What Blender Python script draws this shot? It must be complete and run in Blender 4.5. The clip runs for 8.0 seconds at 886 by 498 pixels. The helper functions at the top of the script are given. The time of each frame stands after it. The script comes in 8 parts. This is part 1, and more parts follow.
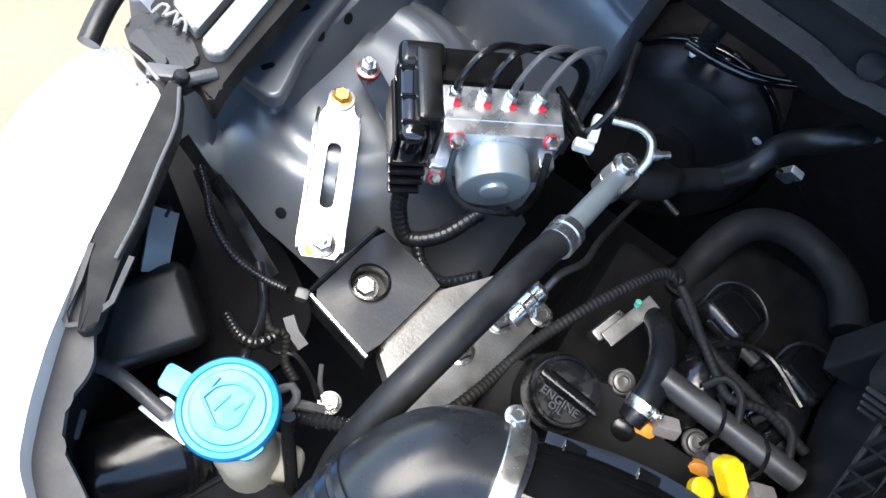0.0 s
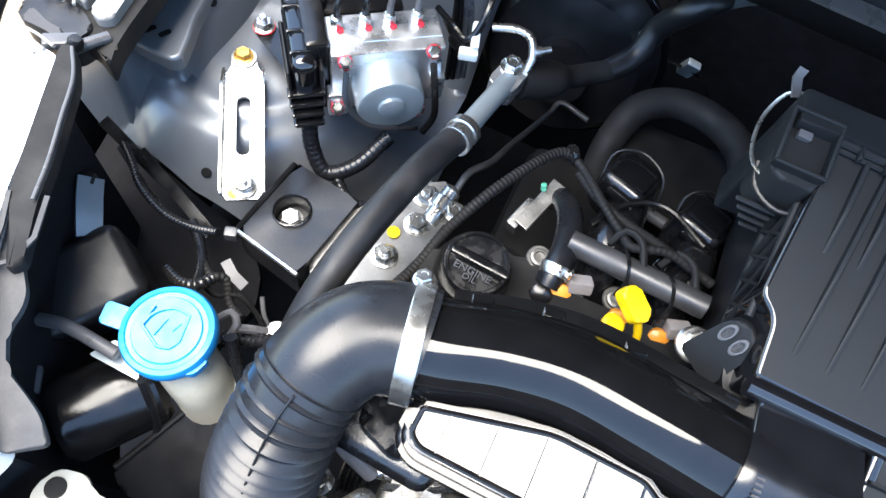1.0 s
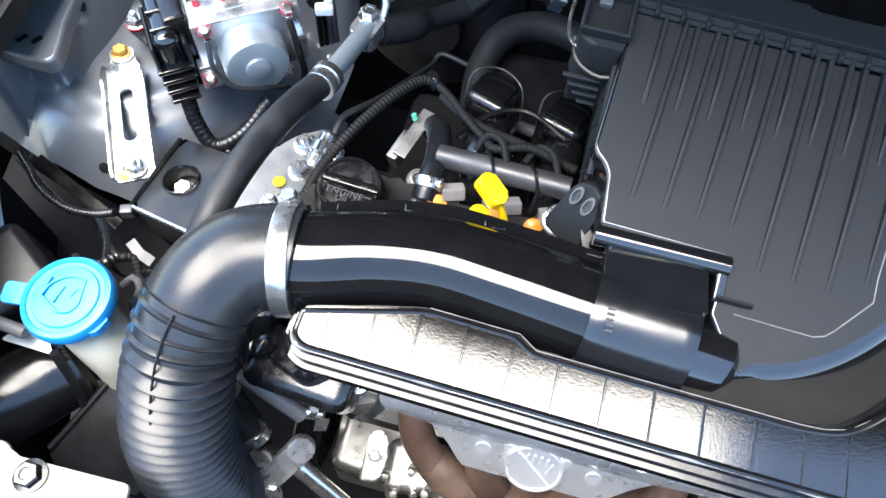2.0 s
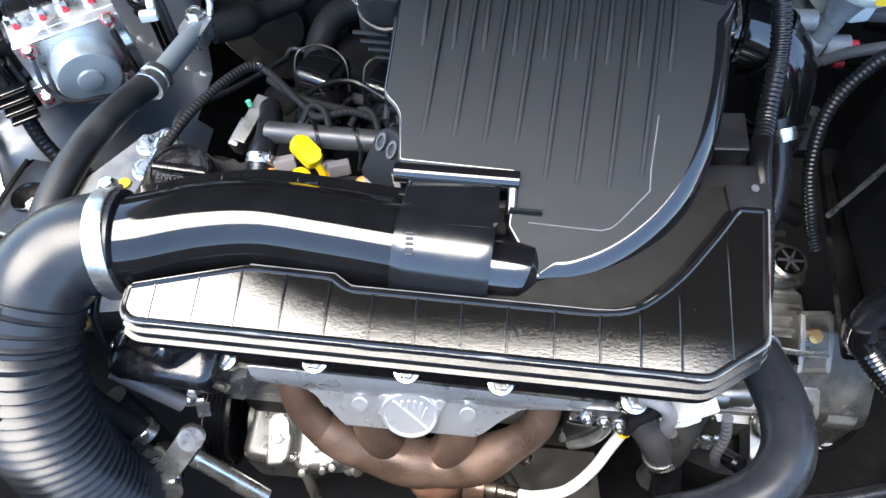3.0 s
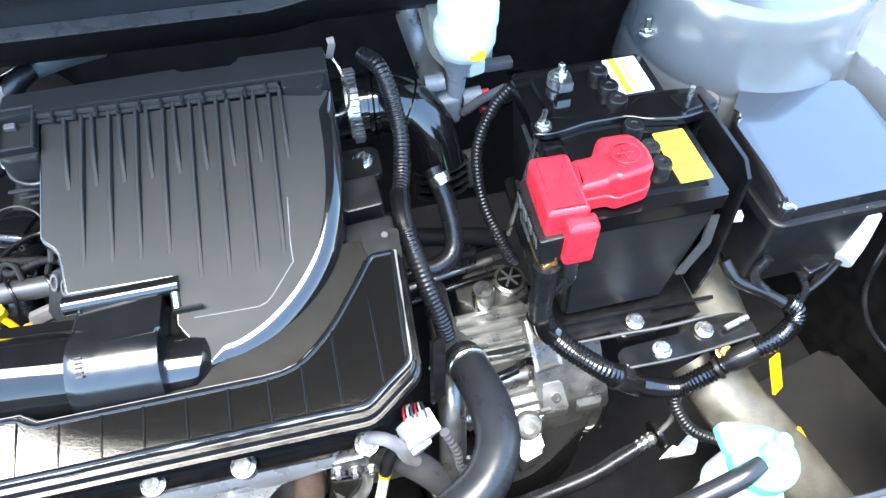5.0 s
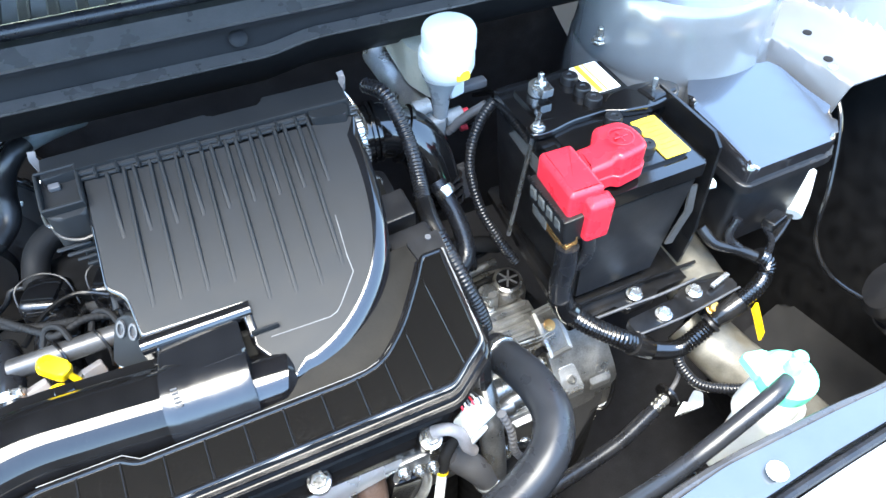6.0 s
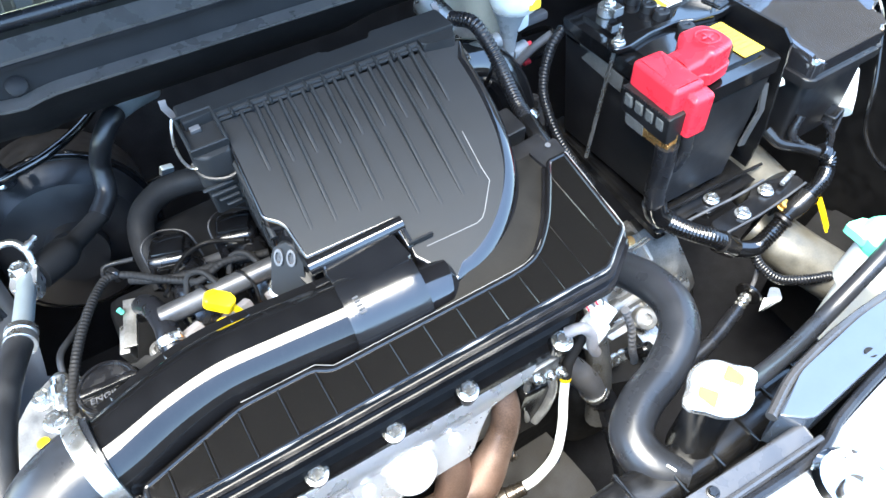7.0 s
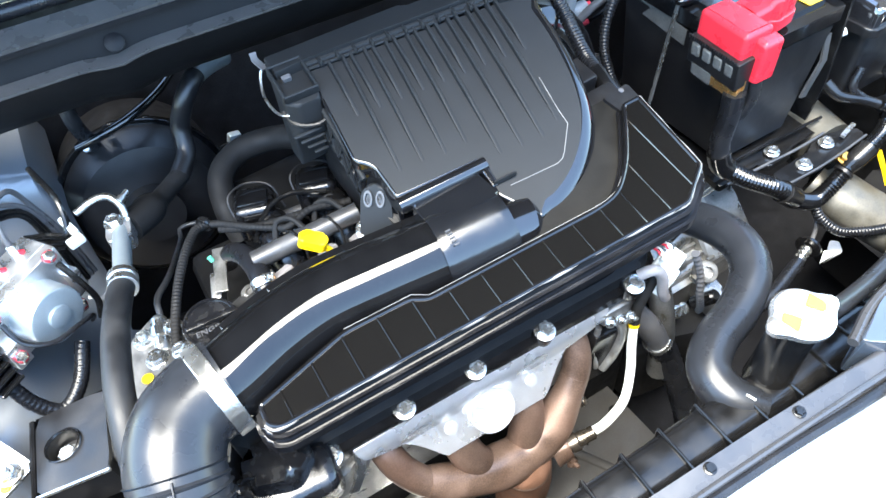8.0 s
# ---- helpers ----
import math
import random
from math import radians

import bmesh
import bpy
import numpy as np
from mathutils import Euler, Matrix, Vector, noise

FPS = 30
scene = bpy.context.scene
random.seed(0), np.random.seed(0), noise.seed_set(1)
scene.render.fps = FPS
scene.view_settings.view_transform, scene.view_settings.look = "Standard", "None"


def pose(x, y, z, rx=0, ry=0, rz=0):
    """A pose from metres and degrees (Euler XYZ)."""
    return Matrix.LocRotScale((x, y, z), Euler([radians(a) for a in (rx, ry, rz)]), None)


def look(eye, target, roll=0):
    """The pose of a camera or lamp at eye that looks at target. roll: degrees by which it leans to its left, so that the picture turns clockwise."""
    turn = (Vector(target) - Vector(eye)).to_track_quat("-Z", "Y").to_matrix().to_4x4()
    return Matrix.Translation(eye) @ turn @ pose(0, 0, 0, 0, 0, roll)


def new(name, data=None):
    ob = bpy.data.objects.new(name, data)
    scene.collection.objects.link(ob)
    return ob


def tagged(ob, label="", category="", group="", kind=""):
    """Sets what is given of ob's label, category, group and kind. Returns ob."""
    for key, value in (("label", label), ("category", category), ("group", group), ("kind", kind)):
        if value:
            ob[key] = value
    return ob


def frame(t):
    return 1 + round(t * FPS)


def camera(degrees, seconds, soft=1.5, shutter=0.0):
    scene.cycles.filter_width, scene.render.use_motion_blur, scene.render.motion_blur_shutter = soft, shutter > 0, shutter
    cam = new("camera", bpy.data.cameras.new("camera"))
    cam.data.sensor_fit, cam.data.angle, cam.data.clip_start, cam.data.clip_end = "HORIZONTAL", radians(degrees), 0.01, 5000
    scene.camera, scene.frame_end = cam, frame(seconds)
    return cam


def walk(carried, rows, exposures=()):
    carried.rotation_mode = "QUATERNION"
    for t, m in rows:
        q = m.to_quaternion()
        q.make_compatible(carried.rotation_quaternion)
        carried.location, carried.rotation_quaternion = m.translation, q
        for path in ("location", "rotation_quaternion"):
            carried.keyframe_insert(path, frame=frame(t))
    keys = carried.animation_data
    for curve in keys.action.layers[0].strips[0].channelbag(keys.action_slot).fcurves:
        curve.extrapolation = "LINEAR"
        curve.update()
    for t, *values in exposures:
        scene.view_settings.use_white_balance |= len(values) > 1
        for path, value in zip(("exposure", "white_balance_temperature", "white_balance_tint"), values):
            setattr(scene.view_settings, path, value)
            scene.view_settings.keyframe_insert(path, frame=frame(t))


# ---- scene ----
cam = camera(66.4, 8.0)
PATH = [
    (0, (0.0050, 0.0675, 1.3290), (-0.1300, 0.8794, -0.4934), 27.02),
    (0.5, (0.0580, 0.0435, 1.3308), (-0.0890, 0.8763, -0.4808), 21.51),
    (1, (0.1140, 0.0122, 1.3378), (-0.0350, 0.8711, -0.4628), 16.21),
    (1.5, (0.1700, -0.0189, 1.3397), (0.0220, 0.8708, -0.4455), 11.18),
    (1.7, (0.1940, -0.0304, 1.3374), (0.0460, 0.8747, -0.4400), 9.15),
    (2.8, (0.3330, -0.0782, 1.3359), (0.2370, 0.9037, -0.4041), 2.10),
    (3, (0.3570, -0.0865, 1.3413), (0.2890, 0.9008, -0.3966), 1.51),
    (3.5, (0.4240, -0.1088, 1.3539), (0.4160, 0.9261, -0.3581), -0.21),
    (4, (0.4910, -0.1253, 1.3646), (0.5790, 0.9608, -0.3119), 0.28),
    (4.5, (0.5400, -0.1338, 1.3811), (0.7020, 0.9960, -0.2618), -0.56),
    (4.7, (0.5470, -0.1370, 1.3867), (0.7370, 1.0094, -0.2417), -1.01),
    (5.8, (0.4360, -0.1744, 1.4129), (0.9420, 1.0190, -0.1106), 0.26),
    (6, (0.3990, -0.1777, 1.4114), (0.9470, 1.0127, -0.0994), -0.24),
    (6.5, (0.3020, -0.1826, 1.3990), (0.9190, 0.9916, -0.0981), -2.02),
    (7, (0.2200, -0.1768, 1.3849), (0.8450, 0.9592, -0.1365), -3.62),
    (7.5, (0.1730, -0.1815, 1.3745), (0.7680, 0.9626, -0.1533), -5.55),
    (8, (0.1400, -0.1938, 1.3734), (0.7050, 0.9664, -0.1549), -6.54),
]
walk(cam, [(t, look(eye, target, roll)) for t, eye, target, roll in PATH],
     exposures=[(0.0, 2.2, 6800, 8), (1.5, 2.78, 6800, 8), (3.5, 2.7, 6800, 8), (4.5, 3.32, 6800, 4), (6.0, 3.68, 6750, 4), (7.0, 3.68, 6750, 4), (8.0, 3.55, 6750, 4)])

# world, sun, exposure
SUN_EL, SUN_AZ = 77.0, 255.0  # degrees above the horizon; veiled, from in front of the car
world = bpy.data.worlds.new("sky")
scene.world = world
world.use_nodes = True
wn = world.node_tree.nodes
sky = wn.new("ShaderNodeTexSky")
sky.sky_type, sky.sun_disc = "NISHITA", False
sky.dust_density, sky.air_density, sky.ozone_density = 0.4, 1.1, 2.0
sky.sun_elevation, sky.sun_rotation = radians(SUN_EL), radians(SUN_AZ)
wn["Background"].inputs["Strength"].default_value = 0.15
world.node_tree.links.new(sky.outputs["Color"], wn["Background"].inputs["Color"])
sun = new("sun", bpy.data.lights.new("sun", "SUN"))
sun.data.energy, sun.data.angle, sun.data.color = 2.4, radians(52), (1.0, 0.94, 0.865)
_az, _el = radians(SUN_AZ), radians(SUN_EL)
sun.matrix_basis = look((5 * math.sin(_az) * math.cos(_el), 5 * math.cos(_az) * math.cos(_el), 5 * math.sin(_el)), (0, 0, 0))


# ---- materials ----
def mat(name, color, rough=0.5, metal=0.0, vary=0.15, scale=40.0, bump=0.15, fine=400.0, rvary=0.12, coat=0.0,
        dust=0.0, dust_color=(0.35, 0.32, 0.28), specks=0.0, trans=0.0, sss=0.0, island=0.0, ior=1.5):
    """A worn surface: broad stains and fine grain in colour, gloss and relief; dust settles in patches."""
    m = bpy.data.materials.new(name)
    m.use_nodes = True
    n, l = m.node_tree.nodes, m.node_tree.links
    b = n["Principled BSDF"]
    tc = n.new("ShaderNodeTexCoord")
    big = n.new("ShaderNodeTexNoise")
    big.inputs["Scale"].default_value, big.inputs["Detail"].default_value = scale, 5
    small = n.new("ShaderNodeTexNoise")
    small.inputs["Scale"].default_value, small.inputs["Detail"].default_value = fine, 3
    for t in (big, small):
        l.new(tc.outputs["Object"], t.inputs["Vector"])
    mixn = n.new("ShaderNodeMath")
    mixn.operation = "MULTIPLY_ADD"
    l.new(small.outputs["Fac"], mixn.inputs[0])
    mixn.inputs[1].default_value = 0.45
    l.new(big.outputs["Fac"], mixn.inputs[2])
    ramp = n.new("ShaderNodeMapRange")
    ramp.inputs["From Min"].default_value, ramp.inputs["From Max"].default_value = 0.45, 1.0
    ramp.inputs["To Min"].default_value, ramp.inputs["To Max"].default_value = 1 - vary, 1 + vary
    l.new(mixn.outputs[0], ramp.inputs["Value"])
    col = n.new("ShaderNodeMix")
    col.data_type, col.blend_type = "RGBA", "MULTIPLY"
    col.inputs["Factor"].default_value = 1.0
    col.inputs["A"].default_value = (*color, 1)
    l.new(ramp.outputs["Result"], col.inputs["B"])
    out = col.outputs["Result"]
    if dust:
        dn = n.new("ShaderNodeTexNoise")
        dn.inputs["Scale"].default_value, dn.inputs["Detail"].default_value = scale * 0.6, 7
        l.new(tc.outputs["Object"], dn.inputs["Vector"])
        dr = n.new("ShaderNodeMapRange")
        dr.inputs["From Min"].default_value, dr.inputs["From Max"].default_value = 0.48, 0.75
        dr.inputs["To Min"].default_value, dr.inputs["To Max"].default_value = 0, dust
        l.new(dn.outputs["Fac"], dr.inputs["Value"])
        dm = n.new("ShaderNodeMix")
        dm.data_type = "RGBA"
        l.new(dr.outputs["Result"], dm.inputs["Factor"])
        l.new(out, dm.inputs["A"])
        dm.inputs["B"].default_value = (*dust_color, 1)
        out = dm.outputs["Result"]
    if specks:
        sv = n.new("ShaderNodeTexVoronoi")
        sv.inputs["Scale"].default_value = 420
        l.new(tc.outputs["Object"], sv.inputs["Vector"])
        sr = n.new("ShaderNodeMapRange")
        sr.inputs["From Min"].default_value, sr.inputs["From Max"].default_value = 0.05, 0.14
        sr.inputs["To Min"].default_value, sr.inputs["To Max"].default_value = specks, 0
        l.new(sv.outputs["Distance"], sr.inputs["Value"])
        sm = n.new("ShaderNodeMix")
        sm.data_type = "RGBA"
        l.new(sr.outputs["Result"], sm.inputs["Factor"])
        l.new(out, sm.inputs["A"])
        sm.inputs["B"].default_value = (*dust_color, 1)
        out = sm.outputs["Result"]
    l.new(out, b.inputs["Base Color"])
    rr = n.new("ShaderNodeMapRange")
    rr.inputs["From Min"].default_value, rr.inputs["From Max"].default_value = 0.35, 0.65
    rr.inputs["To Min"].default_value, rr.inputs["To Max"].default_value = max(0.02, rough - rvary), rough + rvary
    l.new(big.outputs["Fac"], rr.inputs["Value"])
    l.new(rr.outputs["Result"], b.inputs["Roughness"])
    if bump:
        bp = n.new("ShaderNodeBump")
        bp.inputs["Strength"].default_value, bp.inputs["Distance"].default_value = bump, 0.0012
        l.new(mixn.outputs[0], bp.inputs["Height"])
        l.new(bp.outputs["Normal"], b.inputs["Normal"])
    b.inputs["Metallic"].default_value = metal
    b.inputs["Coat Weight"].default_value = coat
    b.inputs["Coat Roughness"].default_value = 0.06
    b.inputs["Transmission Weight"].default_value = trans
    b.inputs["Subsurface Weight"].default_value = sss
    b.inputs["Subsurface Radius"].default_value = (0.01, 0.01, 0.01)
    b.inputs["IOR"].default_value = ior
    return m


BLACK = mat("black_plastic", (0.008, 0.008, 0.009), 0.38, vary=0.3, bump=0.2, rvary=0.06, dust=0.02)
LIDM = mat("airbox_lid_plastic", (0.0105, 0.0118, 0.0135), 0.56, vary=0.15, bump=0.10, fine=1400, rvary=0.03, dust=0.006, ior=1.36)
LIDE = mat("polished_lid_edge", (0.006, 0.006, 0.007), 0.10, vary=0.12, bump=0.008, rvary=0.02, ior=1.75)
RIMM = mat("moulded_rim_plastic", (0.006, 0.006, 0.007), 0.16, vary=0.25, bump=0.06, rvary=0.06, specks=0.06, ior=1.5)
VALVEM = mat("gloss_black_casting", (0.007, 0.007, 0.008), 0.22, vary=0.3, bump=0.12, scale=90, fine=900, rvary=0.12, specks=0.05, ior=1.6)
SLEEVEM = mat("soft_black_sleeve", (0.007, 0.0075, 0.009), 0.20, vary=0.15, bump=0.03, rvary=0.05, ior=1.65)
GLOSS = mat("gloss_black_plastic", (0.005, 0.005, 0.0055), 0.09, vary=0.3, bump=0.03, rvary=0.03, specks=0.06, ior=1.7)
PIPEG = mat("blow_moulded_pipe_plastic", (0.005, 0.005, 0.0055), 0.05, vary=0.3, bump=0.008, rvary=0.02, specks=0.05, ior=1.5)
TRAYM = mat("resonator_plastic", (0.0045, 0.0041, 0.0038), 0.06, vary=0.4, bump=0.045, scale=620, fine=2200, rvary=0.03, specks=0.10, ior=1.75)
RUBBER = mat("black_rubber", (0.009, 0.0095, 0.0115), 0.27, vary=0.25, bump=0.10, rvary=0.06, dust=0.02, ior=1.45)
HOSEM = mat("woven_rubber_hose", (0.015, 0.0155, 0.017), 0.44, vary=0.3, bump=0.5, fine=1300, dust=0.03, ior=1.42)
DARK = mat("black_painted_steel", (0.006, 0.006, 0.0065), 0.20, vary=0.4, bump=0.1, rvary=0.06, dust=0.03)
# Near-black: shade put into the colour of deep parts and holes.
SHADEB = mat("dull_shade_black", (0.005, 0.005, 0.0055), 0.7, vary=0.5, bump=0.3, dust=0.01, ior=1.3)
# Void black: the dark of unlit gaps, put into the surface colour.
VOIDB = mat("matte_void_black", (0.015, 0.015, 0.017), 0.9, vary=0.5, bump=0.3, ior=1.25)
DUSTY = mat("dusty_dark_plastic", (0.04, 0.04, 0.042), 0.7, vary=0.3, bump=0.2, dust=0.25, dust_color=(0.10, 0.098, 0.095))
VCOVER = mat("valve_cover_paint", (0.006, 0.0055, 0.0055), 0.20, vary=0.4, bump=0.16, scale=120, fine=700, rvary=0.06, dust=0.015, dust_color=(0.12, 0.09, 0.075), ior=1.6)
CAST = mat("cast_aluminium", (0.46, 0.455, 0.44), 0.38, metal=0.85, vary=0.3, bump=0.6, fine=500, dust=0.25, dust_color=(0.13, 0.11, 0.09))
CASTM = mat("weathered_cast_aluminium", (0.20, 0.197, 0.19), 0.42, metal=0.7, vary=0.25, bump=0.3, fine=420, dust=0.4, dust_color=(0.11, 0.10, 0.085))
CASTD = mat("oily_cast_aluminium", (0.27, 0.266, 0.255), 0.36, metal=0.85, vary=0.35, bump=0.4, fine=400, dust=0.3, dust_color=(0.09, 0.08, 0.065))
BLOCKM = mat("machined_aluminium", (0.78, 0.785, 0.79), 0.32, metal=0.9, vary=0.1, bump=0.15)
ZINC = mat("zinc_plated_steel", (0.66, 0.66, 0.64), 0.28, metal=0.95, vary=0.15, bump=0.12)
YZINC = mat("yellow_passivated_steel", (0.75, 0.45, 0.12), 0.35, metal=0.8, vary=0.3, bump=0.15)
MOTORM = mat("zinc_motor_can", (0.40, 0.46, 0.49), 0.36, metal=0.6, vary=0.06, bump=0.03, rvary=0.03)
RAILG = mat("dull_fuel_rail_steel", (0.09, 0.09, 0.092), 0.45, metal=0.6, vary=0.25, bump=0.2, dust=0.2, dust_color=(0.06, 0.055, 0.05))
INTAKE = mat("grey_black_moulded_rubber", (0.015, 0.0165, 0.020), 0.30, vary=0.2, bump=0.08, rvary=0.04, dust=0.004, ior=1.45)
CREAM = mat("cream_primer_paint", (0.27, 0.27, 0.235), 0.45, vary=0.08, bump=0.05, dust=0.1, dust_color=(0.2, 0.18, 0.15))
BARP = mat("dark_grey_satin_paint", (0.045, 0.046, 0.05), 0.30, metal=0.3, vary=0.08, bump=0.03, coat=0.3, dust=0.12, dust_color=(0.1, 0.095, 0.09))
PANM = mat("dusty_undershield", (0.022, 0.0195, 0.017), 0.7, vary=0.35, bump=0.25, dust=0.3, dust_color=(0.042, 0.035, 0.028))
SHIELDM = mat("aluminium_heat_shield", (0.88, 0.88, 0.88), 0.30, metal=0.72, vary=0.05, bump=0.05, scale=25, rvary=0.06, dust=0.02)
RUSTO = mat("orange_rusted_steel", (0.19, 0.098, 0.062), 0.62, metal=0.25, vary=0.4, bump=0.35, scale=45, fine=700, dust=0.5, dust_color=(0.14, 0.075, 0.05))
RUST = mat("heat_browned_steel", (0.150, 0.098, 0.074), 0.44, metal=0.5, vary=0.55, bump=0.3, scale=20, fine=520, rvary=0.15, dust=0.6, dust_color=(0.15, 0.082, 0.056))
TRIMM = mat("satin_trim_plastic", (0.055, 0.052, 0.051), 0.30, vary=0.2, bump=0.08, rvary=0.05, dust=0.01)
COWLM = mat("weathered_scuttle_plastic", (0.0085, 0.0085, 0.0095), 0.55, vary=0.2, bump=0.12, rvary=0.04, dust=0.003, ior=1.3)
TINT = mat("blued_sensor_steel", (0.17, 0.145, 0.12), 0.3, metal=0.9, vary=0.3, bump=0.15)
HOSED = mat("dull_rubber", (0.009, 0.0088, 0.009), 0.7, vary=0.25, bump=0.3, dust=0.02, ior=1.35)
LIDG = mat("fuse_lid_plastic", (0.015, 0.015, 0.017), 0.09, vary=0.2, bump=0.03, rvary=0.02, coat=0.9, ior=2.0)
PAINT = mat("silver_grey_paint", (0.15, 0.162, 0.178), 0.36, metal=0.4, vary=0.05, bump=0.02, rvary=0.02, coat=0.25, dust=0.05, dust_color=(0.14, 0.13, 0.12))
PAINTL = mat("light_silver_paint", (0.21, 0.225, 0.24), 0.24, metal=0.4, vary=0.04, bump=0.02, rvary=0.02, coat=0.7, dust=0.03, dust_color=(0.3, 0.29, 0.27))
# Silver panel paint, darkened and tinted blue to carry the sky's reflection.
PANEL = mat("sky_tinted_gloss_paint", (0.060, 0.075, 0.098), 0.16, metal=0.35, vary=0.05, bump=0.02, rvary=0.02, coat=0.9, dust=0.03, dust_color=(0.14, 0.14, 0.14))
BLUE = mat("sky_blue_plastic", (0.008, 0.25, 0.60), 0.35, vary=0.06, bump=0.06, sss=0.05)
RED = mat("red_plastic", (0.56, 0.022, 0.038), 0.28, vary=0.06, bump=0.05, sss=0.02)
YELLOW = mat("yellow_plastic", (0.85, 0.55, 0.01), 0.35, vary=0.06, bump=0.08, sss=0.1)
WHITE = mat("milky_plastic", (0.72, 0.74, 0.70), 0.4, vary=0.06, bump=0.08, sss=0.3)
TANKW = mat("yellowed_milky_plastic", (0.42, 0.40, 0.33), 0.45, vary=0.15, bump=0.1, sss=0.2, dust=0.15)
GREEN = mat("pale_green_plastic", (0.18, 0.72, 0.48), 0.35, vary=0.08, bump=0.06, sss=0.3)
LABELY = mat("yellow_label", (0.75, 0.52, 0.04), 0.4, vary=0.1, bump=0.03)
LABELD = mat("faded_label_print", (0.62, 0.40, 0.03), 0.4, vary=0.1, bump=0.03)
LABELW = mat("white_label", (0.75, 0.75, 0.72), 0.4, vary=0.08, bump=0.03)
INKED = mat("dark_print", (0.05, 0.05, 0.05), 0.5, vary=0.1, bump=0.0)
ORANGE = mat("orange_mark", (0.75, 0.28, 0.03), 0.45, vary=0.2, bump=0.05)
REDMARK = mat("red_paint_mark", (0.65, 0.03, 0.05), 0.4, vary=0.2, bump=0.05)
COPPER = mat("copper_terminal", (0.72, 0.42, 0.16), 0.32, metal=0.9, vary=0.2, bump=0.1)
SMOKE = mat("smoky_clear_plastic", (0.10, 0.10, 0.095), 0.16, vary=0.3, bump=0.05)
LENS = mat("headlight_lens", (0.85, 0.86, 0.88), 0.08, vary=0.04, bump=0.02, coat=0.8)
CHROME = mat("chromed_reflector", (0.85, 0.85, 0.86), 0.06, metal=1.0, vary=0.03, bump=0.02)
GROUNDM = mat("sandy_concrete", (0.25, 0.195, 0.13), 0.85, vary=0.25, scale=3, fine=90, bump=0.4)
BLOCKW = mat("dark_blocker_wall", (0.055, 0.05, 0.045), 0.9, vary=0.25, scale=4, fine=120, bump=0.3)
RAILM = mat("dusty_grey_paint", (0.10, 0.094, 0.078), 0.42, metal=0.3, vary=0.3, bump=0.08, dust=0.4, dust_color=(0.10, 0.085, 0.06))
FOLDG = mat("dusty_fender_fold", (0.21, 0.205, 0.195), 0.5, vary=0.12, bump=0.08, dust=0.15, dust_color=(0.26, 0.25, 0.23))
VALLEYM = mat("dusty_black_moulding", (0.006, 0.0054, 0.0045), 0.6, vary=0.35, bump=0.2, dust=0.05, dust_color=(0.07, 0.06, 0.045), ior=1.3)
MILKY = mat("translucent_grey_plastic", (0.22, 0.235, 0.245), 0.35, vary=0.12, bump=0.06, sss=0.2)
PLUGM = mat("pale_plug_plastic", (0.24, 0.22, 0.215), 0.45, vary=0.2, bump=0.1, dust=0.2, dust_color=(0.1, 0.09, 0.08))
# Pale grey for dried polish, and for a painted highlight on the lid.
WAXGLINT = mat("polish_and_highlight", (0.16, 0.155, 0.15), 0.5, vary=0.5, bump=0.3, fine=900)
GREYP = mat("grey_plastic", (0.085, 0.085, 0.09), 0.38, vary=0.15, bump=0.12, dust=0.05)


# ---- mesh helpers ----
def part(name, bm, material, parent=None, label="", angle=38):
    """One mesh object from a bmesh, under a thing or a part."""
    bmesh.ops.recalc_face_normals(bm, faces=bm.faces)
    lim = radians(angle)
    for f in bm.faces:
        f.smooth = True
    for e in bm.edges:
        e.smooth = len(e.link_faces) == 2 and e.calc_face_angle(0) < lim
    me = bpy.data.meshes.new(name)
    bm.to_mesh(me)
    bm.free()
    me.materials.append(material)
    ob = new(name, me)
    flat = ob.modifiers.new("even_normals", "WEIGHTED_NORMAL")
    flat.keep_sharp, flat.weight = True, 80
    if parent is not None:
        child(ob, parent)
    if label:
        ob["label"] = label
    return ob


def chain(ob):
    if ob.parent is None:
        return ob.matrix_basis.copy()
    return chain(ob.parent) @ ob.matrix_parent_inverse @ ob.matrix_basis


def child(ob, parent):
    ob.parent = parent
    ob.matrix_parent_inverse = chain(parent).inverted()


def thing(name, at, label, category, group="", kind=""):
    ob = new(name)
    ob.empty_display_size = 0.02
    ob.location = at
    return tagged(ob, label, category, group, kind)


def rounded(pts, r, seg=4):
    """A closed outline with its corners rounded; a point may carry its own radius."""
    out, n = [], len(pts)
    for i in range(n):
        p, a, b = (Vector(pts[j % n][:2]) for j in (i, i - 1, i + 1))
        rad = pts[i][2] if len(pts[i]) > 2 else r
        u, v = a - p, b - p
        k = min(rad, u.length * 0.48, v.length * 0.48)
        if k < 1e-5:
            out.append(tuple(p))
            continue
        s, e = p + u.normalized() * k, p + v.normalized() * k
        for j in range(seg + 1):
            t = j / seg
            out.append(tuple((1 - t) ** 2 * s + 2 * t * (1 - t) * p + t * t * e))
    return out


def grow(pts, d):
    """An outline moved outwards by d."""
    n, out = len(pts), []
    area = sum(pts[i - 1][0] * pts[i][1] - pts[i][0] * pts[i - 1][1] for i in range(n))
    s = 1 if area > 0 else -1
    for i in range(n):
        a, p, b = Vector(pts[i - 1]), Vector(pts[i]), Vector(pts[(i + 1) % n])
        u, v = (p - a), (b - p)
        nrm = Vector((u.y, -u.x)).normalized() + Vector((v.y, -v.x)).normalized()
        if nrm.length > 1e-6:
            nrm.normalize()
        out.append(tuple(p + nrm * d * s))
    return out


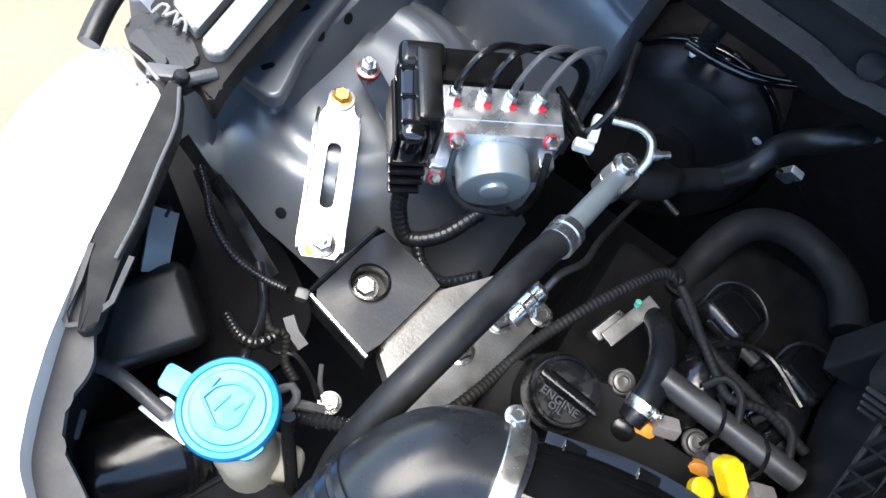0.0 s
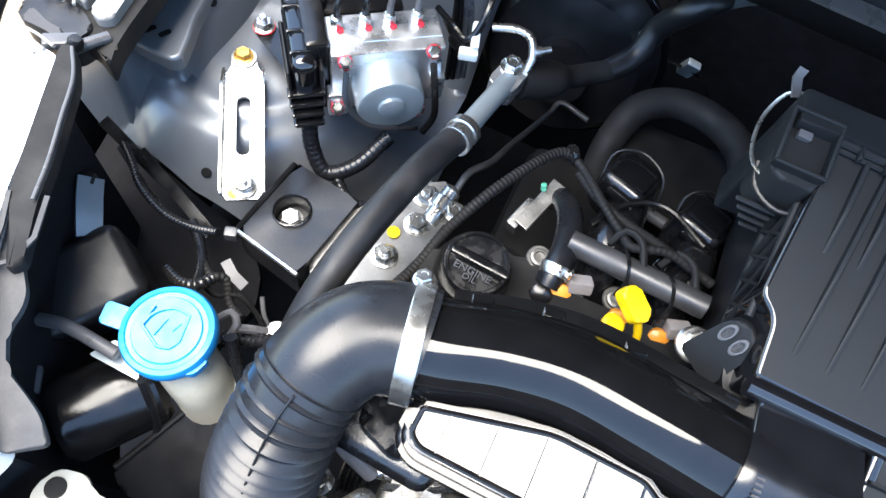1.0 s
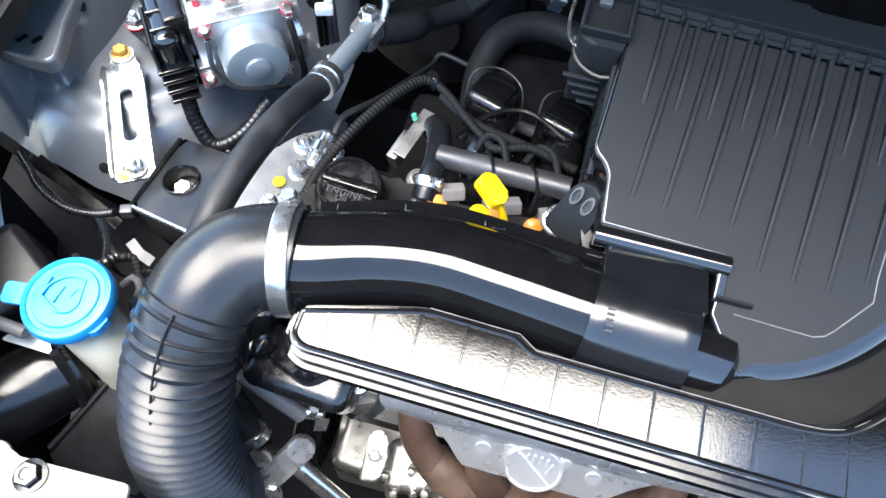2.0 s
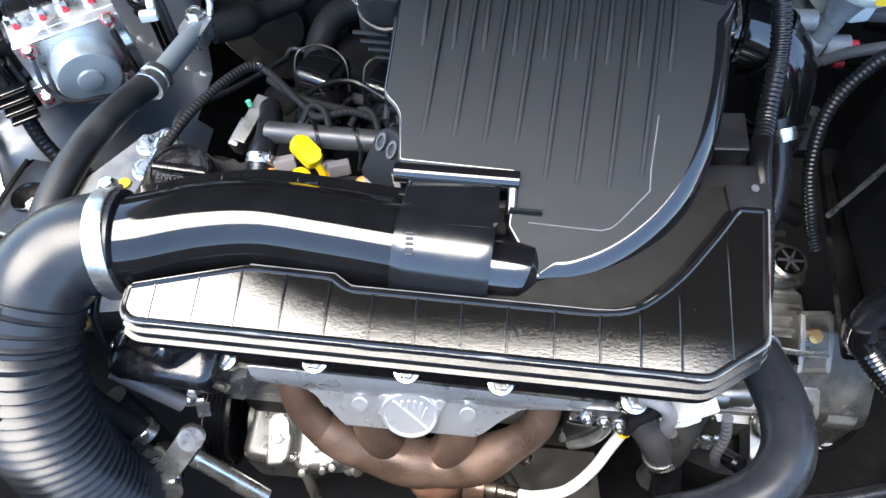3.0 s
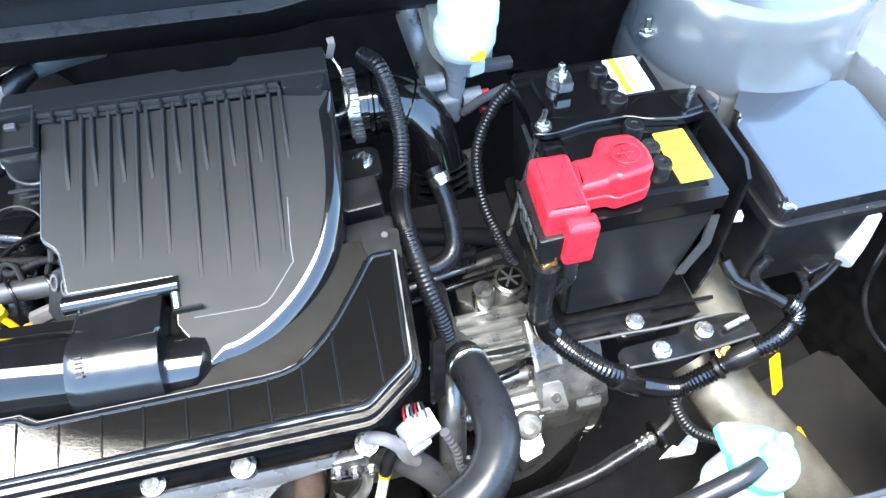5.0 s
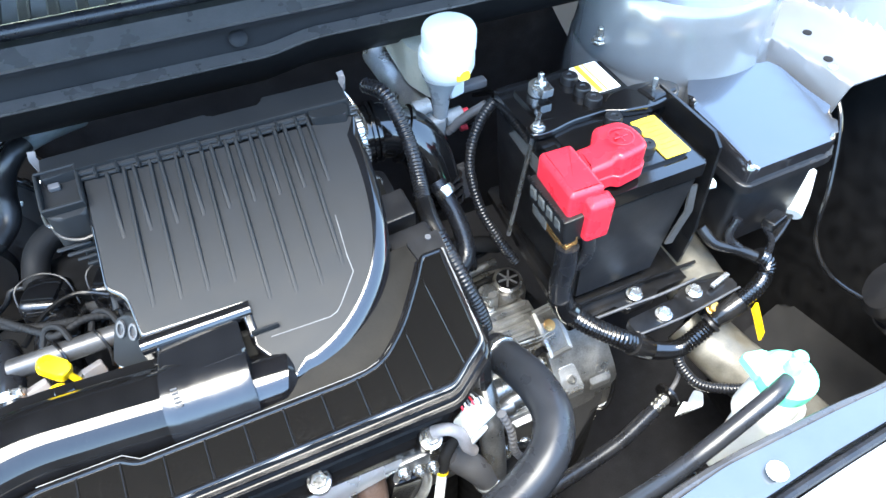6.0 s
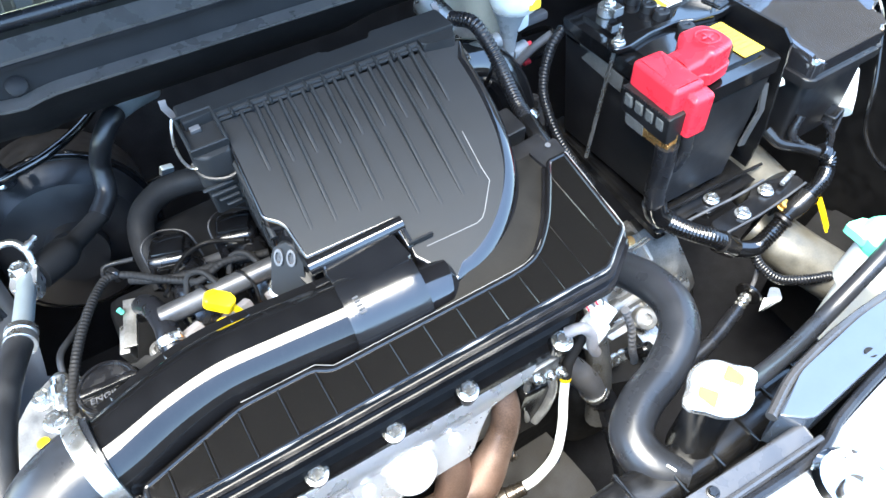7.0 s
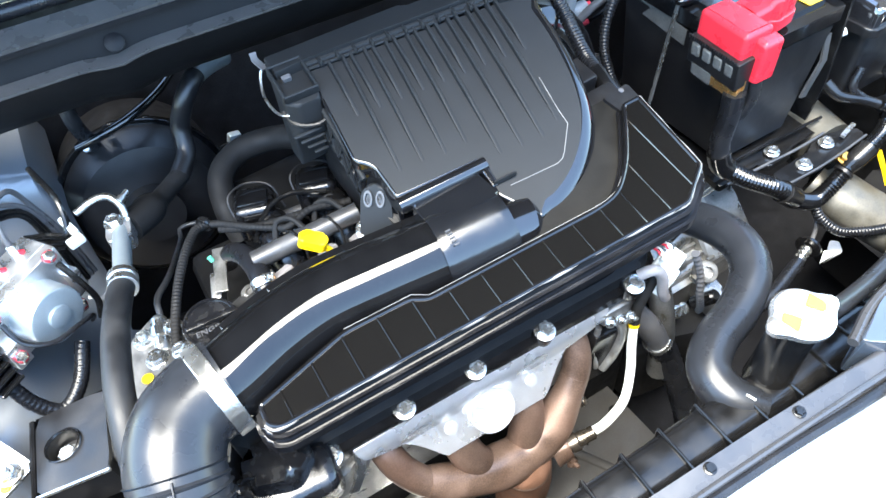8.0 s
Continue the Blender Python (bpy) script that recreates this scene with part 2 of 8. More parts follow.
def slab(outline, top, depth, bev=0.0, seg=2, bm=None, rim=None):
    """A solid over an outline: top(x, y) gives the upper face, depth a number or the lower face. rim: picks the upper edges to round, by their middle."""
    bm = bm or bmesh.new()
    tops = [bm.verts.new((x, y, top(x, y))) for x, y in outline]
    lows = [bm.verts.new((x, y, depth(x, y) if callable(depth) else top(x, y) - depth)) for x, y in outline]
    n = len(outline)
    bm.faces.new(tops)
    bm.faces.new(lows[::-1])
    for i in range(n):
        bm.faces.new((tops[i - 1], tops[i], lows[i], lows[i - 1]))
    if bev:
        es = []
        for i in range(n):
            e = bm.edges.get((tops[i - 1], tops[i]))
            if rim is None or rim(*((tops[i - 1].co + tops[i].co) / 2).xy):
                es.append(e)
        bmesh.ops.bevel(bm, geom=es, offset=bev, segments=seg, affect="EDGES", profile=0.5)
    return bm


def filleted(outline, top, low, radius, seg=6):
    """A solid over an outline whose upper edge is rounded; radius(x, y) may vary along it, low(x, y) is the underside."""
    bm = bmesh.new()
    rad = [radius(x, y) for x, y in outline]
    unit = [Vector(b) - Vector(a) for a, b in zip(outline, grow(outline, -0.001))]
    rings = [[bm.verts.new((x, y, low(x, y))) for x, y in outline]]
    for k in range(seg + 1):
        a = math.pi / 2 * k / seg
        ring = []
        for (x, y), r, d in zip(outline, rad, unit):
            q = Vector((x, y)) + d * 1000 * r * (1 - math.cos(a))
            ring.append(bm.verts.new((q.x, q.y, top(q.x, q.y) - r * (1 - math.sin(a)))))
        rings.append(ring)
    n = len(outline)
    for a, b in zip(rings, rings[1:]):
        for i in range(n):
            bm.faces.new((a[i - 1], a[i], b[i], b[i - 1]))
    bm.faces.new(rings[-1])
    bm.faces.new(rings[0][::-1])
    return bm


def box(bm, cx, cy, cz, sx, sy, sz, m=None, bev=0.0, seg=2, taper=1.0):
    """A bevelled box about a centre, narrowed below by taper, turned by m about that centre."""
    vs = []
    for z in (-1, 1):
        k = taper if z < 0 else 1.0
        for x, y in ((-1, -1), (1, -1), (1, 1), (-1, 1)):
            p = Vector((x * sx / 2 * k, y * sy / 2 * k, z * sz / 2))
            if m is not None:
                p = m.to_3x3() @ p
            vs.append(bm.verts.new(p + Vector((cx, cy, cz))))
    fs = [bm.faces.new([vs[i] for i in q]) for q in ((3, 2, 1, 0), (4, 5, 6, 7), (0, 1, 5, 4), (1, 2, 6, 5), (2, 3, 7, 6), (3, 0, 4, 7))]
    if bev:
        es = list({e for f in fs for e in f.edges})
        bmesh.ops.bevel(bm, geom=es, offset=bev, segments=seg, affect="EDGES", profile=0.5)
    return bm


def basis(axis, at):
    return Matrix.Translation(at) @ Vector(axis).to_track_quat("Z", "Y").to_matrix().to_4x4()


def lathe(profile, at=(0, 0, 0), axis=(0, 0, 1), n=24, bm=None, lobes=None, caps=True):
    """A turned body: profile rows (radius, height) along the axis. lobes(angle) scales the radius."""
    bm = bm or bmesh.new()
    m = basis(axis, at)
    rings = []
    for r, h in profile:
        if r < 1e-6:
            rings.append([bm.verts.new(m @ Vector((0, 0, h)))])
        else:
            ring = []
            for i in range(n):
                a = 2 * math.pi * i / n
                k = lobes(a) if lobes else 1.0
                ring.append(bm.verts.new(m @ Vector((r * k * math.cos(a), r * k * math.sin(a), h))))
            rings.append(ring)
    for a, b in zip(rings, rings[1:]):
        for i in range(n):
            j = (i + 1) % n
            if len(a) == 1 and len(b) == 1:
                break
            if len(a) == 1:
                bm.faces.new((a[0], b[i], b[j]))
            elif len(b) == 1:
                bm.faces.new((a[i], a[j], b[0]))
            else:
                bm.faces.new((a[i], a[j], b[j], b[i]))
    for ring, flip in ((rings[0], True), (rings[-1], False)):
        if caps and len(ring) > 1:
            bm.faces.new(ring[::-1] if flip else ring)
    return bm


def curve(pts, step=0.006):
    """Even steps along a smooth line through the points."""
    P = [Vector(p) for p in pts]
    P = [P[0] * 2 - P[1]] + P + [P[-1] * 2 - P[-2]]
    dense = []
    for i in range(1, len(P) - 2):
        a, b, c, d = P[i - 1:i + 3]
        for j in range(24):
            t = j / 24
            dense.append(0.5 * (2 * b + (c - a) * t + (2 * a - 5 * b + 4 * c - d) * t * t + (3 * b - a - 3 * c + d) * t ** 3))
    dense.append(P[-2])
    total = sum((b - a).length for a, b in zip(dense, dense[1:]))
    n = max(2, round(total / step))
    out, gone, k = [dense[0]], 0.0, 0
    for i in range(1, n):
        want = total * i / n
        while k < len(dense) - 2 and gone + (dense[k + 1] - dense[k]).length < want:
            gone += (dense[k + 1] - dense[k]).length
            k += 1
        seg = dense[k + 1] - dense[k]
        out.append(dense[k] + seg * min(1.0, (want - gone) / max(seg.length, 1e-9)))
    out.append(dense[-1])
    return out


def tube(pts, r, n=12, step=0.006, ribs=None, bm=None, straight=False, flat=1.0, cap=True):
    """A pipe along a smooth line. r: radius or radius(share of length). ribs: (pitch, depth) for corrugation. flat: height against width."""
    bm = bm or bmesh.new()
    if ribs:
        step = ribs[0] / 6
    line = [Vector(p) for p in pts] if straight else curve(pts, step)
    rings, s, side = [], 0.0, None
    total = sum((b - a).length for a, b in zip(line, line[1:]))
    for i, p in enumerate(line):
        d = (line[min(i + 1, len(line) - 1)] - line[max(i - 1, 0)]).normalized()
        if side is None:
            side = d.cross(Vector((0, 0, 1)))
            if side.length < 0.1:
                side = d.cross(Vector((1, 0, 0)))
        side = (side - d * side.dot(d)).normalized()
        up = side.cross(d)
        if i:
            s += (p - line[i - 1]).length
        rad = r(s / max(total, 1e-6)) if callable(r) else r
        if ribs:
            rad -= ribs[1] * (0.5 - 0.5 * math.cos(math.pi * i / 3)) ** (ribs[2] if len(ribs) > 2 else 0.8)
        rings.append([bm.verts.new(p + side * rad * math.cos(2 * math.pi * k / n) + up * rad * flat * math.sin(2 * math.pi * k / n)) for k in range(n)])
    for a, b in zip(rings, rings[1:]):
        for i in range(n):
            j = (i + 1) % n
            bm.faces.new((a[i], a[j], b[j], b[i]))
    if cap:
        bm.faces.new(rings[0][::-1])
        bm.faces.new(rings[-1])
    return bm


def extrude_x(section, x0, x1, n=1, bm=None, wave=None):
    """A section of (y, z) points drawn out along x; wave(x) shifts it by (dy, dz)."""
    bm = bm or bmesh.new()
    rows = []
    for i in range(n + 1):
        x = x0 + (x1 - x0) * i / n
        dy, dz = wave(x) if wave else (0, 0)
        rows.append([bm.verts.new((x, y + dy, z + dz)) for y, z in section])
    for a, b in zip(rows, rows[1:]):
        for i in range(len(section)):
            j = (i + 1) % len(section)
            bm.faces.new((a[i], a[j], b[j], b[i]))
    bm.faces.new(rows[0])
    bm.faces.new(rows[-1][::-1])
    return bm


def holed(corners, centre, r, deep, n=24, bm=None):
    """A four-cornered plate top with a round well; the well's floor lies deep below."""
    bm = bm or bmesh.new()
    C, c = [Vector(p) for p in corners], Vector(centre)
    ring, rim, well = [], [], []
    for i in range(n):
        a = 2 * math.pi * (i + 0.5) / n
        d = Vector((math.cos(a), math.sin(a)))
        best = None
        for j in range(4):
            p, q = C[j], C[(j + 1) % 4]
            e = (q - p).xy
            den = d.x * e.y - d.y * e.x
            if abs(den) < 1e-9:
                continue
            w = (p - c).xy
            t = (w.x * e.y - w.y * e.x) / den
            s = (w.x * d.y - w.y * d.x) / den
            if t > 0 and -1e-6 <= s <= 1 + 1e-6 and (best is None or t < best[0]):
                best = (t, p.lerp(q, s))
        ring.append(bm.verts.new(best[1]))
        rim.append(bm.verts.new(c + Vector((d.x * r, d.y * r, 0))))
        well.append(bm.verts.new(c + Vector((d.x * r * 0.92, d.y * r * 0.92, -deep))))
    for i in range(n):
        j = (i + 1) % n
        bm.faces.new((ring[i], ring[j], rim[j], rim[i]))
        bm.faces.new((rim[i], rim[j], well[j], well[i]))
    bm.faces.new(well)
    return bm


def hexagon(a):
    return 1 / math.cos((a % (math.pi / 3)) - math.pi / 6) * 0.93


def bolt_mesh(r, washer=True, stud=0.0):
    bm = bmesh.new()
    h = r * 0.9
    rows = [(r * 1.35, 0), (r * 1.35, r * 0.22), (r * 1.02, r * 0.3)] if washer else []
    lathe(rows + [(r, r * 0.3), (r, h), (r * 0.86, h + r * 0.14), (r * 0.5, h + r * 0.14), (r * 0.45, h + r * 0.05), (0, h + r * 0.05)], n=24, bm=bm,
          lobes=None)
    for v in bm.verts:
        q = math.hypot(v.co.x, v.co.y)
        if v.co.z > r * 0.29 and q > r * 0.8 and q < r * 1.03:
            k = hexagon(math.atan2(v.co.y, v.co.x) % (2 * math.pi))
            v.co.x *= k
            v.co.y *= k
    if stud:
        lathe([(r * 0.5, 0), (r * 0.5, stud), (r * 0.4, stud + r * 0.12), (0, stud + r * 0.12)], n=12, bm=bm)
    return bm


_bolts = {}


def bolt(parent, at, axis=(0, 0, 1), r=0.007, material=None, label="", stud=0.0, name="bolt"):
    """A hex bolt or nut head as a part; alike ones share their mesh."""
    material = material or ZINC
    key = (round(r, 4), material.name, round(stud, 4))
    if key not in _bolts:
        ob = part(name, bolt_mesh(r, True, stud), material, None, label, 30)
        _bolts[key] = ob.data
    else:
        ob = new(name, _bolts[key])
        if label:
            ob["label"] = label
    ob.matrix_basis = basis(axis, at)
    child(ob, parent)
    return ob


def strip(pts, width, thick, bm=None, up=(0, 0, 1), n=6):
    """A flat strap along a line."""
    bm = bm or bmesh.new()
    line = [Vector(p) for p in pts]
    rows = []
    for i, p in enumerate(line):
        d = (line[min(i + 1, len(line) - 1)] - line[max(i - 1, 0)]).normalized()
        s = d.cross(Vector(up)).normalized() * width / 2
        u = s.cross(d).normalized() * thick / 2
        rows.append([bm.verts.new(q) for q in (p - s - u, p + s - u, p + s + u, p - s + u)])
    for a, b in zip(rows, rows[1:]):
        for i in range(4):
            j = (i + 1) % 4
            bm.faces.new((a[i], a[j], b[j], b[i]))
    bm.faces.new(rows[0])
    bm.faces.new(rows[-1][::-1])
    return bm


def sheet(x0, x1, y0, y1, f, nx=40, ny=40, thick=0.002, keep=None):
    """A pressed sheet: heights f(x, y) over a plan; keep(x, y) trims it."""
    bm = bmesh.new()
    g = {}
    for i in range(nx + 1):
        for j in range(ny + 1):
            x = x0 + (x1 - x0) * i / nx
            ya = y0(x) if callable(y0) else y0
            y = ya + (y1 - ya) * j / ny
            g[i, j] = bm.verts.new((x, y, f(x, y)))
    for i in range(nx):
        for j in range(ny):
            x, y = g[i, j].co.xy
            if keep is None or keep(x, y):
                bm.faces.new((g[i, j], g[i + 1, j], g[i + 1, j + 1], g[i, j + 1]))
    bmesh.ops.delete(bm, geom=[v for v in bm.verts if not v.link_faces], context="VERTS")
    if thick:
        bmesh.ops.solidify(bm, geom=bm.faces[:], thickness=thick)
    return bm


def step(a, b, x):
    t = min(1.0, max(0.0, (x - a) / (b - a)))
    return t * t * (3 - 2 * t)


# ---- setting: ground and the car's body round the bay ----
bm = bmesh.new()
bmesh.ops.create_grid(bm, x_segments=8, y_segments=8, size=60)
ground = part("ground", bm, GROUNDM)
tagged(ground, "pale sandy concrete ground under the car", "ground", kind="structure")


def apron_left(x, y):
    d = math.hypot((x + 0.205) / 1.0, (y - 0.415) / 1.05)
    z = 0.660 + 0.112 * (1 - step(0.095, 0.215, d))
    z += 0.0022 * math.exp(-((d - 0.05) / 0.014) ** 2) + 0.0026 * math.exp(-((d - 0.088) / 0.010) ** 2)
    z -= 0.004 * math.exp(-((d - 0.107) / 0.008) ** 2)
    z = max(z, 0.63 + 0.22 * step(-0.262, -0.285, x) * step(0.27, 0.30, y) + 0.0)
    z = max(z, 0.60 + 0.235 * step(0.50, 0.60, y + 0.25 * x) * (1 - step(-0.02, 0.03, x)))
    z = max(z, 0.62 + 0.20 * step(-0.205, -0.246, x - 0.04 * (y - 0.33)) * step(0.285, 0.345, y))
    z -= 0.10 * step(-0.01, 0.07, x) * (1 - step(0.45, 0.6, y))
    z += 0.006 * math.exp(-((x + 0.06) / 0.02) ** 2) + 0.003 * math.sin(9 * x + 14 * y)
    return z


left = thing("inner_fender", (-0.2, 0.4, 0.7), "grey painted inner fender with a round strut tower", "body panel", "inner fenders")
part("strut_tower", sheet(-0.36, 0.06, lambda x: 0.250 + 0.22 * max(0, -0.19 - x) + 0.1 * max(0, x + 0.05), 0.80, apron_left, 80, 90, 0.002, lambda x, y: x < (0.008 if y < 0.46 else -0.004)), PAINT, left)
for hx, hy in ((-0.181, 0.266), (-0.241, 0.397), (-0.237, 0.435), (-0.15, 0.315)):
    hz = apron_left(hx, hy)
    nrm = Vector((apron_left(hx - 0.004, hy) - apron_left(hx + 0.004, hy), apron_left(hx, hy - 0.004) - apron_left(hx, hy + 0.004), 0.008)).normalized()
    part("plugged_hole", lathe([(0.0055, -0.001), (0.0055, 0.0012), (0.004, 0.0016), (0, 0.0014)], (hx, hy, hz), nrm, 16), SHADEB, left, "dark drain hole")

part("upper_ledge", filleted(rounded([(-0.345, 0.297), (-0.279, 0.312), (-0.227, 0.311), (-0.220, 0.319), (-0.227, 0.344), (-0.234, 0.364), (-0.240, 0.398), (-0.250, 0.50), (-0.345, 0.50)], 0.006, 4), lambda x, y: 0.829 + 0.02 * (y - 0.33), lambda x, y: 0.812, lambda x, y: 0.004, 4), PAINT, left, "pressed upper ledge with slots")
for hx, hy in [(-0.261, 0.331), (-0.247, 0.3335), (-0.263, 0.402)]:
    bm = slab(rounded([(-0.006, -0.0025), (0.006, -0.0025), (0.006, 0.0025), (-0.006, 0.0025)], 0.0024, 4), lambda x, y: 0.0, 0.001)
    bm.transform(Matrix.Translation((hx, hy, 0.8304 + 0.02 * (hy - 0.33))) @ Matrix.Rotation(radians(62), 4, "Z"))
    part("slot", bm, SHADEB, left, "dark slotted hole")


def apron_right(x, y):
    d = math.hypot(x - 1.04, y - 0.46)
    z = 0.70 + 0.02 * (1 - step(0.118, 0.15, d))
    z = max(z, 0.70 + 0.21 * step(1.09, 1.15, x + 0.1 * (y - 0.3)))
    z = max(z, 0.70 + 0.30 * step(1.22, 1.34, x + 0.35 * (y - 0.3)))
    return z


right = thing("inner_fender", (1.1, 0.4, 0.7), "light silver inner fender with a tall round strut tower", "body panel", "inner fenders")
part("strut_tower", sheet(0.86, 1.42, 0.10, 0.80, apron_right, 110, 110, 0.002, lambda x, y: (x > 1.06 and y > 0.242) or x > 1.27 or math.hypot(x - 1.04, y - 0.46) < 0.165), PAINT, right)
part("tower_dome", lathe([(0.150, 0.66), (0.142, 0.78), (0.138, 0.86), (0.135, 0.888), (0.1315, 0.893), (0.1305, 0.898), (0.132, 0.903), (0.1295, 0.925), (0.127, 0.962), (0.124, 0.985), (0.116, 0.997), (0.098, 1.000), (0.06, 1.002), (0.055, 1.010), (0, 1.011)], (1.04, 0.46, 0), (0, 0, 1), 72), PAINTL, right, "round strut tower with a pressed bead")
for hx, hy in ((1.168, 0.301), (1.19, 0.36)):
    part("plugged_hole", lathe([(0.006, -0.001), (0.006, 0.0014), (0, 0.0016)], (hx, hy, apron_right(hx, hy)), (0, 0, 1), 16), SHADEB, right, "dark drain hole")
for hx, hy in ((0.907, 0.442),):
    bolt(right, (hx, hy, 0.925), r=0.007, stud=0.02)

# plain dark walls added out of view, to keep low sky out of reflections
bm = bmesh.new()
box(bm, 1.5, -3.8, 0.9, 14.0, 0.2, 1.8)
tagged(part("wall_front", bm, BLOCKW), "plain dark wall added out of view to block low sky", "wall", kind="structure")
bm = bmesh.new()
box(bm, 5.2, 2.0, 2.05, 0.2, 2.4, 4.1)
tagged(part("wall_yard", bm, BLOCKW), "plain dark wall added out of view to block low sky", "wall", kind="structure")

# firewall, side walls and under-tray close the bay; their black stands for shade
bm = bmesh.new()
box(bm, 0.46, 0.81, 0.66, 1.85, 0.03, 0.80)
tagged(part("wall_firewall", bm, VOIDB), "firewall behind the engine, in void black for shade", "wall", kind="structure")
bm = bmesh.new()
box(bm, -0.365, 0.575, 0.55, 0.02, 0.51, 0.52)
box(bm, -0.366, 0.235, 0.50, 0.02, 0.17, 0.42)
tagged(part("wall_left", bm, VOIDB), "inner wing of the engine bay, blackened for shade", "wall", kind="structure")
bm = bmesh.new()
box(bm, 1.33, 0.30, 0.55, 0.02, 1.05, 0.60)
tagged(part("wall_right", bm, SHADEB), "inner wing of the engine bay, blackened for shade", "wall", kind="structure")
bm = bmesh.new()
box(bm, 0.46, 0.32, 0.27, 1.72, 1.0, 0.01)
tagged(part("floor", bm, VOIDB), "under-tray below the engine, in void black for shade", "floor", kind="structure")

# cowl and scuttle in front of the windscreen
cowl = thing("scuttle_panel", (0.45, 0.55, 0.95), "black plastic scuttle panel with a rubber seal lip", "scuttle")


def cowl_wave(x):
    return 0.0, -0.045 * (x - 0.18) * 0.55 + 0.010 * step(0.49, 0.56, x) - 0.006 * math.exp(-((x - 0.135) / 0.02) ** 2)


part("lower_panel", extrude_x([(0.60, 0.90), (0.565, 0.918), (0.535, 0.945), (0.512, 0.975), (0.503, 0.992), (0.506, 0.996), (0.535, 0.990), (0.62, 0.98)],
                              -0.25, 1.15, 90, wave=cowl_wave), COWLM, cowl)
part("seam_lip", extrude_x([(0.496, 0.992), (0.496, 0.995), (0.512, 0.998), (0.512, 0.994)], -0.25, 1.15, 90, wave=cowl_wave), TRIMM, cowl, "thin folded steel seam")
part("upper_panel", extrude_x([(0.514, 0.990), (0.520, 1.018), (0.511, 1.022), (0.511, 1.026), (0.54, 1.036), (0.66, 1.03), (0.66, 0.985)],
                              -0.25, 1.15, 90, wave=lambda x: (0, -0.02 * (x - 0.18))), COWLM, cowl)
part("grey_band", extrude_x([(0.5125, 1.026), (0.5125, 1.030), (0.535, 1.040), (0.538, 1.036)], -0.25, 1.15, 30, wave=lambda x: (0, -0.02 * (x - 0.18))), TRIMM, cowl, "satin dark trim band")
part("seal", tube([(x / 10, 0.548, 1.049 - 0.02 * (x / 10 - 0.18)) for x in range(-2, 12)], 0.008, 10, 0.03), RUBBER, cowl, "round rubber bonnet seal")
for i in range(46):
    x = -0.2 + i * 0.028
    bm = bmesh.new()
    box(bm, x, 0.60, 1.045 - 0.02 * (x - 0.18), 0.012, 0.075, 0.008, bev=0.002, seg=1)
    part("grille_slat", bm, COWLM, cowl)
part("plug", lathe([(0.010, 0), (0.010, 0.002), (0.007, 0.004), (0, 0.004)], (0.472, 0.512, 1.005), (0, -0.7, 0.7), 16), COWLM, cowl)
part("plug", lathe([(0.010, 0), (0.010, 0.002), (0.007, 0.004), (0, 0.004)], (0.140, 0.512, 1.005), (0, -0.7, 0.7), 16), COWLM, cowl)

# opened bonnet
hood = thing("bonnet", (0.46, 0.70, 1.05), "opened bonnet with dark lined underside", "bonnet")
HOOD_TILT = 47
hm = pose(0.46, 0.72, 1.08, -HOOD_TILT)
bm = slab(rounded([(-0.72, 0, 0.05), (0.72, 0, 0.05), (0.64, -0.72, 0.12), (0.40, -0.86, 0.2), (-0.40, -0.86, 0.2), (-0.64, -0.72, 0.12)], 0.05, 6),
          lambda x, y: 0.02, 0.03, 0.012, 2)
bm.transform(hm)
part("outer_skin", bm, PAINTL, hood)
bm = slab(rounded([(-0.66, -0.04), (0.66, -0.04), (0.61, -0.69), (0.38, -0.825), (-0.38, -0.825), (-0.61, -0.69)], 0.08, 5), lambda x, y: -0.012, 0.012, 0.004, 2)
bm.transform(hm)
part("lining", bm, SHADEB, hood, "black felt lining")

# headlight and fender edge at the washer filler's side
lamp = thing("headlight", (-0.28, 0.10, 0.75), "clear headlight seen from above, glaring in daylight", "headlight", "headlights")
HLO = [(-0.286, 0.240), (-0.246, 0.229), (-0.229, 0.183), (-0.207, 0.124), (-0.179, 0.066), (-0.158, 0.029), (-0.141, 0.004), (-0.105, -0.02), (-0.16, -0.16), (-0.3, -0.17), (-0.44, -0.05), (-0.305, 0.060), (-0.322, 0.125), (-0.338, 0.180), (-0.334, 0.234), (-0.308, 0.2475)]
part("lens", slab(rounded(HLO, 0.010, 4), lambda x, y: 0.915 + 0.10 * (y - 0.1) + 0.35 * (x + 0.17) * (1 if x < -0.17 else 0) + 0.25 * min(0, y), 0.035, 0.003, 2), LENS, lamp, "clear plastic lens")
# Black block added below the lens to stop light and keep it dark.
bm = slab(grow(rounded(HLO, 0.010, 4), -0.014), lambda x, y: 0.875 + 0.35 * (x + 0.17) * (1 if x < -0.17 else 0) + 0.25 * min(0, y), 0.32)
part("shell", bm, VOIDB, lamp, "black block under the lens to stop light")
BAND = [(-0.249, 0.243), (-0.235, 0.236), (-0.218, 0.214), (-0.206, 0.185), (-0.191, 0.149), (-0.182, 0.121), (-0.163, 0.081), (-0.171, 0.072), (-0.205, 0.123), (-0.228, 0.183), (-0.246, 0.23)]
part("housing", slab(rounded(BAND, 0.006, 3), lambda x, y: 0.906 + 0.05 * (y - 0.15), 0.012, 0.004, 2), HOSED, lamp, "black plastic housing edge")
LOWB = [(-0.188, 0.123), (-0.168, 0.081), (-0.155, 0.068), (-0.151, 0.058), (-0.15, 0.041), (-0.135, 0.021), (-0.114, 0.013), (-0.1, 0.007), (-0.083, -0.006), (-0.108, -0.023), (-0.144, 0.003), (-0.162, 0.029), (-0.182, 0.064), (-0.21, 0.123)]
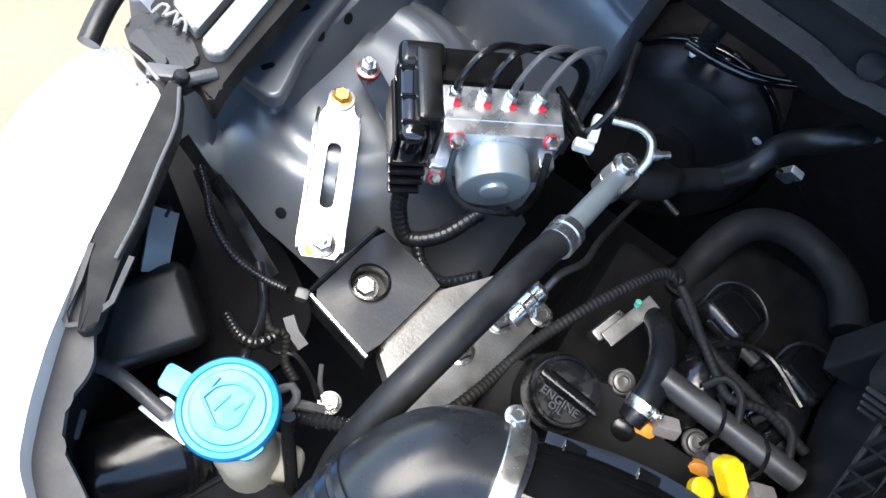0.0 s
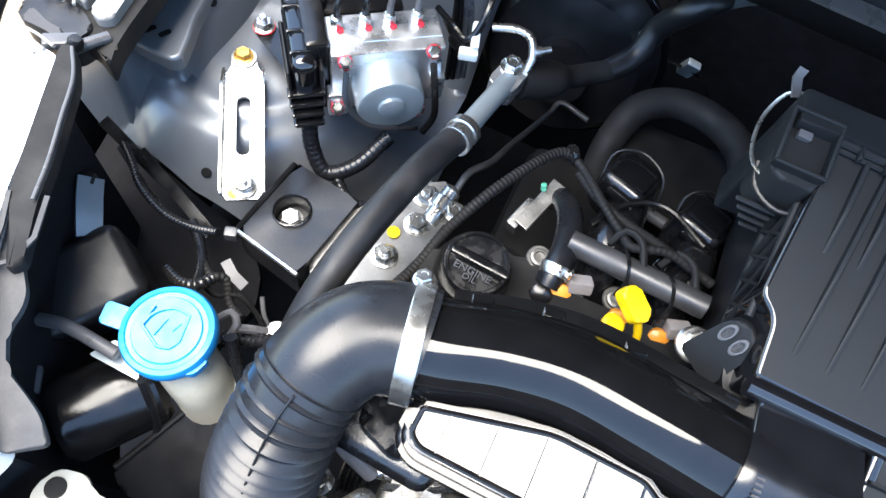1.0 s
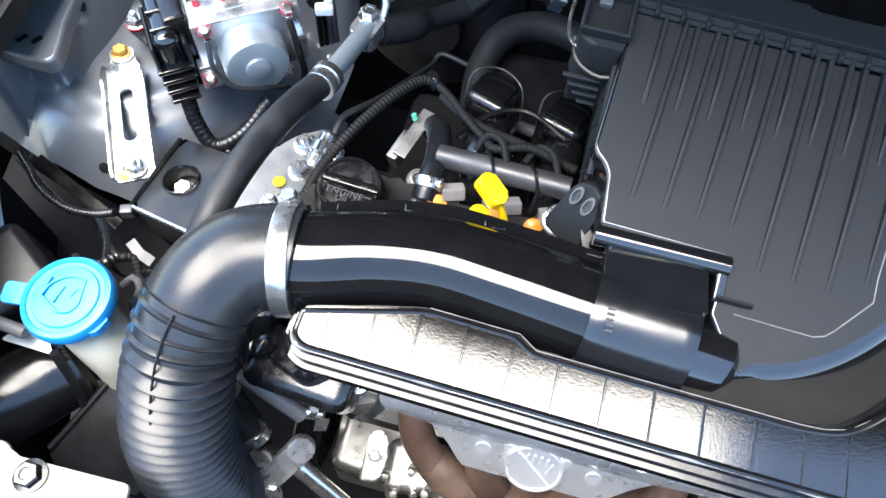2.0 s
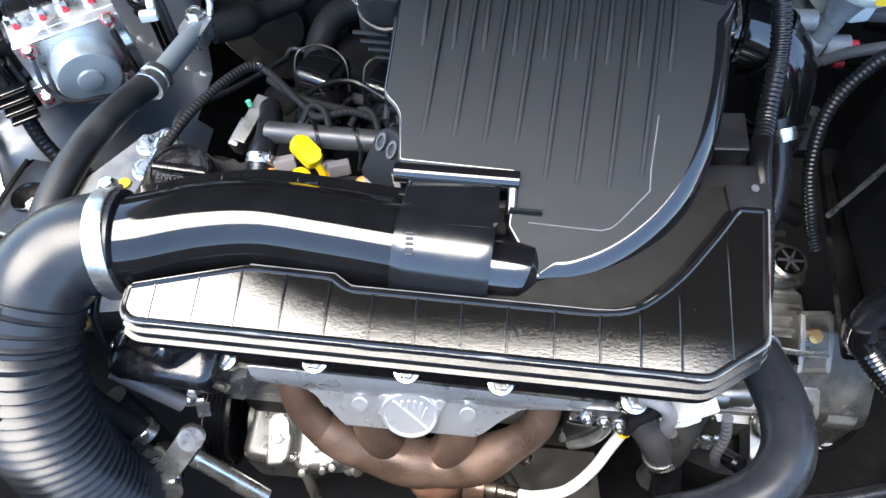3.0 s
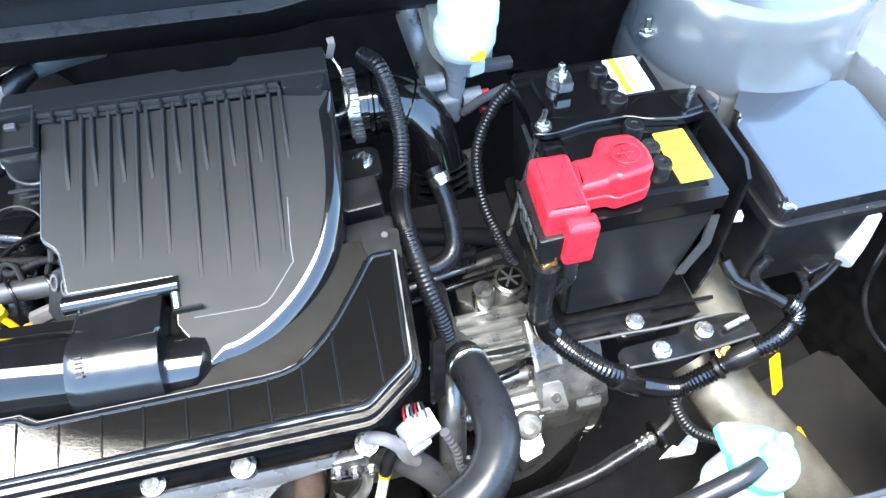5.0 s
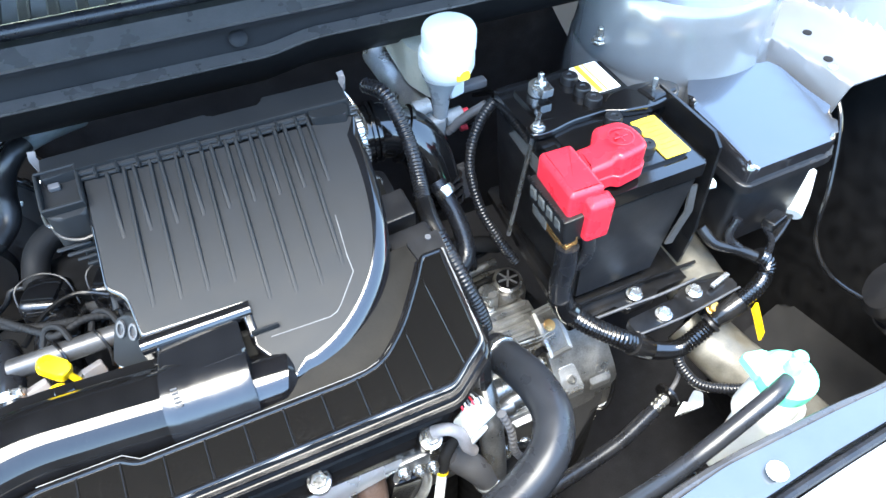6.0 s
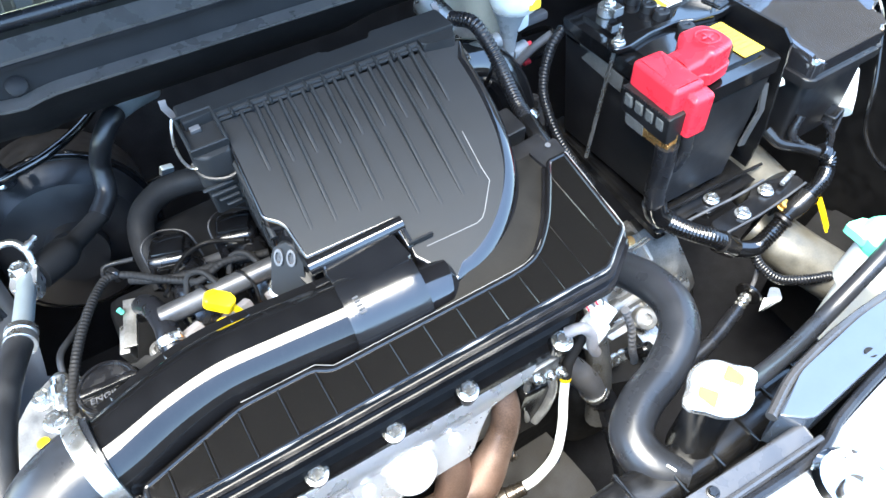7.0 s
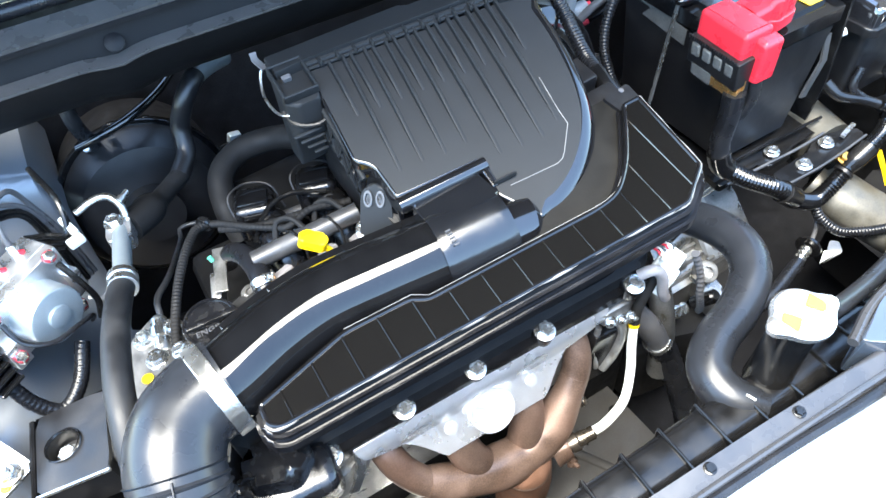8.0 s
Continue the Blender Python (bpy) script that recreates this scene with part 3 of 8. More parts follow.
part("lower_flange", slab(rounded(LOWB, 0.006, 3), lambda x, y: 0.893 + 0.06 * (y - 0.1), 0.006, 0.002, 2), DUSTY, lamp, "dusty grey lower flange")
for k in range(3):
    part("lens_ridge", tube([(-0.303 - 0.004 * k, 0.2465 - 0.005 * k, 0.8905), (-0.281 - 0.004 * k, 0.243 - 0.006 * k, 0.8955), (-0.258 - 0.004 * k, 0.236 - 0.006 * k, 0.9015)], 0.0014, 8), FOLDG, lamp, "moulded lens ridge")
part("edge_bead", tube([(x - 0.002, y, 0.909 + 0.05 * (y - 0.15)) for x, y in BAND[1:6]], 0.0014, 8), GREYP, lamp)
part("clip_loop", strip([(-0.203, 0.120, 0.905), (-0.192, 0.098, 0.903), (-0.186, 0.079, 0.900), (-0.179, 0.074, 0.899), (-0.172, 0.080, 0.900), (-0.168, 0.100, 0.903), (-0.178, 0.128, 0.906)], 0.0035, 0.002), DUSTY, lamp, "plastic fixing loop")
bm = bmesh.new()
box(bm, -0.212, 0.120, 0.715, 0.075, 0.095, 0.12, pose(0, 0, 0, 0, 18, -32), 0.012, 3)
part("lamp_body", bm, BLACK, lamp, "black lamp body")
bm = bmesh.new()
box(bm, -0.264, 0.247, 0.893, 0.026, 0.012, 0.008, pose(0, 0, 0, 0, 8, 40), 0.002)
part("mounting_tab", bm, GREYP, lamp, "grey fixing tab")
part("mount_arm", tube([(-0.258, 0.243, 0.888), (-0.251, 0.258, 0.887), (-0.243, 0.274, 0.884)], 0.0048, 14), GREYP, lamp, "grey mounting arm")
part("tab_knob", lathe([(0.006, -0.004), (0.006, 0.003), (0.004, 0.006), (0, 0.0065)], (-0.252, 0.250, 0.895), (0.3, 0.2, 1), 16), BLACK, lamp)

wing = thing("fender", (-0.30, 0.30, 0.80), "dark grey fender edge with pale folded flanges", "fender")
part("flange", slab(rounded([(-0.229, 0.252), (-0.233, 0.268), (-0.237, 0.292), (-0.244, 0.358), (-0.262, 0.50), (-0.275, 0.80), (-0.36, 0.80), (-0.352, 0.40), (-0.318, 0.285), (-0.290, 0.266), (-0.250, 0.262)], 0.006), lambda x, y: 0.884 - 0.3 * max(0, 0.268 - y), 0.022, 0.004, 3), HOSED, wing)
part("inner_flange", slab(rounded([(-0.306, 0.298), (-0.2735, 0.2875), (-0.2765, 0.310), (-0.290, 0.40), (-0.305, 0.60), (-0.350, 0.60)], 0.005), lambda x, y: 0.893, 0.010, 0.003, 3), FOLDG, wing, "pale raised fold")
part("inner_flange", slab(rounded([(-0.2655, 0.2845, 0.003), (-0.2550, 0.2785, 0.008), (-0.2455, 0.2860, 0.010), (-0.2540, 0.345), (-0.272, 0.48), (-0.285, 0.60), (-0.298, 0.60), (-0.282, 0.40), (-0.2690, 0.310)], 0.006, 5), lambda x, y: 0.893, 0.010, 0.003, 3), FOLDG, wing, "pale raised fold with a rounded end")
part("corner_bracket", slab(rounded([(-0.3213, 0.2623), (-0.3169, 0.2858), (-0.2752, 0.2856), (-0.2567, 0.2743), (-0.2625, 0.2539), (-0.2711, 0.2499), (-0.284, 0.2519), (-0.3054, 0.2515)], 0.006), lambda x, y: 0.886, 0.030, 0.004, 3), BLACK, wing, "black plastic corner bracket")
part("bracket_rim", slab(rounded([(-0.3061, 0.2523), (-0.284, 0.2519), (-0.2711, 0.2499), (-0.2723, 0.259), (-0.2863, 0.2599), (-0.3077, 0.2669)], 0.003), lambda x, y: 0.890, 0.006, 0.002, 2), DUSTY, wing, "dusty bracket rim")
part("spring_clip", tube([(x, y, 0.893) for x, y in [(-0.3072, 0.2792), (-0.3074, 0.2907), (-0.3019, 0.2917), (-0.2994, 0.2824), (-0.2971, 0.2891), (-0.2945, 0.2931), (-0.288, 0.2819), (-0.2885, 0.2902), (-0.284, 0.2902), (-0.2786, 0.2823)]], 0.0016, 8, 0.003), FOLDG, wing, "pale bent spring clip")
part("outer_lip", tube([(-0.322, 0.232, 0.890), (-0.330, 0.252, 0.893), (-0.338, 0.275, 0.894), (-0.352, 0.33, 0.894)], 0.008, 12), BLACK, wing, "black rubber lip")

# front cross-member and the right-hand front panel
front = thing("front_crossmember", (0.5, -0.1, 0.80), "silver painted radiator cross-member with holes and plugs", "crossmember")


def front_z(x, y):
    return 0.847 + 0.012 * step(0.62, 0.80, x) + 0.006 * step(-0.125, -0.11, y)


FO = [(0.575, -0.090), (0.629, -0.072), (0.712, -0.064), (0.836, -0.066), (0.92, -0.068), (1.15, -0.05), (1.30, 0.05), (1.32, -0.02), (1.18, -0.078), (0.92, -0.090), (0.807, -0.0935), (0.691, -0.101), (0.600, -0.109)]
part("upper_panel", slab(rounded(FO, 0.008, 2), front_z, 0.05, 0.003, 2), PANEL, front)
part("rear_bead", tube([(x, y + 0.003, 0.846 + 0.012 * step(0.62, 0.80, x)) for x, y in FO[:6]], 0.005, 8), BARP, front, "dark folded rear edge")
part("lower_bar", slab(rounded([(0.10, -0.085), (0.34, -0.094), (0.45, -0.097), (0.60, -0.101), (0.60, -0.126), (0.45, -0.120), (0.30, -0.116), (0.10, -0.112)], 0.004, 2), lambda x, y: 0.840 - 0.5 * max(0, -0.112 - y), 0.05, 0.006, 3), BARP, front, "dark grey lower bar")
part("bar_crease", tube([(0.12, -0.106, 0.841), (0.30, -0.112, 0.841), (0.45, -0.116, 0.841), (0.60, -0.121, 0.839)], 0.003, 8), BARP, front)
part("drain_hole", lathe([(0.0052, -0.001), (0.0052, 0.0012), (0, 0.0012)], (0.688, -0.093, front_z(0.688, -0.093)), (0, 0, 1), 18), SHADEB, front, "dark round hole")
part("plug", lathe([(0.009, 0), (0.009, 0.002), (0.007, 0.004), (0, 0.0045)], (0.747, -0.086, front_z(0.747, -0.086)), (0, 0, 1), 18), WHITE, front, "white plastic plug")
for bx, by in ((0.395, -0.102), (0.30, -0.099), (0.49, -0.106)):
    bolt(front, (bx, by, 0.840), r=0.004, material=DARK)
bumper = thing("bumper", (0.5, -0.25, 0.6), "silver bumper cover in front of the radiator", "bumper")
part("cover", slab(rounded([(0.0, -0.118), (0.30, -0.120), (0.45, -0.1235), (0.58, -0.131), (0.63, -0.122), (0.70, -0.113), (0.82, -0.105), (1.15, -0.092), (1.31, -0.04), (1.34, -0.2), (0.9, -0.42), (0.0, -0.42), (-0.35, -0.3), (-0.12, -0.06)], 0.03, 4),
                   lambda x, y: 0.834 + 0.014 * step(0.60, 0.78, x) + 0.2 * min(0, y + 0.16), 0.5, 0.006, 3), PAINTL, bumper)
part("seal_strip", tube([(0.10, -0.1165, 0.836), (0.30, -0.1185, 0.836), (0.45, -0.1220, 0.836), (0.58, -0.1285, 0.836), (0.63, -0.1170, 0.840), (0.70, -0.1075, 0.846), (0.82, -0.0995, 0.850), (1.15, -0.086, 0.852)], 0.0045, 8), RUBBER, bumper, "black seal in the panel gap")
horn = thing("headlight_bulb_cover", (0.60, -0.17, 0.82), "round chromed lamp reflector in the front end", "lamp")
part("reflector", lathe([(0.035, -0.01), (0.035, 0.012), (0.030, 0.016), (0.026, 0.006), (0.012, 0.004), (0.010, 0.012), (0, 0.014)], (0.585, -0.165, 0.835), (0.1, 0.1, 1), 28), CHROME, horn)

# cream-painted bracket at the front corner by the washer filler
fb = thing("front_bracket", (-0.05, -0.04, 0.80), "pale painted radiator support bracket with a bolt", "bracket")
part("plate", slab(rounded([(-0.108, -0.035), (-0.100, -0.018), (-0.080, -0.014), (-0.070, -0.022), (0.020, -0.019), (0.030, -0.075), (-0.095, -0.072)], 0.005, 3), lambda x, y: 0.812, 0.004, 0.001), CREAM, fb)
part("hole", lathe([(0.0075, 0), (0.0075, 0.0012), (0, 0.0012)], (-0.094, -0.030, 0.812), (0, 0, 1), 18), SHADEB, fb, "dark round hole")
bolt(fb, (-0.050, -0.032, 0.812), r=0.009, material=DARK)
part("front_lip", slab(rounded([(-0.12, -0.06), (-0.085, -0.06), (-0.06, -0.13), (-0.12, -0.13)], 0.006), lambda x, y: 0.795, 0.05, 0.004), PAINT, fb)


# ---- air cleaner ----
def LZ(x, y):
    return 0.931 + 0.045 * (x - 0.303) + 0.385 * (y - 0.22)


def TZ(x, y):
    return 0.891 + 0.058 * (x - 0.12) + 0.16 * (y - 0.10)


air = thing("air_cleaner", (0.4, 0.25, 0.82), "black plastic air cleaner box with ribbed lid and flat resonator", "air cleaner")
LID = [(0.289, 0.371, 0.004), (0.283, 0.268, 0.006), (0.297, 0.256, 0.008), (0.300, 0.219, 0.004), (0.388, 0.215, 0.002), (0.385, 0.178, 0.002), (0.409, 0.1410, 0.002),
       (0.431, 0.1395, 0.02), (0.4560, 0.1480, 0.02), (0.4795, 0.1615, 0.02), (0.5020, 0.1810, 0.02), (0.5210, 0.2055, 0.02), (0.5345, 0.2380, 0.02), (0.5425, 0.2750, 0.02), (0.5460, 0.315, 0.02), (0.5450, 0.352, 0.004)]
lid_o = rounded(LID, 0.004, 5)
lid = part("lid", filleted(lid_o, LZ, lambda x, y: LZ(x, y) - 0.052, lambda x, y: 0.0025 + 0.0125 * step(0.404, 0.424, x) * (1 - step(0.330, 0.350, y)), 10), LIDM, air)
lid.data.materials.append(LIDE)
_up = Vector((-0.045, -0.385, 1)).normalized()
for f in lid.data.polygons:
    f.material_index = 1 if 0.05 < f.normal.angle(_up) < 1.75 else 0
# raised inner border; its fine step line is pale to paint the edge's highlight
part("panel_step", tube([(x, y, LZ(x, y)) for x, y in ((0.4007, 0.1810), (0.430, 0.1795), (0.4535, 0.1785), (0.4605, 0.1805), (0.466, 0.1850), (0.487, 0.2080), (0.4872, 0.2235), (0.491, 0.262))], 0.0005, 6, straight=True), WAXGLINT, lid, "pale step line painted as an edge highlight")
RIBS = [(0.317 + 0.0234 * k, (0.238, 0.236, 0.234, 0.234, 0.208, 0.206, 0.204, 0.214)[k], 0.3270 + 0.0233 * k, 0.3668 - 0.0012 * k) for k in range(8)]
SHORT = [(0.310 + 0.0235 * k, 0.305 - 0.0014 * k, 0.312 + 0.0235 * k, 0.3675 - 0.0011 * k) for k in range(9)]
for xa, ya, xb, yb in RIBS + SHORT:
    bm = bmesh.new()
    w, h = 0.0023, 0.0056
    low = []
    for k in range(9):
        t = k / 8
        y, xc = ya + (yb - ya) * t, xa + (xb - xa) * t
        hh = h * min(1, 0.08 + t * 2.2)
        low.append([bm.verts.new((xc + q * w, y, LZ(xc, y) - 0.0006 + p * hh)) for q, p in ((-1, 0), (-0.75, 0.85), (-0.4, 1), (0.4, 1), (0.75, 0.85), (1, 0))])
    for a, b in zip(low, low[1:]):
        for i in range(5):
            bm.faces.new((a[i], a[i + 1], b[i + 1], b[i]))
    bm.faces.new(low[0])
    part("rib", bm, LIDM, lid)
# notch lip over the inlet
part("inlet_lip", tube([(0.2985, 0.2140, LZ(0.2985, 0.2185) - 0.0058), (0.345, 0.2125, LZ(0.345, 0.2185) - 0.0058), (0.3920, 0.2110, LZ(0.392, 0.2185) - 0.0058)], 0.0080, 24, straight=True), LIDE, lid)
part("inlet_lip", filleted(rounded([(0.3835, 0.2080), (0.3835, 0.1860), (0.392, 0.1860), (0.392, 0.2080)], 0.002, 3), lambda x, y: LZ(x, y) + 0.0022, lambda x, y: LZ(x, y) - 0.02, lambda x, y: 0.003, 4), LIDE, lid)
# hinge strip and rear half
bm = slab(rounded([(0.258, 0.372), (0.258, 0.404), (0.412, 0.402), (0.413, 0.391), (0.464, 0.389), (0.466, 0.404), (0.546, 0.399), (0.546, 0.362), (0.29, 0.374)], 0.004, 3), lambda x, y: 0.999 + 0.02 * (x - 0.3), 0.12, 0.003, 2)
part("rear_shell", bm, LIDM, air)
part("hinge_bar", tube([(0.289, 0.3735, 0.9925), (0.40, 0.3665, 0.9945), (0.50, 0.361, 0.9965)], 0.0032, 8), LIDM, air)
part("hinge_bar", tube([(0.289, 0.369, 0.990), (0.40, 0.362, 0.9925), (0.50, 0.3565, 0.9945)], 0.0022, 8), LIDM, air)
for i in range(11):
    x = 0.304 + i * 0.0185
    bm = bmesh.new()
    box(bm, x, 0.3695 - 0.06 * (x - 0.30), 0.9935 + 0.018 * (x - 0.3), 0.003, 0.012, 0.007, bev=0.001, seg=1)
    part("hinge_tab", bm, LIDM, air)
bm = slab(rounded([(0.503, 0.366), (0.503, 0.352), (0.537, 0.345), (0.543, 0.362)], 0.004), lambda x, y: 1.0, 0.03, 0.002)
part("corner_block", bm, LIDM, air)
# lower body below the lid, with webbed side
bm = slab(rounded([(0.289, 0.395), (0.292, 0.225), (0.31, 0.20), (0.40, 0.158), (0.44, 0.158), (0.488, 0.19), (0.518, 0.235), (0.532, 0.28), (0.535, 0.395)], 0.01, 4), lambda x, y: LZ(x, y) - 0.036, lambda x, y: 0.84)
body = part("lower_body", bm, BLACK, air)
for k in range(6):
    y = 0.262 + k * 0.018
    for a, b in (((y, 0.016), (y + 0.018, 0.052)), ((y + 0.018, 0.016), (y, 0.052))):
        part("web", strip([(0.2862, a[0], LZ(0.286, a[0]) - a[1]), (0.2855, (a[0] + b[0]) / 2, LZ(0.286, (a[0] + b[0]) / 2) - (a[1] + b[1]) / 2), (0.2850, b[0], LZ(0.286, b[0]) - b[1])], 0.0022, 0.005, up=(1, 0, 0)), LIDM, body)
for d in (0.014, 0.054):
    part("web_rail", tube([(0.2862, 0.258, LZ(0.286, 0.258) - d), (0.2862, 0.31, LZ(0.286, 0.31) - d), (0.2862, 0.372, LZ(0.286, 0.372) - d)], 0.0028, 8), LIDM, body)
FN = Vector((-0.55, -0.65, 0.52)).normalized()
bm = slab(rounded([(-0.015, -0.030), (-0.013, 0.012, 0.006), (-0.006, 0.022, 0.009), (0.008, 0.022, 0.009), (0.016, 0.012, 0.006), (0.020, -0.030)], 0.004, 4), lambda x, y: 0.004, 0.012, 0.003, 3)
bm.transform(Matrix.Translation((0.287, 0.246, 0.905)) @ Matrix.Rotation(radians(-38), 4, "Z") @ Matrix.Rotation(radians(58), 4, "X"))
foot = part("mounting_foot", bm, LIDM, body)
for dx in (-0.0055, 0.0065):
    bm = lathe([(0.0062, 0), (0.0062, 0.0022), (0.0042, 0.0022), (0.0040, 0.0), (0, 0.0)], (0, 0, 0), (0, 0, 1), 20)
    bm.transform(Matrix.Translation((0.287, 0.246, 0.905)) @ Matrix.Rotation(radians(-38), 4, "Z") @ Matrix.Rotation(radians(58), 4, "X") @ Matrix.Translation((dx, 0.008, 0.0045)) @ Matrix.Diagonal((0.7, 1.35, 1, 1)))
    part("grommet", bm, GREYP, foot)
bolt(air, (0.278, 0.251, 0.8745), (-0.1, -0.25, 1), r=0.009)
part("bolt_washer", lathe([(0.0145, -0.004), (0.0145, 0.0), (0.012, 0.002), (0.006, 0.0025), (0, 0.0025)], (0.278, 0.251, 0.8725), (-0.1, -0.25, 1), 24), ZINC, air)

# flat resonator with its rim
TRAY = [(0.111, 0.116, 0.004), (0.110, 0.096, 0.006), (0.120, 0.088, 0.008), (0.527, 0.0755, 0.006), (0.566, 0.102, 0.006), (0.5725, 0.202, 0.003), (0.550, 0.2025, 0.003),
        (0.536, 0.182, 0.02), (0.507, 0.145, 0.03), (0.478, 0.1215, 0.02), (0.45, 0.1185, 0.01), (0.275, 0.1245, 0.006), (0.262, 0.133, 0.006), (0.198, 0.136, 0.01)]
tray_o = rounded(TRAY, 0.005, 4)
res = part("resonator", slab(tray_o, TZ, 0.012, 0.0035, 3), TRAYM, air)
part("rim", slab(grow(tray_o, 0.0042), lambda x, y: TZ(x, y) - 0.0075, 0.0075, 0.0036, 5), RIMM, res)
part("border_bead", tube([(x, y, TZ(x, y) - 0.0004) for x, y in grow(tray_o, -0.0025) + grow(tray_o, -0.0025)[:1]], 0.0021, 8, straight=True), RIMM, res, "raised border bead")
EDGE = [(0.1105, 0.097), (0.114, 0.0905), (0.121, 0.0880)] + [(0.121 + 0.406 * k / 24, 0.0880 - 0.0125 * k / 24) for k in range(1, 24)] + [(0.527, 0.0757), (0.546, 0.0890), (0.5645, 0.1015), (0.5665, 0.110), (0.5705, 0.17), (0.5722, 0.200)]
random.seed(4)
part("polish_residue", tube([(x, y + 0.0012, TZ(x, y) - 0.0006 + random.uniform(-0.0005, 0.0005)) for x, y in EDGE], lambda t: 0.0012 + 0.0005 * math.sin(61 * t) * math.sin(23 * t), 8, 0.004), WAXGLINT, res, "ragged line of dried polish along the edge")
part("flange", slab(grow(tray_o, 0.0078), lambda x, y: TZ(x, y) - 0.0165, 0.009, 0.0043, 5), RIMM, res)
bm = slab(grow(tray_o, -0.024), lambda x, y: TZ(x, y) - 0.024, lambda x, y: 0.83, 0.0)
part("lower_shell", bm, GLOSS, res)
for x, ya, yb in ((0.1325, 0.0885, 0.117), (0.164, 0.0875, 0.124), (0.1955, 0.0865, 0.132), (0.229, 0.0855, 0.132), (0.262, 0.0845, 0.130), (0.294, 0.0835, 0.121), (0.326, 0.083, 0.1185), (0.358, 0.082, 0.1175),
                  (0.3905, 0.081, 0.1165), (0.423, 0.080, 0.116), (0.454, 0.079, 0.1155), (0.481, 0.0785, 0.1205), (0.508, 0.078, 0.143), (0.5425, 0.0885, 0.183)):
    bm = bmesh.new()
    rows = []
    for k in range(5):
        y = ya + (yb - ya) * k / 4
        rows.append([bm.verts.new((x + s, y, TZ(x, y) + q)) for s, q in ((-0.0012, -0.0004), (-0.0005, 0.0009), (0.0005, 0.0009), (0.0012, -0.0004))])
    for a, b in zip(rows, rows[1:]):
        for i in range(3):
            bm.faces.new((a[i], a[i + 1], b[i + 1], b[i]))
    part("rib", bm, TRAYM, res)
# valley floor between resonator and lid, and the two relays' brackets
part("valley", slab(rounded([(0.30, 0.13), (0.45, 0.115), (0.49, 0.125), (0.56, 0.19), (0.562, 0.225), (0.50, 0.225), (0.30, 0.18)], 0.01), lambda x, y: TZ(x, y) - 0.011, 0.03), VALLEYM, air)
part("valley", slab(rounded([(0.50, 0.226), (0.562, 0.226), (0.565, 0.35), (0.50, 0.35)], 0.002), lambda x, y: TZ(x, y) - 0.058, 0.03), VALLEYM, air)
part("moulded_line", tube([(x, y, TZ(x, y) + 0.0002) for x, y in ((0.556, 0.2015), (0.5375, 0.1815), (0.510, 0.1465), (0.500, 0.1375), (0.480, 0.1230), (0.465, 0.1195), (0.45, 0.1190), (0.36, 0.1222), (0.277, 0.1250), (0.264, 0.1335), (0.200, 0.1365))], 0.00035, 6, straight=True), WAXGLINT, res, "pale line along the moulded edge")
for cx, cy, cz, sx, sy in ((0.552, 0.283, 0.923, 0.042, 0.036), (0.556, 0.233, 0.917, 0.046, 0.040)):
    bm = bmesh.new()
    box(bm, cx, cy, cz - 0.012, sx, sy, 0.024, pose(0, 0, 0, 8, -3, 2), 0.003)
    part("bracket_block", bm, BLACK, air)
part("stay", slab(rounded([(0.545, 0.225), (0.580, 0.228), (0.578, 0.198), (0.55, 0.196)], 0.003), lambda x, y: 0.925 + 0.15 * (y - 0.2), 0.004, 0.001), BLACK, air)
part("stay_hole", lathe([(0.003, 0), (0.003, 0.0012), (0, 0.0012)], (0.567, 0.222, 0.929), (0, -0.15, 1), 12), GREYP, air)

# inlet pipe, sleeve and stub
AXIS = [(0.080, 0.151, 0.885), (0.105, 0.156, 0.886), (0.150, 0.170, 0.888), (0.197, 0.177, 0.890), (0.25, 0.173, 0.892), (0.303, 0.167, 0.894), (0.35, 0.162, 0.895)]
pipe = part("inlet_pipe", tube(AXIS, 0.0365, 40, 0.006), PIPEG, air)
seam = curve([(x, y + 0.0355, z + 0.012) for x, y, z in AXIS], 0.01)
part("seam_flange", strip([(p.x, p.y + 0.002, p.z + 0.001) for p in seam[2:-4]], 0.011, 0.003, up=(-0.1, -0.25, 1)), PIPEG, pipe, "moulded seam flange")
for k in (4, 9, 15):
    p = seam[min(k, len(seam) - 6)]
    bm = bmesh.new()
    box(bm, p.x, p.y + 0.001, p.z + 0.002, 0.016, 0.008, 0.004, pose(0, 0, 0, 0, 0, 8), 0.001, 1)
    part("seam_clip", bm, GLOSS, pipe)
part("seam_flange", strip([(x, y - 0.034, z - 0.016) for x, y, z in [tuple(p) for p in curve(AXIS, 0.01)][2:]], 0.008, 0.003), GLOSS, pipe)
SL = [(0.307, 0.1665, 0.894), (0.33, 0.1645, 0.8945), (0.377, 0.1615, 0.8955)]
sleeve = part("rubber_sleeve", tube(SL, lambda t: 0.0388 + (0.001 if 0.03 < t < 0.97 else 0), 40, 0.005), SLEEVEM, air, "soft rubber sleeve joining pipe and lid")
part("sleeve_apron", slab(rounded([(0.308, 0.165), (0.308, 0.2085), (0.378, 0.206), (0.378, 0.165)], 0.004), lambda x, y: 0.9345 - 0.12 * (y - 0.165) - 5.0 * max(0, y - 0.19) ** 2 + 0.04 * (x - 0.34), 0.03, 0.004, 3), SLEEVEM, sleeve)
for k in range(5):
    bm = bmesh.new()
    box(bm, 0.3165 + 0.0002 * k, 0.1555 - 0.0035 * k, 0.9335 - 0.0012 * k, 0.005, 0.0016, 0.0012)
    part("moulded_mark", bm, GREYP, sleeve)
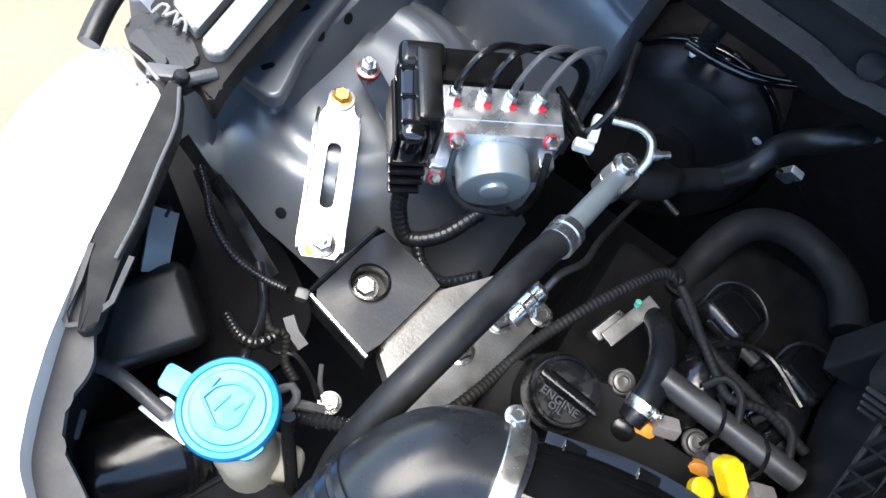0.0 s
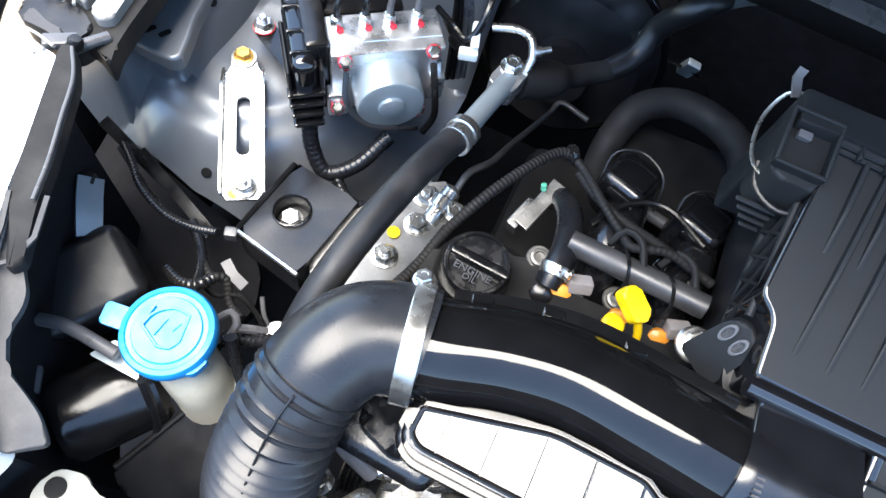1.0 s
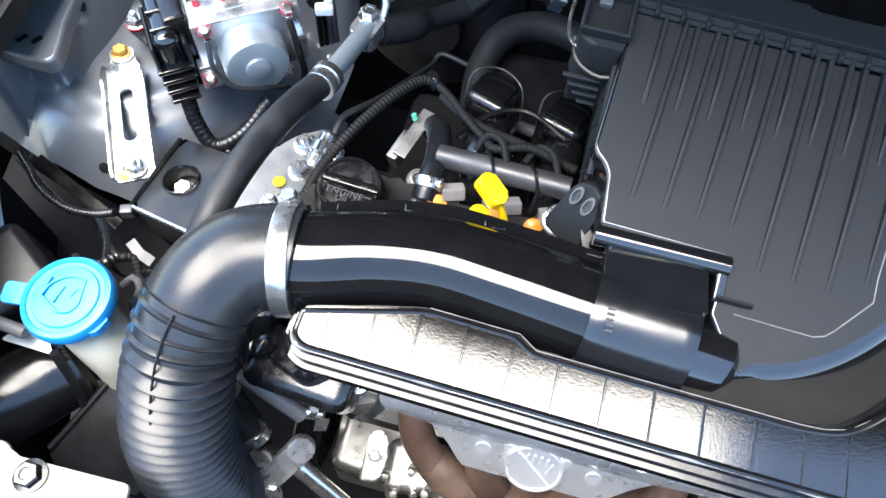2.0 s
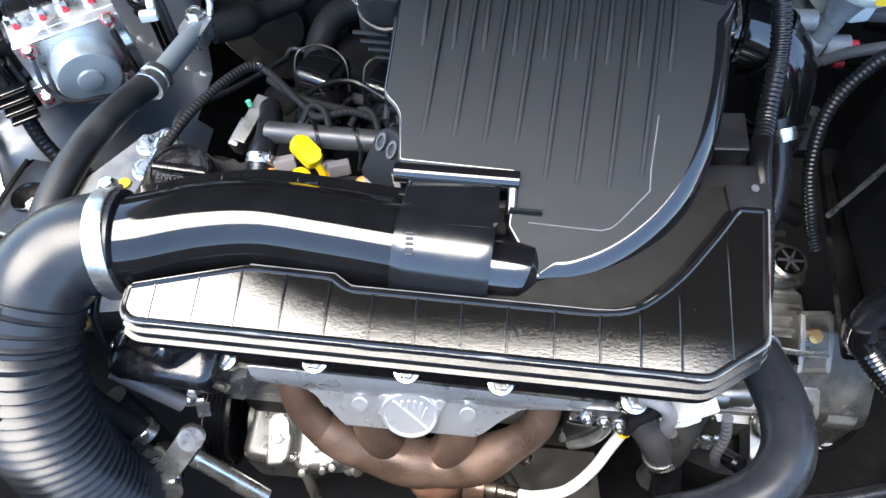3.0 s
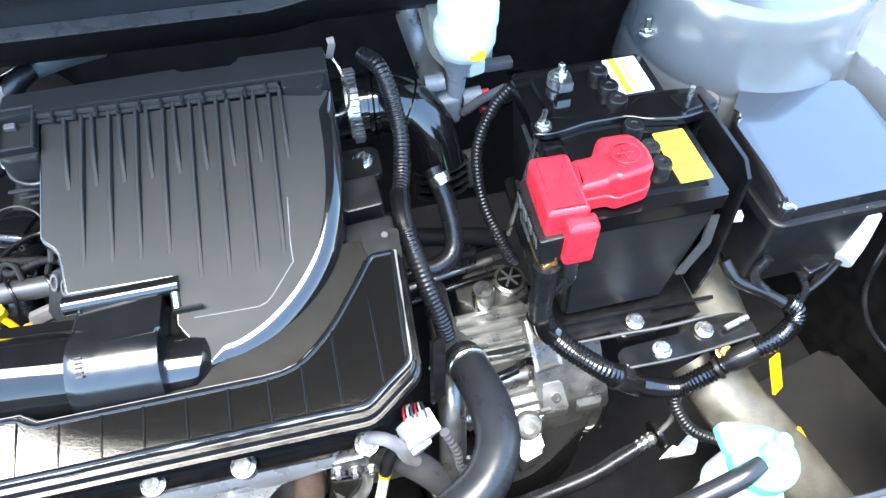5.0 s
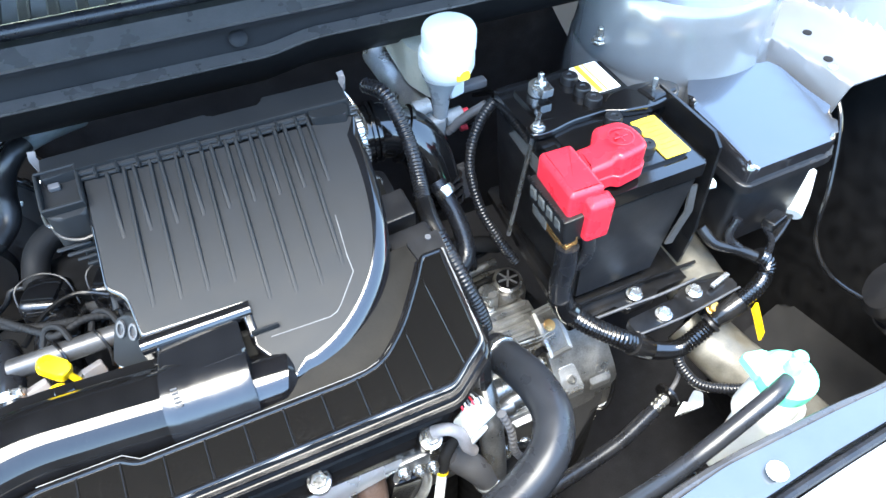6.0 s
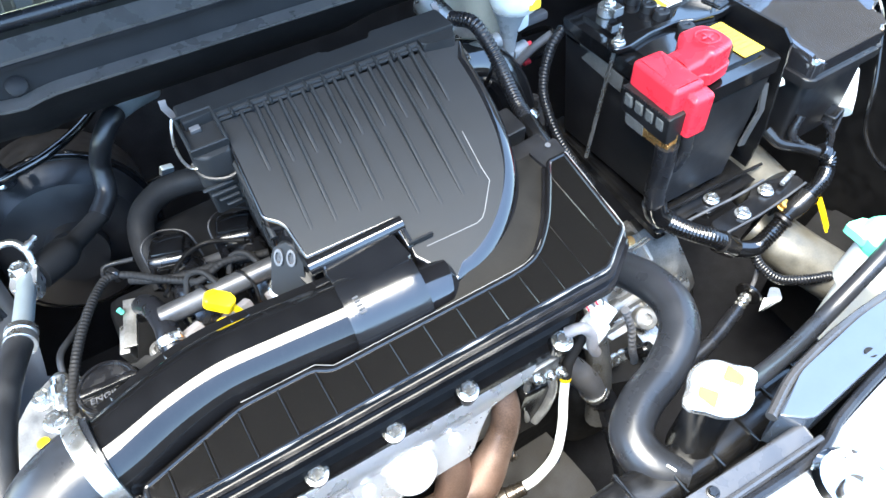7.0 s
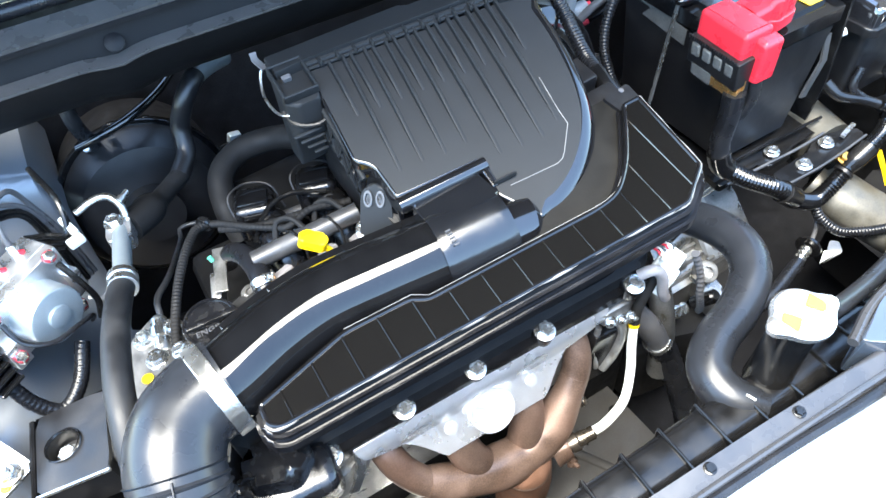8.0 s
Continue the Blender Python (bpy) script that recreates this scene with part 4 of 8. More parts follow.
part("sleeve_edge", slab(rounded([(0.303, 0.1275), (0.303, 0.137), (0.345, 0.135), (0.345, 0.1255)], 0.003), lambda x, y: 0.8985 + 0.04 * (x - 0.3), 0.004, 0.001), RUBBER, sleeve)
part("inlet_stub", tube([(0.370, 0.1565, 0.890), (0.392, 0.1555, 0.889), (0.397, 0.1555, 0.889), (0.4065, 0.1530, 0.884)], lambda t: 0.0285 if t < 0.75 else 0.0205, 32, straight=True), LIDE, air)
part("stub_fin", strip([(0.386, 0.187, 0.9265), (0.410, 0.1860, 0.9275)], 0.0022, 0.004), LIDM, air)

# wire bails and latches at the rear corners
for sx, x0 in ((1, 0.258), (-1, 0.549)):
    bm = tube([(x0 + sx * 0.006, 0.405, 0.990), (x0 - sx * 0.004, 0.412, 0.978), (x0 - sx * 0.012, 0.395, 0.965), (x0 - sx * 0.012, 0.365, 0.962), (x0 - sx * 0.004, 0.345, 0.966), (x0 + sx * 0.018, 0.342, 0.968)], 0.0015, 8)
    bail = part("wire_bail", bm, ZINC, air, "bright spring-wire bail")
    bm = strip([(x0 - sx * 0.001, 0.403, 0.985), (x0 - sx * 0.006, 0.414, 0.992), (x0 - sx * 0.005, 0.419, 0.997)], 0.007, 0.002, up=(0, 0.3, 1))
    part("finger_tab", bm, GREYP, air, "bent steel finger tab")
latch = part("latch_block", slab(rounded([(0.255, 0.385), (0.252, 0.345), (0.262, 0.336), (0.288, 0.336), (0.288, 0.385)], 0.006, 4), lambda x, y: 0.985 + 0.25 * (y - 0.36), 0.040, 0.003, 3), LIDM, air)
for wx, wy, sx, sy in ((0.254, 0.362, 0.003, 0.040), (0.288, 0.362, 0.003, 0.040), (0.271, 0.382, 0.036, 0.003), (0.271, 0.342, 0.036, 0.003)):
    bm = bmesh.new()
    box(bm, wx, wy, 0.990 + 0.25 * (wy - 0.36), sx, sy, 0.010, pose(0, 0, 0, 14), 0.001, 1)
    part("latch_wall", bm, LIDM, latch)
bm = bmesh.new()
box(bm, 0.267, 0.368, 0.990, 0.010, 0.006, 0.006, pose(0, 0, 0, 14), 0.0012)
part("latch_face", bm, GREYP, latch, "worn latch hook")
part("latch_wire", tube([(0.252, 0.356, 0.964), (0.257, 0.340, 0.957), (0.275, 0.330, 0.955), (0.292, 0.334, 0.958), (0.296, 0.345, 0.962)], 0.0022, 8), BLACK, latch)
for k in range(4):
    bm = bmesh.new()
    box(bm, 0.2645 + 0.003 * k, 0.3325 + 0.0005 * k, 0.948 - 0.009 * k, 0.030 - 0.005 * k, 0.004, 0.003, pose(0, 0, 0, 10), 0.001, 1)
    part("latch_rib", bm, LIDM, latch)
bolt(air, (0.566, 0.378, 0.866), (0, -0.2, 1), r=0.008)
part("side_ear", slab(rounded([(0.54, 0.40), (0.585, 0.40), (0.585, 0.355), (0.54, 0.355)], 0.01), lambda x, y: 0.864, 0.008, 0.002), BLACK, air)

# clamp, elbow and bellows
hose = thing("intake_hose", (0.03, 0.06, 0.70), "black rubber intake hose with elbow and ribbed bellows", "hose")
part("elbow", tube([(0.096, 0.1535, 0.885), (0.075, 0.150, 0.886), (0.054, 0.138, 0.886), (0.040, 0.116, 0.882), (0.033, 0.092, 0.870), (0.031, 0.078, 0.858)], lambda t: 0.0405 - 0.003 * t + (0.0015 if t < 0.12 else 0), 40, 0.005), INTAKE, hose)
BEL = [(0.0365, 0.106, 0.8785), (0.0325, 0.090, 0.868), (0.030, 0.070, 0.850), (0.027, 0.050, 0.820), (0.026, 0.033, 0.785), (0.028, 0.020, 0.748), (0.031, 0.011, 0.710), (0.034, 0.004, 0.665), (0.036, -0.002, 0.60)]
part("bellows", tube(BEL, lambda t: 0.0402 + 0.0035 * step(0.05, 0.4, t), 40, ribs=(0.0102, 0.0058, 0.9)), INTAKE, hose)
part("mould_seam", tube([(x + 0.001, y - 0.62 * 0.0405, z + 0.78 * 0.0405) for x, y, z in BEL[:6]], 0.0010, 6), RUBBER, hose, "moulded seam line")
d = Vector((0.9, 0.18, 0.03)).normalized()
clampo = part("band_clamp", lathe([(0.0400, -0.007), (0.0428, -0.007), (0.0434, -0.006), (0.0434, 0.006), (0.0428, 0.007), (0.0400, 0.007)], (0.0885, 0.1525, 0.8855), d, 48), ZINC, hose, "bright steel band clamp")
bm = bmesh.new()
box(bm, 0.0795, 0.189, 0.902, 0.014, 0.012, 0.010, pose(0, 0, 0, -40, 0, 10), 0.002)
part("screw_housing", bm, ZINC, clampo)
bolt(clampo, (0.0765, 0.191, 0.905), (-0.2, 0.2, 1), r=0.006)


# ---- washer filler corner ----
wash = thing("washer_bottle", (-0.08, 0.09, 0.62), "milky washer bottle with a sky-blue filler cap", "washer bottle")
part("neck", tube([(-0.083, 0.096, 0.826), (-0.080, 0.092, 0.795), (-0.066, 0.084, 0.765), (-0.058, 0.080, 0.70), (-0.058, 0.080, 0.62)], lambda t: 0.029 - 0.004 * step(0, 0.2, t) + 0.010 * step(0.35, 0.8, t), 24), TANKW, wash)
bm = bmesh.new()
box(bm, -0.048, 0.088, 0.715, 0.05, 0.03, 0.07, pose(0, 0, 0, 0, 10, 25), 0.010, 3)
part("shoulder", bm, TANKW, wash)
CN = Vector((-0.04, -0.03, 1)).normalized()
CC = Vector((-0.084, 0.096, 0.826))
cap = part("cap", lathe([(0.0345, -0.008), (0.0362, -0.004), (0.0362, 0.003), (0.0345, 0.0065), (0.031, 0.0072), (0.030, 0.0058), (0.0265, 0.0058), (0.0255, 0.0075), (0, 0.0085)], CC, CN, 48), BLUE, wash, "sky-blue snap cap with moulded wiper mark")
mcap = basis(CN, CC)
bm = slab(rounded([(-0.030, -0.008), (-0.030, 0.010), (-0.052, 0.012), (-0.052, -0.006)], 0.003), lambda x, y: 0.003, 0.004, 0.001)
bm.transform(Matrix.Translation(CC) @ Matrix.Rotation(radians(12), 4, "Z"))
part("tab", bm, BLUE, cap)
bm = slab(rounded([(0.020, -0.026), (0.034, -0.020), (0.038, -0.006), (0.030, -0.006)], 0.003), lambda x, y: 0.002, 0.008, 0.001)
bm.transform(Matrix.Translation(CC))
part("hinge_ear", bm, BLUE, cap)
for line in ([(-0.018, 0.004), (-0.010, 0.013), (0.004, 0.016), (0.016, 0.010)], [(-0.018, 0.004), (-0.006, -0.013)], [(0.016, 0.010), (0.010, -0.010)], [(-0.006, -0.013), (0.003, -0.015), (0.010, -0.010)],
             [(-0.009, -0.004), (0.000, 0.008)], [(-0.014, 0.012), (-0.010, 0.019)], [(0.004, -0.002), (0.010, 0.004)]):
    line = [(x * 0.88 - y * 0.47, x * 0.47 + y * 0.88) for x, y in line]
    if len(line) == 2:
        line.insert(1, ((line[0][0] + line[1][0]) / 2, (line[0][1] + line[1][1]) / 2))
    bm = tube([CC + Vector((x, y, 0.0087)) for x, y in line], 0.0011, 6, 0.004)
    part("moulded_line", bm, BLUE, cap)

can = thing("fog_lamp_motor", (-0.13, 0.03, 0.70), "black cylindrical housing on a bent steel bracket", "housing")
part("drum", lathe([(0.0, -0.045), (0.030, -0.045), (0.036, -0.038), (0.037, 0.030), (0.032, 0.040), (0.0, 0.042)], (-0.128, 0.036, 0.738), (-0.45, -0.65, 0.12), 32), DARK, can)
part("bracket", slab(rounded([(-0.145, 0.060), (-0.134, 0.079), (-0.114, 0.078), (-0.098, 0.059)], 0.003), lambda x, y: 0.785, 0.002), MOTORM, can, "folded zinc bracket")
part("connector", tube([(-0.190, 0.066, 0.795), (-0.165, 0.070, 0.800), (-0.120, 0.068, 0.798)], 0.0055, 10), GREYP, can, "grey cable sleeve")
part("wire", tube([(-0.215, 0.05, 0.785), (-0.20, 0.062, 0.790), (-0.188, 0.066, 0.795)], 0.0012, 6), REDMARK, can, "thin red wire")
bm = bmesh.new()
box(bm, -0.178, 0.024, 0.77, 0.016, 0.022, 0.014, pose(0, 0, 0, 0, 20, 30), 0.002)
part("plug", bm, GREYP, can)
part("tail_wire", tube([(-0.095, 0.06, 0.79), (-0.085, 0.045, 0.75), (-0.082, 0.025, 0.70), (-0.09, 0.01, 0.66)], 0.004, 8), RUBBER, can)

duct = thing("air_duct", (-0.05, 0.03, 0.6), "dark grey flat plastic air duct", "duct")
part("shell", slab(rounded([(-0.105, -0.005), (-0.066, 0.062), (-0.002, 0.086), (0.010, 0.0), (-0.02, -0.02), (-0.09, -0.02)], 0.006), lambda x, y: 0.715 - 0.25 * (x + 0.05) + 0.55 * (y - 0.03), 0.06, 0.005), BLACK, duct)
part("edge_rib", tube([(-0.101, -0.004, 0.712), (-0.084, 0.028, 0.724), (-0.066, 0.062, 0.739)], 0.003, 8), BLACK, duct)

inwall = thing("splash_panel", (-0.2, 0.15, 0.6), "plastic splash panel behind the headlight, void-black for shade", "panel")
# Void-black panel paints the dark gap behind the headlight.
part("panel", slab(rounded([(-0.335, 0.30), (-0.27, 0.285), (-0.18, 0.27), (-0.12, 0.24), (-0.105, 0.20), (-0.14, 0.10), (-0.30, 0.05), (-0.335, 0.15)], 0.01), lambda x, y: 0.60 - 0.30 * min(0, x + 0.2) + 0.30 * (y - 0.2), 0.02, 0.004), VOIDB, inwall)
for a, b in (((-0.250, 0.256, 0.735), (-0.155, 0.222, 0.70)), ((-0.295, 0.265, 0.745), (-0.215, 0.245, 0.71))):
    part("edge", strip([a, tuple((Vector(a) + Vector(b)) / 2), b], 0.012, 0.004, up=(0.3, -0.5, 1)), DARK, inwall)
for k in range(3):
    bm = bmesh.new()
    box(bm, -0.195 + 0.008 * k, 0.112 + 0.010 * k, 0.735, 0.045, 0.006, 0.012, pose(0, 0, 0, 0, 10, -35), 0.002)
    part("rib", bm, GREYP, inwall)

fin = thing("lamp_shield", (-0.22, 0.167, 0.76), "small curved grey plastic shield clip", "clip")
bm = strip([(-0.235, 0.190, 0.793), (-0.226, 0.174, 0.790), (-0.217, 0.157, 0.782), (-0.213, 0.148, 0.775)], 0.022, 0.003, up=(0.6, 0.2, 0.8))
part("blade", bm, MOTORM, fin)
bm = bmesh.new()
box(bm, -0.238, 0.188, 0.788, 0.014, 0.012, 0.012, pose(0, 0, 0, 0, 0, 20), 0.002)
part("foot", bm, BLACK, fin)

wl = thing("wiring_loom", (-0.15, 0.22, 0.75), "thin ribbed black wiring loom along the fender", "wiring")
part("conduit", tube([(-0.262, 0.252, 0.745), (-0.240, 0.236, 0.752), (-0.215, 0.216, 0.755), (-0.180, 0.202, 0.757), (-0.145, 0.199, 0.765), (-0.118, 0.200, 0.778)], 0.0042, 10, ribs=(0.004, 0.0012)), RUBBER, wl)
part("straight_wire", tube([(-0.265, 0.248, 0.742), (-0.225, 0.226, 0.735), (-0.19, 0.21, 0.73)], 0.003, 8), DARK, wl)
part("lower_cable", tube([(-0.165, 0.215, 0.73), (-0.138, 0.190, 0.735), (-0.122, 0.165, 0.745), (-0.112, 0.135, 0.76), (-0.10, 0.125, 0.75)], 0.005, 10), RUBBER, wl)
part("taped_end", tube([(-0.150, 0.158, 0.745), (-0.128, 0.150, 0.758), (-0.112, 0.152, 0.765), (-0.105, 0.165, 0.76)], 0.006, 10, ribs=(0.005, 0.001)), DARK, wl)
part("cross_conduit", tube([(-0.064, 0.122, 0.770), (-0.035, 0.130, 0.778), (0.000, 0.146, 0.785), (0.035, 0.165, 0.79)], 0.0065, 12, ribs=(0.0045, 0.0014)), RUBBER, wl)
part("drop_cable", tube([(-0.050, 0.118, 0.80), (-0.040, 0.105, 0.775), (-0.022, 0.085, 0.74), (-0.010, 0.07, 0.70)], 0.0055, 10), RUBBER, wl)
bm = tube([(-0.070, 0.130, 0.790), (-0.062, 0.138, 0.795), (-0.054, 0.132, 0.792), (-0.056, 0.122, 0.785)], 0.0035, 8)
tube([(-0.056, 0.128, 0.788), (-0.044, 0.135, 0.782), (-0.034, 0.140, 0.775)], 0.004, 8, bm=bm)
part("cable_clip", bm, GREYP, wl, "pale grey plastic cable clip")

# black mounting block with a deep bolt well
blk = thing("engine_mount_cover", (-0.06, 0.24, 0.75), "black square engine mount cover with a bolt well", "engine mount")
BC = [(-0.098, 0.205, 0.790), (-0.030, 0.188, 0.803), (-0.017, 0.276, 0.802), (-0.088, 0.292, 0.786)]
bm = holed(BC, (-0.0665, 0.2425, 0.7955), 0.0165, 0.022, 28)
low = [Vector(p) - Vector((0, 0, 0.045)) for p in BC]
vs = [bm.verts.new(p) for p in BC] + [bm.verts.new(p) for p in low]
for i in range(4):
    j = (i + 1) % 4
    bm.faces.new((vs[i], vs[j], vs[4 + j], vs[4 + i]))
part("cover", bm, BLACK, blk)
part("well_rim", lathe([(0.0165, -0.001), (0.0178, 0.0005), (0.0165, 0.0010), (0.0155, -0.001)], (-0.0665, 0.2425, 0.7957), (-0.15, 0.1, 1), 28, caps=False), DARK, blk)
bolt(blk, (-0.069, 0.242, 0.774), r=0.0085)
part("front_edge", tube([BC[0], tuple((Vector(BC[0]) + Vector(BC[1])) / 2), BC[1]], 0.0022, 6), ZINC, blk, "bright worn edge")
part("side_edge", tube([(-0.101, 0.207, 0.787), (-0.096, 0.250, 0.787), (-0.091, 0.290, 0.786)], 0.003, 8), DARK, blk)
bm = bmesh.new()
box(bm, -0.105, 0.203, 0.782, 0.012, 0.010, 0.012, pose(0, 0, 0, 0, 0, 20), 0.002)
part("corner_tab", bm, RAILG, blk)
part("under_bracket", strip([(-0.110, 0.190, 0.744), (-0.098, 0.182, 0.740), (-0.084, 0.178, 0.736)], 0.010, 0.003, up=(0, -0.3, 1)), GREYP, blk, "small folded bracket")
bolt(blk, (-0.036, 0.153, 0.735), r=0.0075, stud=0.008)

part("side_loom", tube([(-0.135, 0.185, 0.735), (-0.115, 0.172, 0.742), (-0.102, 0.176, 0.738), (-0.090, 0.160, 0.730), (-0.070, 0.150, 0.735)], 0.0048, 10, ribs=(0.0045, 0.0007, 1.0)), HOSED, blk)
part("side_wire", tube([(-0.128, 0.168, 0.725), (-0.105, 0.160, 0.730), (-0.085, 0.168, 0.735), (-0.062, 0.160, 0.742), (-0.045, 0.148, 0.750)], 0.0026, 8), DARK, blk)
part("side_wire", tube([(-0.060, 0.172, 0.752), (-0.052, 0.160, 0.742), (-0.040, 0.150, 0.728), (-0.032, 0.132, 0.722)], 0.0022, 8), GREYP, blk)

# slotted silver strap over the tower
strap = thing("slotted_bracket", (-0.16, 0.31, 0.77), "bright zinc slotted steel bracket with flanged sides", "bracket")
A, B = Vector((-0.1165, 0.238, 0.779)), Vector((-0.2025, 0.385, 0.786))
u = (B - A).normalized()
s = u.cross(Vector((0, 0, 1))).normalized()


def plan(a, b, lift=0.0):
    p = A + u * a + s * b
    return (p.x, p.y, p.z + lift)


LEN = (B - A).length
bm = bmesh.new()


def ladder(rows):
    prev = None
    for a, b0, b1 in rows:
        cur = [bm.verts.new(plan(a, b0, 0.0)), bm.verts.new(plan(a, b1, 0.0)), bm.verts.new(plan(a, b1, -0.003)), bm.verts.new(plan(a, b0, -0.003))]
        if prev:
            for i in range(4):
                j = (i + 1) % 4
                bm.faces.new((prev[i], prev[j], cur[j], cur[i]))
        else:
            bm.faces.new(cur)
        prev = cur
    bm.faces.new(prev[::-1])


W = 0.0175
SA, SB, SH = 0.046, 0.112, 0.0066


def slot(a):
    """Half width of the slot, with round ends."""
    d = min(a - SA, SB - a)
    return 0.0 if d <= 0 else SH if d >= SH else math.sqrt(max(0.0, SH * SH - (SH - d) ** 2))


cut = sorted({SA + SH * (1 - math.cos(math.pi * k / 16)) for k in range(9)} | {SB - SH * (1 - math.cos(math.pi * k / 16)) for k in range(9)})
ladder([(0.0, -W * 0.8, W * 0.8), (0.006, -W, W), (SA, -W, W)])
ladder([(a, -W, -slot(a)) for a in cut])
ladder([(a, slot(a), W) for a in cut])
ladder([(SB, -W, W), (0.140, -W, W), (LEN - 0.030, -W * 0.95, W * 0.95), (LEN - 0.022, -W * 0.72, W * 0.72), (LEN - 0.010, -W * 0.68, W * 0.68), (LEN - 0.004, -W * 0.52, W * 0.52), (LEN, -W * 0.2, W * 0.2)])
bmesh.ops.remove_doubles(bm, verts=bm.verts[:], dist=0.0002)
part("plate", bm, ZINC, strap)
for sgn in (-1, 1):
    bm = bmesh.new()
    rows = []
    for a, h in ((0.006, 0.002), (0.012, 0.006), (0.06, 0.0085), (0.105, 0.0085), (0.112, 0.0115), (0.122, 0.0115), (0.130, 0.0085), (LEN - 0.034, 0.007), (LEN - 0.026, 0.002)):
        rows.append([bm.verts.new(plan(a, sgn * b, z)) for b, z in ((W - 0.0005, -0.003), (W + 0.0020, -0.003), (W + 0.0030, h), (W + 0.0008, h))])
    for a, b in zip(rows, rows[1:]):
        for q in range(4):
            bm.faces.new((a[q], a[(q + 1) % 4], b[(q + 1) % 4], b[q]))
    bm.faces.new(rows[0])
    bm.faces.new(rows[-1][::-1])
    part("side_flange", bm, ZINC, strap)
bolt(strap, plan(0.012, 0.002, 0.001), r=0.0085, stud=0.013)
part("washer", lathe([(0.0125, -0.001), (0.0125, 0.001), (0.010, 0.0016), (0, 0.0016)], plan(LEN - 0.013, 0, 0.001), (0, 0, 1), 24), ZINC, strap)
bolt(strap, plan(LEN - 0.013, 0, 0.0022), r=0.0072, material=YZINC, label="gold passivated bolt")
part("yellow_mark", lathe([(0.005, 0), (0.005, 0.0006), (0, 0.0006)], plan(0.006, -0.008, 0.0006), (0, 0, 1), 10), YELLOW, strap)

# ---- anti-lock brake unit ----
AU, AN = Vector((0.8, 0.6, 0)), Vector((0.6, -0.8, 0))
AO = Vector((-0.0595, 0.3955, 0.0))


def ab(uu, nn, z):
    p = AO + AU * uu + AN * nn
    return (p.x, p.y, z - 0.006)


am = Matrix(((0.8, -0.6, 0, 0), (0.6, 0.8, 0, 0), (0, 0, 1, 0), (0, 0, 0, 1)))
abs_unit = thing("brake_modulator", (-0.064, 0.398, 0.78), "aluminium brake modulator block with round motor and red-marked fittings", "brake modulator")
bm = bmesh.new()
box(bm, *ab(0.005, -0.003, 0.845), 0.102, 0.046, 0.074, am, 0.0025)
part("block", bm, BLOCKM, abs_unit)
bm = bmesh.new()
box(bm, *ab(0.005, 0.006, 0.8815), 0.100, 0.003, 0.002, am, 0.0005, 1)
part("machined_step", bm, BLOCKM, abs_unit)
part("motor", lathe([(0.0335, -0.004), (0.0335, 0.002), (0.0318, 0.004), (0.0315, 0.031), (0.0300, 0.0345), (0.028, 0.0355), (0.0125, 0.0355), (0.0118, 0.0380), (0.010, 0.0388), (0, 0.0388)], ab(0.003, 0.014, 0.842), (0.6, -0.8, 0.02), 56), MOTORM, abs_unit, "zinc-coated motor can")
part("harness_wire", tube([ab(-0.034, 0.027, 0.868), ab(-0.037, 0.045, 0.850), ab(-0.022, 0.062, 0.838), ab(0.006, 0.064, 0.830), ab(0.026, 0.058, 0.818), ab(0.028, 0.045, 0.80)], 0.0026, 8), RUBBER, abs_unit)
part("front_pipe", tube([ab(0.043, 0.030, 0.872), ab(0.045, 0.040, 0.845), ab(0.046, 0.045, 0.815), ab(0.036, 0.048, 0.795)], 0.0035, 8), DARK, abs_unit)
for k, uu in enumerate((-0.036, -0.011, 0.011, 0.036)):
    fit = part("pipe_nut", lathe([(0.006, 0), (0.006, 0.008), (0.0045, 0.010), (0.003, 0.0105)], ab(uu, -0.014, 0.882), (0, 0, 1), 6), ZINC, abs_unit)
    part("paint_mark", lathe([(0.0035, 0), (0.003, 0.001), (0, 0.001)], ab(uu + 0.002, -0.007, 0.8825), (0, 0, 1), 10), REDMARK, fit, "dab of red paint")
    rise = 0.030 + 0.004 * k
    part("brake_pipe", tube([ab(uu, -0.014, 0.888), ab(uu + 0.002, -0.017, 0.904), ab(uu + 0.018, -0.030, 0.912 + 0.3 * rise), ab(uu + 0.045, -0.043, 0.905 + 0.3 * rise), ab(0.075 + 0.006 * k, -0.050, 0.885), ab(0.085 + 0.006 * k, -0.048, 0.83), ab(0.085 + 0.006 * k, -0.04, 0.76)], 0.0030, 8), GREYP if k > 1 else DARK, abs_unit)
for uu, nn, z in ((-0.034, 0.021, 0.872), (0.044, 0.021, 0.876), (-0.043, 0.030, 0.822), (0.032, 0.036, 0.815)):
    fit = part("port_nut", lathe([(0.006, 0), (0.006, 0.010), (0.004, 0.012), (0, 0.012)], ab(uu, nn, z - 0.002), (0.25, -0.35, 1), 6), ZINC, abs_unit)
    part("paint_mark", lathe([(0.0062, 0.002), (0.0066, 0.003), (0.0062, 0.007), (0.0045, 0.0085), (0, 0.0086)], ab(uu, nn, z), (0.25, -0.35, 1), 10), REDMARK, fit, "dab of red paint")
for uu, z, w in ((-0.042, 0.825, 0.018), (0.050, 0.835, 0.014)):
    bm = bmesh.new()
    box(bm, *ab(uu, 0.022, z), w, 0.014, 0.03, am, 0.002)
    part("mount_lug", bm, BLOCKM, abs_unit)
bm = bmesh.new()
box(bm, *ab(-0.056, -0.022, 0.845), 0.022, 0.070, 0.090, am, 0.005)
ecu = part("control_unit", bm, DARK, abs_unit, "black plastic control unit")
bm = bmesh.new()
